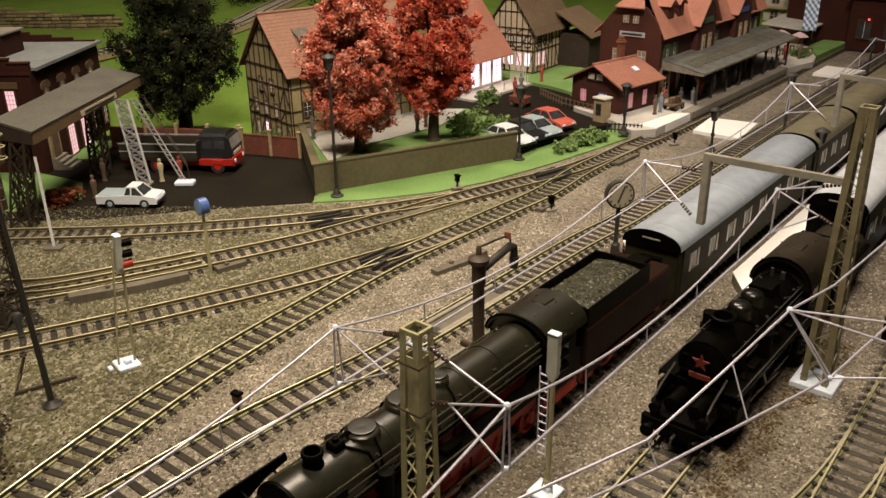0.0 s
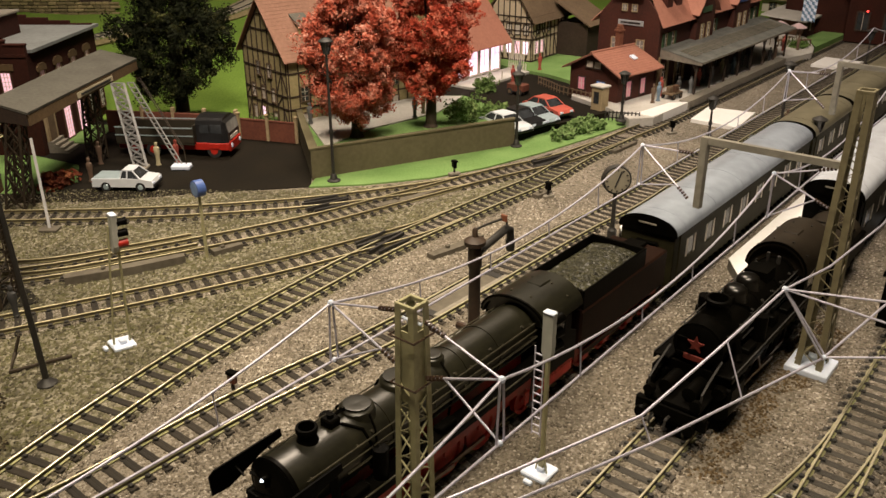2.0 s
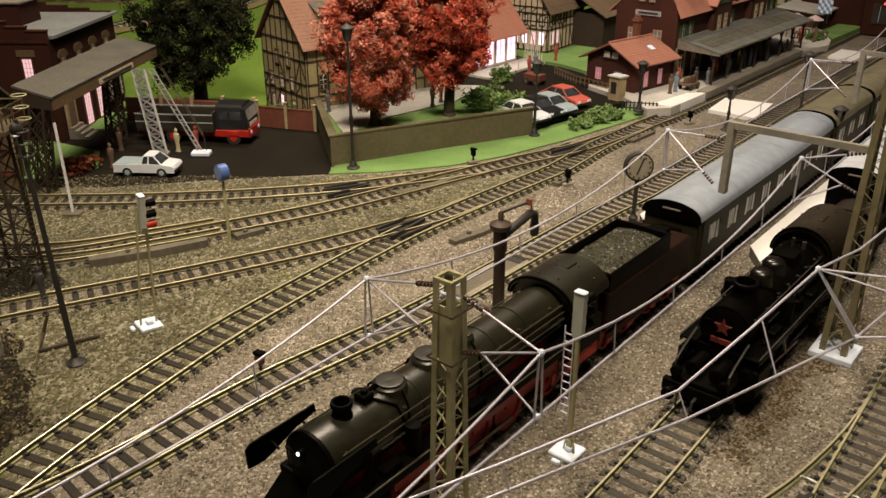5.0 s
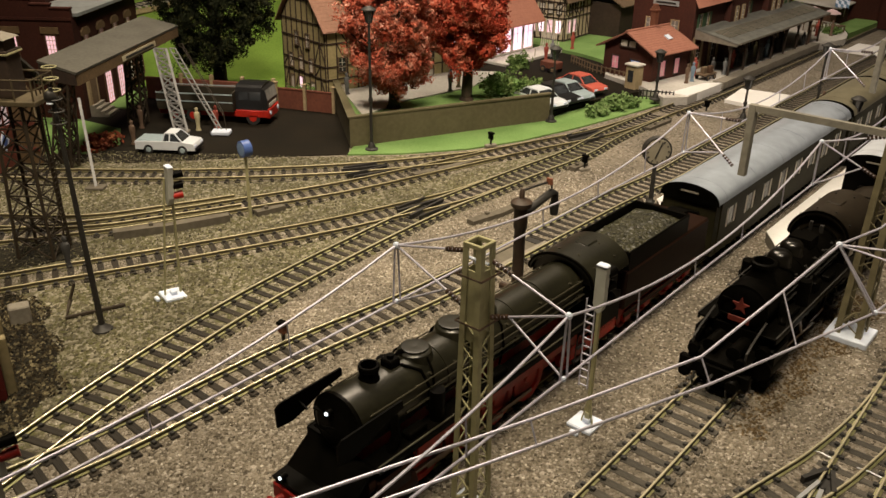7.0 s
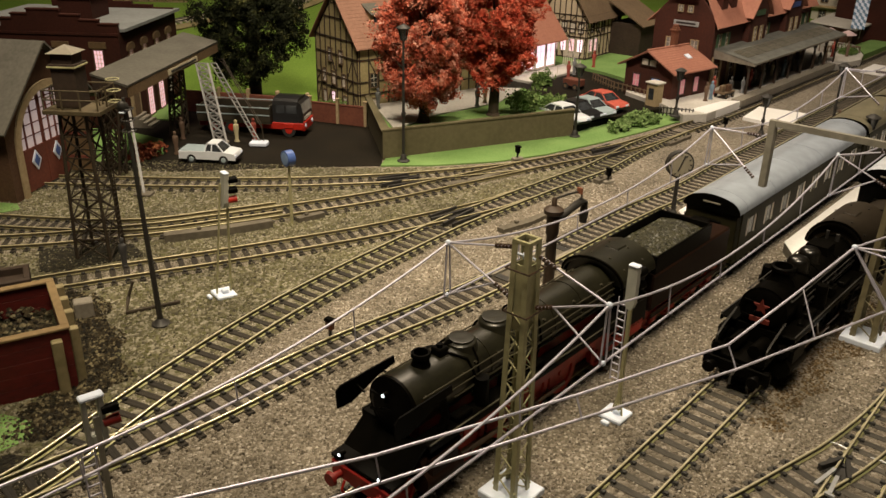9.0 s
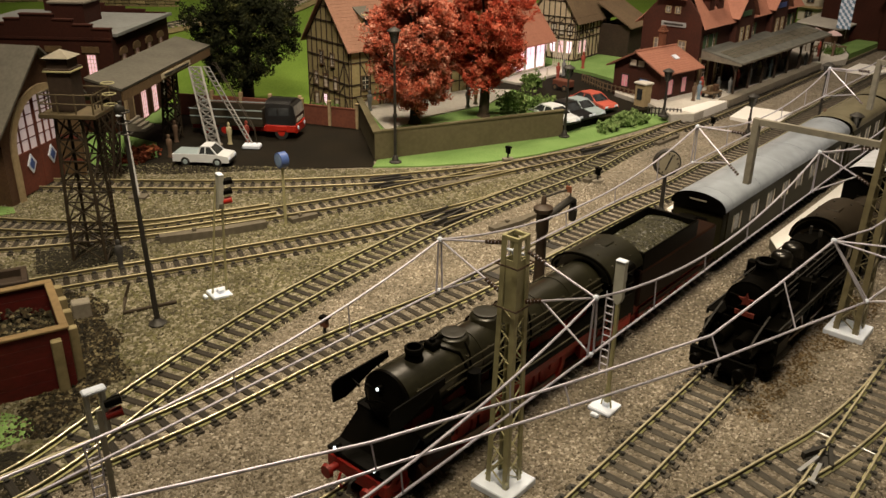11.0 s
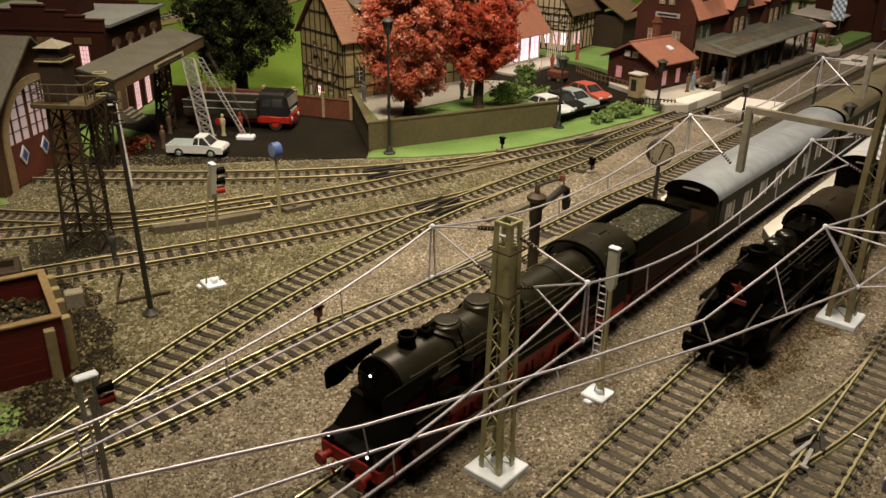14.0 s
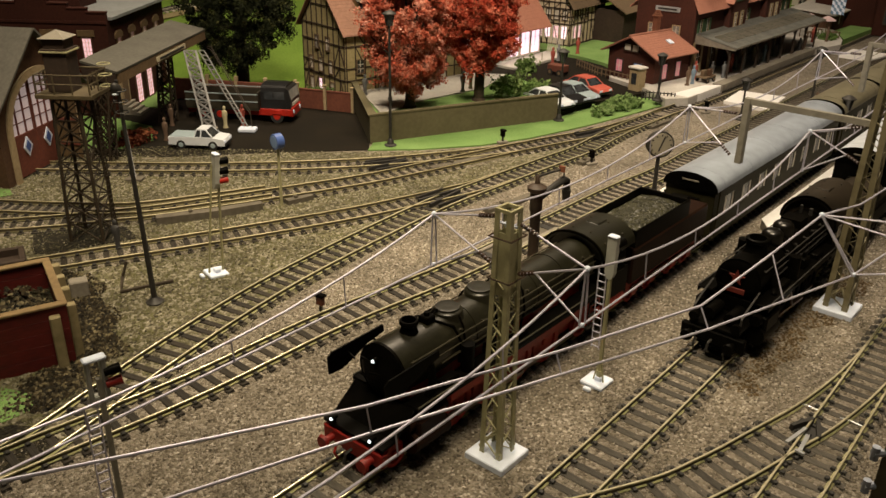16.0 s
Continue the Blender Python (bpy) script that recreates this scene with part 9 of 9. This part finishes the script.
tree(-5.5, 69.9, 1.35, 13, (4.0, 2.1, 12.4), PALE_RED_LEAF, "pale red-leaved tree with a dense feathery crown", 11, 135, 600, 0.10, clump=0.25, full=True)
tree(0.5, 73.0, 1.35, 13, (3.7, 3.3, 13.2), RED_LEAF, "red-leaved tree with a dark trunk on the terrace", 12, 135, 600, 0.10, clump=0.25, full=True)
tree(-22.8, 79.0, 0.3, 14, (5.1, 2.9, 15.0), GREEN_LEAF, "large dark green tree behind the lorry", 13, 140, 480, 0.10, 0.7, 0.25)


def bush(x, y, z, w, h, leaf, label, seed):
    rng = random.Random(seed)
    cl = [(rng.uniform(-w, w) * 0.7, rng.uniform(-w, w) * 0.45, rng.uniform(0.2, h * 0.7), rng.uniform(0.35, 0.6) * h) for _ in range(16)]
    solo("bush", foliage(cl, 90, 0.14, seed), leaf, x, y, z, 30, label, "bush", "bushes")


bush(3.6, 75.3, 1.35, 2.6, 1.7, BUSH_LEAF, "dark green bush behind the retaining wall", 21)
bush(6.0, 76.6, 1.0, 1.6, 1.3, BUSH_LEAF, "dark green bush at the terrace corner", 22)
bush(11.8, 73.6, 0.12, 1.3, 0.95, LIGHT_LEAF, "light green bush on the verge", 23)
bush(13.4, 75.2, 0.12, 1.3, 1.05, LIGHT_LEAF, "light green bush on the verge", 24)
bush(15.2, 76.8, 0.12, 1.2, 1.0, LIGHT_LEAF, "light green bush on the verge", 25)
bush(-14.2, 75.6, 0.06, 1.5, 1.3, BUSH_LEAF, "green bush before the timbered house", 26)
bush(-12.4, 74.6, 0.06, 1.0, 1.0, BUSH_LEAF, "green bush before the timbered house", 27)
bush(-3.5, 99, 2.0, 2.4, 2.4, BUSH_LEAF, "green bush on the hillside", 28)
bush(5.6, 89.2, 0.55, 0.9, 1.3, BUSH_LEAF, "planted tub bush before the shop", 29)
bush(-26.8, 61.2, 0.08, 1.6, 0.9, leaf_material("rusty_foliage", (0.08, 0.03, 0.015), (0.2, 0.05, 0.025), (0.3, 0.12, 0.05)), "rusty red shrub beside the yard", 30)
bush(46.5, 112.5, 0.5, 1.6, 1.2, BUSH_LEAF, "dark hedge beside the platform", 31)
for k in range(4):
    bush(-36 + k * 7, 126 + (k % 3) * 6, 4.8 + (k % 3) * 0.7, 3.5, 3.2, GREEN_LEAF, "dark green bush on the hillside", 40 + k)

# ---- loose stones on the ballast and gravel ----
def clear_of_tracks(pts):
    """True for points that do not lie on sleepers or rails."""
    cell = 0.5
    taken = set()
    for line in LINES.values():
        for p, d in line:
            for a in np.arange(-1.4, 1.41, 0.35):
                taken.add((int((p.x - d.y * a) // cell), int((p.y + d.x * a) // cell)))
    return np.array([(int(x // cell), int(y // cell)) not in taken for x, y in pts])


def chips(name, n, region, r0, r1, mat, label, seed, z=0.0):
    """Thousands of rough stones as one mesh; region(x, y) says where they lie."""
    rs = np.random.RandomState(seed)
    x0, x1, y0, y1, inside = region
    pts = np.stack([rs.uniform(x0, x1, n * 3), rs.uniform(y0, y1, n * 3)], axis=1)
    pts = pts[inside(pts[:, 0], pts[:, 1])][:n]
    k = len(pts)
    r = rs.uniform(r0, r1, (k, 1)) * np.where(clear_of_tracks(pts), 1.0, 0.62)[:, None]
    ang = rs.uniform(0, 6.283, (k, 1))
    j = rs.uniform(0.6, 1.3, (k, 6))
    a = np.concatenate([ang + q * math.pi / 2 for q in range(4)], axis=1)
    vx = pts[:, :1] + r * j[:, :4] * np.cos(a)
    vy = pts[:, 1:] + r * j[:, :4] * np.sin(a)
    lift = np.where(clear_of_tracks(pts), 0.0, 0.075)[:, None]
    vz = np.full((k, 4), z) + lift + r * rs.uniform(-0.2, 0.4, (k, 4))
    top = np.stack([pts[:, 0] + r[:, 0] * 0.2, pts[:, 1], z + lift[:, 0] + r[:, 0] * j[:, 4]], axis=1)
    vs = np.concatenate([np.stack([vx, vy, vz], axis=2), top[:, None, :]], axis=1).reshape(-1, 3)
    m = Mesh()
    m.v = vs.tolist()
    m.f = [f for b in range(0, 5 * k, 5) for f in ((b, b + 1, b + 4), (b + 1, b + 2, b + 4), (b + 2, b + 3, b + 4), (b + 3, b, b + 4))]
    return solo(name, m, mat, label=label, category="stones", kind="stuff")


def side_of_loop(x, y):
    """Negative on the gravel side of the loop line, positive on the ballast side."""
    xs = np.interp(y, [10, 17, 22.6, 26, 30.2, 34.6, 39, 45, 50.8, 54.6, 59.4, 65], [-20, -18, -16.6, -15.9, -14.4, -12, -9.6, -6.4, -2.6, 0.8, 4.8, 9.5])
    return x - xs


def brown_patch(x, y):
    """Darker brown ballast along the goods engine."""
    c, d = math.cos(radians(T7_TURN)), math.sin(radians(T7_TURN))
    u, v = (x - T7_AT[0]) * c + (y - T7_AT[1]) * d, -(x - T7_AT[0]) * d + (y - T7_AT[1]) * c
    edge = 0.5 * np.sin(u * 1.3) + 0.3 * np.sin(u * 3.1 + v * 2.0)
    return (u > 9.4 + edge) & (u < 24) & (v < 1.3 + 0.3 * edge) & (v > -2.5 + 0.6 * edge - 0.05 * (u - 8))


def by_bunker(x, y):
    """The dirty strip along the end of the coal bunker."""
    xs = np.interp(y, [25.5, 28, 30.2, 33, 38], [-17.3, -16.9, -16.5, -17.9, -21.2])
    return (np.abs(x - xs) < 1.35 + 0.35 * np.sin(y * 2.1)) & (y > 25.5) & (y < 38)


# dark ground patch below the tower, in the bunker strip's colours
sheet("tower_pad", [(-25.7, 42.7), (-25.4, 43.6), (-23.3, 44.1), (-20.8, 44.4), (-19.4, 42.9), (-21.5, 41.6), (-23.3, 40.2), (-24.4, 40.2)], -0.3, 0.08, DIRT,
      "dark ground patch under the lookout tower", "dirt")
sheet("dirt_strip", [(-18.6, 25.6), (-16.4, 25.6), (-15.7, 28.2), (-15.4, 30.4), (-16.8, 33.3), (-20.0, 37.4), (-21.8, 38.4), (-22.4, 37.2), (-19.3, 32.7), (-17.8, 30), (-18.2, 28)], -0.3, 0.035, DIRT,
      "dark sooty dirt beside the coal bunker", "dirt")
sheet("dirt_turnout", [(-18.9, 23.4), (-17.6, 21.6), (-16.6, 20.9), (-15.3, 21.6), (-14.5, 22.7), (-15.0, 23.8), (-16.0, 24.5), (-17.4, 24.6)], -0.3, 0.085, DIRT,
      "dark sooty dirt round the turnout", "dirt")
chips("brown_stones", 9000, (5, 24, 26, 46, brown_patch), 0.045, 0.09, DARK_BROWN_STONE, "darker brown ballast beside the goods engine", 5, 0.0)
chips("ballast_stones", 105000, (-17, 30, 15, 60, lambda x, y: (side_of_loop(x, y) > 0) & ~brown_patch(x, y)), 0.04, 0.085, BALLAST_STONE, "brown ballast chippings between the tracks", 1, 0.0)
chips("gravel_stones", 46000, (-34, 8, 24, 60.5, lambda x, y: (side_of_loop(x, y) < 0) & (y < 60.5) & ~by_bunker(x, y)), 0.04, 0.11, GRAVEL_STONE, "grey mossy gravel stones", 2, 0.02)
chips("rubble_stones", 3000, (-23, -14, 25, 38.5, by_bunker), 0.05, 0.12, RUBBLE, "dark coal rubble spilt beside the bunker", 3, 0.04)
